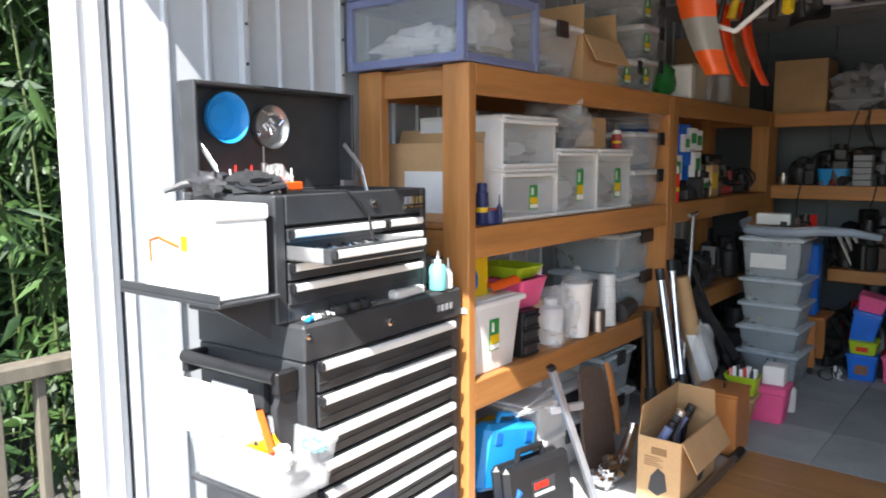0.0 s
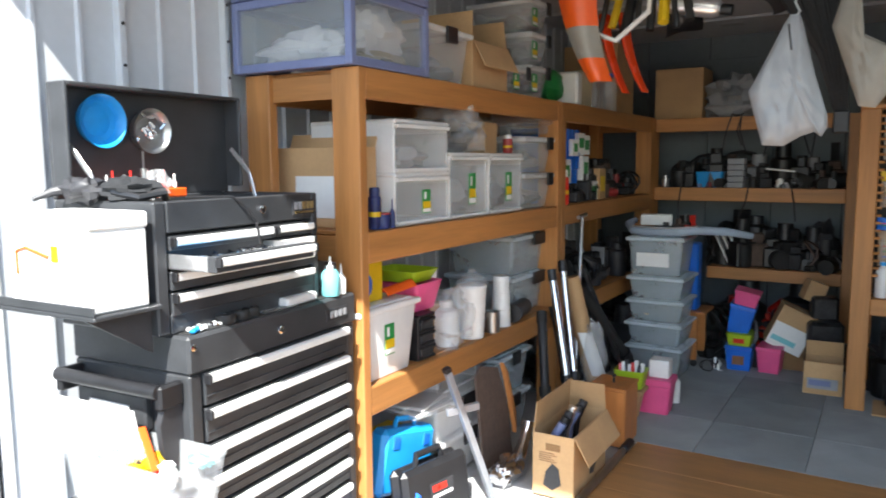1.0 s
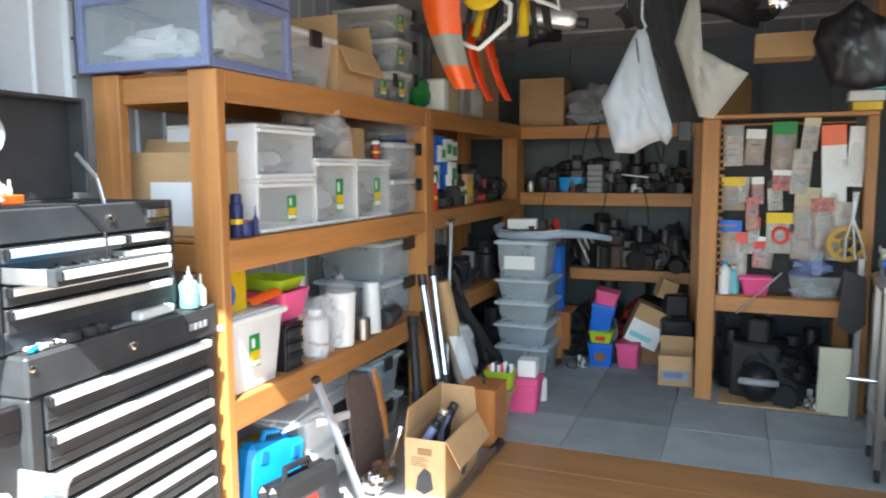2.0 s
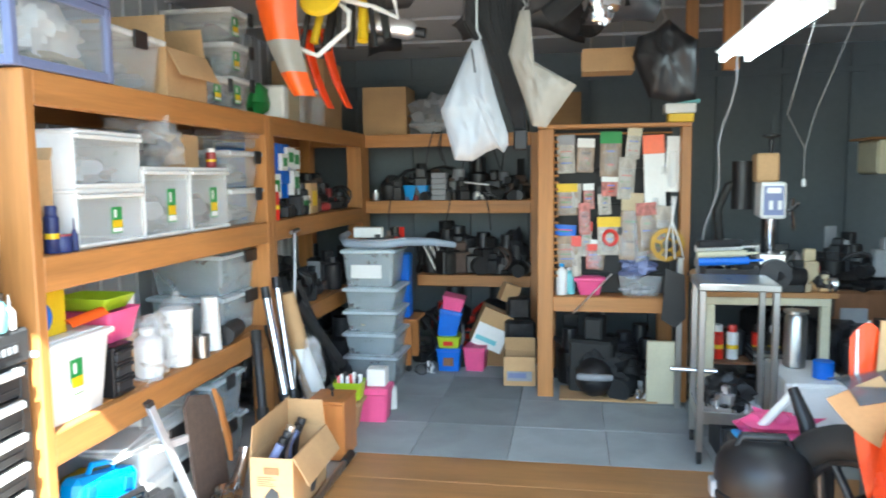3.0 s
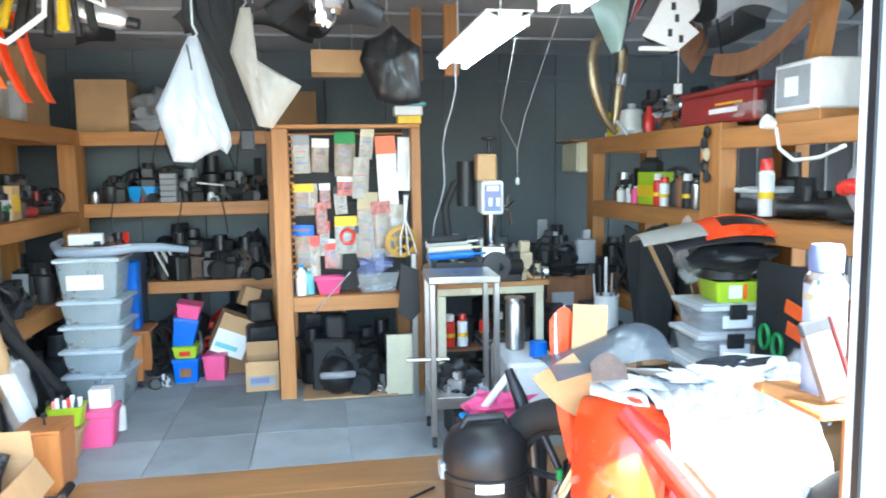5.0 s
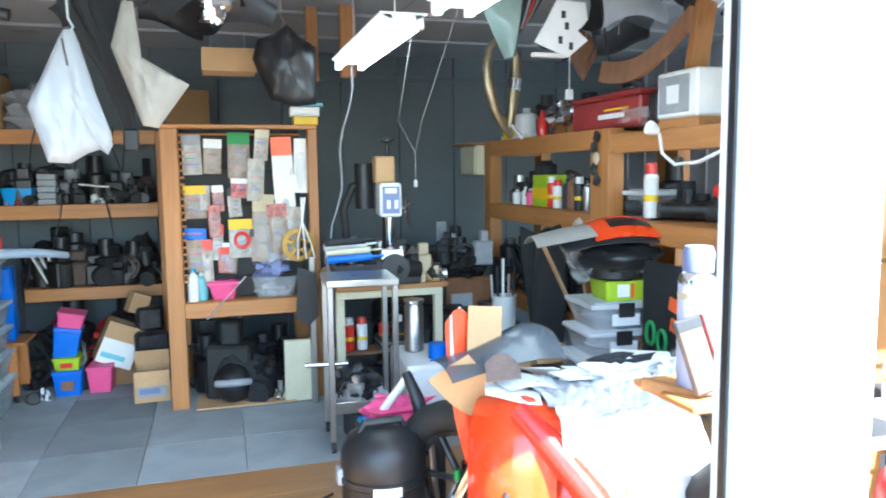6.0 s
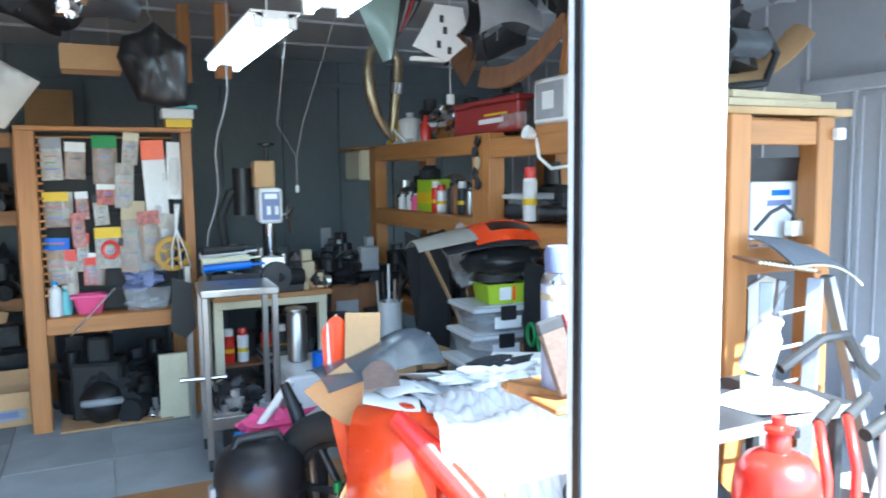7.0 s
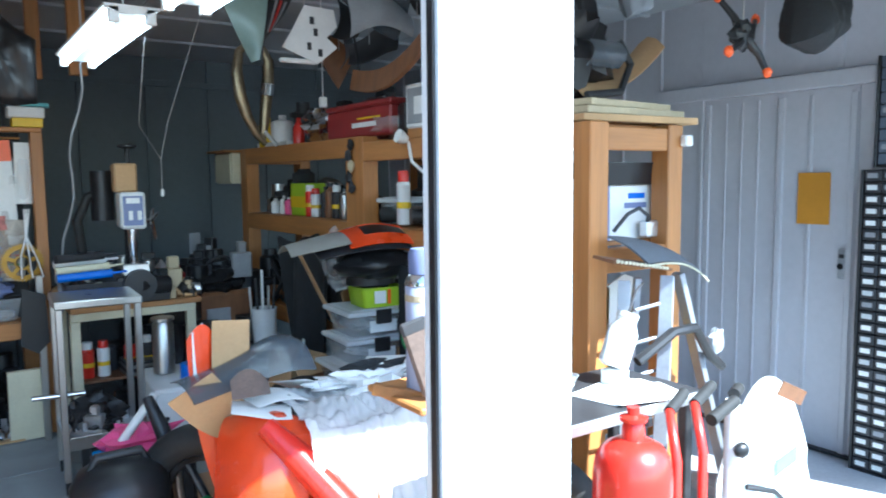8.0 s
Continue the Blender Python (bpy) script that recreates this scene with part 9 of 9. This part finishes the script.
solo("plastic_tray", Geo().box(0, 0.15, 0, 0.04, 0, 0.006, 0.003), CLEAR, "clear plastic lid on the cabinet top", "lid", on_cab(0.31, 0.01, -3))
gb2 = thing("glue_bottle", "pale teal glue bottle with a white nozzle", "bottle", on_cab(0.655, 0.02))
part("body", Geo().lathe([(0.028, 0), (0.031, 0.004), (0.031, 0.075), (0.022, 0.088), (0.012, 0.09)], 20), TEAL, gb2)
part("nozzle", Geo().lathe([(0.012, 0.088), (0.012, 0.102), (0.005, 0.106), (0.003, 0.135)], 14), WHITE, gb2)
bottle(on_cab(0.705, 0.012), 0.017, 0.105, WHITE, "small white dropper bottle with a cone tip", cone=True)

# ---- outside: bamboo and fence ----
def bamboo(x, y, seed, n, h=4.2):
    r = random.Random(seed)
    b = thing("bamboo", "leafy green bamboo clump in sun and shade", "bamboo", at(x, y, -0.03))
    leaves = [Geo(), Geo()]
    for c in range(n):
        cx, cy = r.uniform(-0.5, 0.5), r.uniform(-0.9, 0.9)
        lx, ly = r.uniform(-0.25, 0.25), r.uniform(-0.25, 0.25)
        pts = [(cx + lx * (k / 8) ** 2 * 2, cy + ly * (k / 8) ** 2 * 2, h * k / 8) for k in range(9)]
        part("culm", Geo().tube(pts, [0.007 * (1 - 0.07 * k) for k in range(9)], 6), CULM, b)
        for q in range(15):
            k = r.uniform(0.04, 0.9)
            base = Vector((cx + lx * k * k * 2, cy + ly * k * k * 2, h * k))
            a = r.uniform(0, 6.28)
            tip = base + Vector((math.cos(a), math.sin(a), r.uniform(-0.1, 0.5))) * r.uniform(0.2, 0.5)
            part("twig", Geo().tube([base, tip], [0.004, 0.002], 4), CULM, b)
            for l in range(30):
                p = base.lerp(tip, r.uniform(0.1, 1.05)) + Vector((r.uniform(-0.06, 0.06), r.uniform(-0.06, 0.06), r.uniform(-0.06, 0.06)))
                d = Vector((r.uniform(-1, 1), r.uniform(-1, 1), r.uniform(-1.2, 0.3))).normalized()
                L, w = r.uniform(0.11, 0.24), r.uniform(0.011, 0.022)
                s = d.cross(Vector((r.uniform(-1, 1), r.uniform(-1, 1), r.uniform(-1, 1)))).normalized() * w
                bend = Vector((0, 0, -L * 0.12))
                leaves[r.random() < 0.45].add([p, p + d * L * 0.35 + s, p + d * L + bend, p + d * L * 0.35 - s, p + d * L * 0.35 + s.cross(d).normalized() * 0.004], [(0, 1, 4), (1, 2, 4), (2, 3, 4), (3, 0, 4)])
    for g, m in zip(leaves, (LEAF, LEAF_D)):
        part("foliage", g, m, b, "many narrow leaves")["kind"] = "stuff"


for k, (x, y) in enumerate(((-3.2, 1.5), (-3.3, 2.4), (-3.7, 1.9), (-4.2, 1.0), (-4.3, 2.4), (-5.2, 1.6), (-3.5, -0.1), (-4.4, -0.4))):
    bamboo(x, y, 100 + k, 14)
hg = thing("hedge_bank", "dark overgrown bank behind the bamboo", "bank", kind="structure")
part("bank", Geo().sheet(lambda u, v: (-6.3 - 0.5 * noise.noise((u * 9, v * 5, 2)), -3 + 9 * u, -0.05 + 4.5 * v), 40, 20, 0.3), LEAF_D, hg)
fe = thing("garden_fence", "weathered grey wooden rail fence beside the garage", "fence")
part("rail", Geo().box(-2.56, -2.47, -0.6, 3.2, 0.68, 0.735, 0.006), OLD_WOOD, fe)
part("rail", Geo().box(-2.53, -2.5, -0.6, 3.2, 0.1, 0.14, 0.004), OLD_WOOD, fe)
for k in range(26):
    y = -0.5 + 0.145 * k
    part("picket", Geo().box(-2.535, -2.495, y, y + 0.035, -0.03, 0.68, 0.004), OLD_WOOD, fe)

clutter("machine_part", "dark part heaped between bench and shelf", "machine part", 1.66, 2.1, 4.3, 4.72, 0.0, 22, 0.62, (BLACK, DARK_METAL, DKGREY, BLACK, DK_RED), 52, (0.14, 0.3))
clutter("machine_part", "dark part heaped behind the motorcycle", "machine part", 1.5, 1.85, 2.75, 3.4, 0.0, 20, 0.5, (BLACK, DARK_METAL, DKGREY, GREY, CLEAR_D), 53, (0.14, 0.28))

# ---- crowded parts on shelves, bench and corners ----
DARKS = (BLACK, DARK_METAL, DKGREY, BLACK, RUBBER, DARK_METAL, CLOTH_D)
clutter("engine_part", "oily dark engine part packed on the back shelf", "engine part", -1.35, -0.15, 6.05, 6.35, 1.224, 46, 0.42, DARKS + (UMBER, GREY), 71, (0.08, 0.19))
clutter("engine_part", "oily dark engine part packed on the low back shelf", "engine part", -0.95, -0.15, 6.0, 6.35, 0.634, 40, 0.5, DARKS, 72, (0.1, 0.22))
clutter("engine_part", "small bright fitting among dark parts", "fitting", -1.35, -0.15, 5.92, 6.0, 1.224, 24, 0.1, (GREY, ALU, WHITE, DK_RED, BLUE_FRAME, TAN, DARK_METAL, DARK_METAL), 73, (0.025, 0.06))
clutter("machine_part", "dark part packed on the shelf in the corner", "machine part", -1.85, -1.5, 4.3, 5.8, 1.18, 44, 0.36, DARKS + (UMBER, DK_RED), 74, (0.07, 0.16))
clutter("machine_part", "dark part packed on the low corner shelf", "machine part", -1.85, -1.5, 4.2, 5.8, 0.613, 44, 0.42, DARKS + (GREY,), 75, (0.08, 0.18))
clutter("machine_part", "dark part piled on the corner floor", "machine part", -1.85, -1.45, 4.1, 5.9, 0.0, 30, 0.5, DARKS, 76, (0.12, 0.26))
clutter("hand_tool", "small tool crowded on the bench", "tool", 0.97, 1.6, 4.38, 4.9, 0.766, 60, 0.2, (DARK_METAL, BLACK, ALU, DKGREY, TAN, STAINLESS, BLUE_FRAME, DK_RED, CREAM), 77, (0.03, 0.09))
clutter("machine_part", "dark part piled behind the bench", "machine part", 1.62, 2.15, 4.75, 5.6, 0.0, 36, 0.95, DARKS + (DK_RED, BROWN), 78, (0.2, 0.42))
clutter("machine_part", "dark part crowded on the side shelf", "machine part", 2.34, 2.6, 2.1, 5.05, 1.203, 46, 0.36, DARKS + (UMBER, STAINLESS), 79, (0.07, 0.16))
clutter("machine_part", "dark part crowded on the low side shelf", "machine part", 2.3, 2.6, 2.1, 5.05, 0.622, 36, 0.5, DARKS, 80, (0.12, 0.24))
clutter("machine_part", "dark part stacked on the high side shelf", "machine part", 2.36, 2.6, 2.2, 5.0, 1.642, 40, 0.34, DARKS + (CREAM, DK_RED, GREY, BROWN), 81, (0.07, 0.17))
clutter("machine_part", "dark part piled under the rack", "machine part", 0.14, 0.78, 4.95, 5.5, 0.0, 22, 0.5, DARKS, 82, (0.12, 0.24))
clutter("machine_part", "grey part heaped beside the motorcycle", "machine part", 1.4, 1.85, 2.6, 3.3, 0.0, 22, 0.6, DARKS + (GREY, CLEAR_D, WHITE), 83, (0.14, 0.28))
clutter("machine_part", "dark part stored in the trestle's shade", "machine part", 1.95, 2.2, 2.0, 2.9, 0.0, 16, 0.6, DARKS, 84, (0.14, 0.28))
# hoses and cables strung along shelves and ceiling
r = random.Random(91)
for k in range(9):
    x, y = r.uniform(-1.3, -0.15), r.uniform(5.78, 5.84)
    z = r.choice((1.22, 1.74))
    solo("cable", Geo().tube([(0, 0.12, 0.03), (0.01, 0.0, 0.02), (r.uniform(-0.04, 0.04), -0.005, -0.1), (r.uniform(-0.08, 0.08), 0.0, -r.uniform(0.15, 0.3))], 0.005, 6), BLACK, "thin cable dangling over the shelf edge", "cable", at(x, y, z), group="dangling cables")
for k in range(12):
    x, y = r.uniform(2.1, 2.5), r.uniform(2.2, 4.6)
    z = r.uniform(2.12, 2.3)
    m = at(x, y, z, r.uniform(0, 180), r.uniform(30, 150), r.uniform(-40, 40))
    c = cowl("fairing", "dull dark bodywork piece hung under the ceiling", m, r.uniform(0.22, 0.4), r.uniform(0.14, 0.24), 0.06, r.choice((BLACK, DKGREY, CLOTH_D, BROWN, GREY, SMOKE)), 20 + k)
    part("hanger", Geo().rod(m.inverted() @ Vector((x, y, z - 0.02)), m.inverted() @ Vector((x, y, ZC)), 0.003, 6), STAINLESS, c)
for k in range(8):
    x, y = r.uniform(-1.2, 0.6), r.uniform(3.6, 4.6)
    z = r.uniform(2.22, 2.33)
    m = at(x, y, z, r.uniform(0, 180), r.uniform(30, 150), r.uniform(-40, 40))
    c = cowl("fairing", "dull dark bodywork piece hung under the ceiling", m, r.uniform(0.2, 0.36), r.uniform(0.12, 0.2), 0.05, r.choice((BLACK, DKGREY, CLOTH_D, BLACK)), 40 + k)
    part("hanger", Geo().rod(m.inverted() @ Vector((x, y, z - 0.02)), m.inverted() @ Vector((x, y, ZC)), 0.003, 6), STAINLESS, c)
# extra packets over the rack
r = random.Random(92)
for k in range(7):
    x, z = r.uniform(0.11, 0.72), r.uniform(0.98, 1.62)
    pack(x, z, r.uniform(0.05, 0.1), r.uniform(0.12, 0.22), r.choice((PRINT_A, PRINT_B, PRINT_R, PRINT_B, CLEAR_D)), "crinkled film packet of small parts on the rack", r.choice((None, PAPER, PRINT_R, DKGREY)), True, 4.885 - 0.004 * (k % 3), r.uniform(-6, 6))
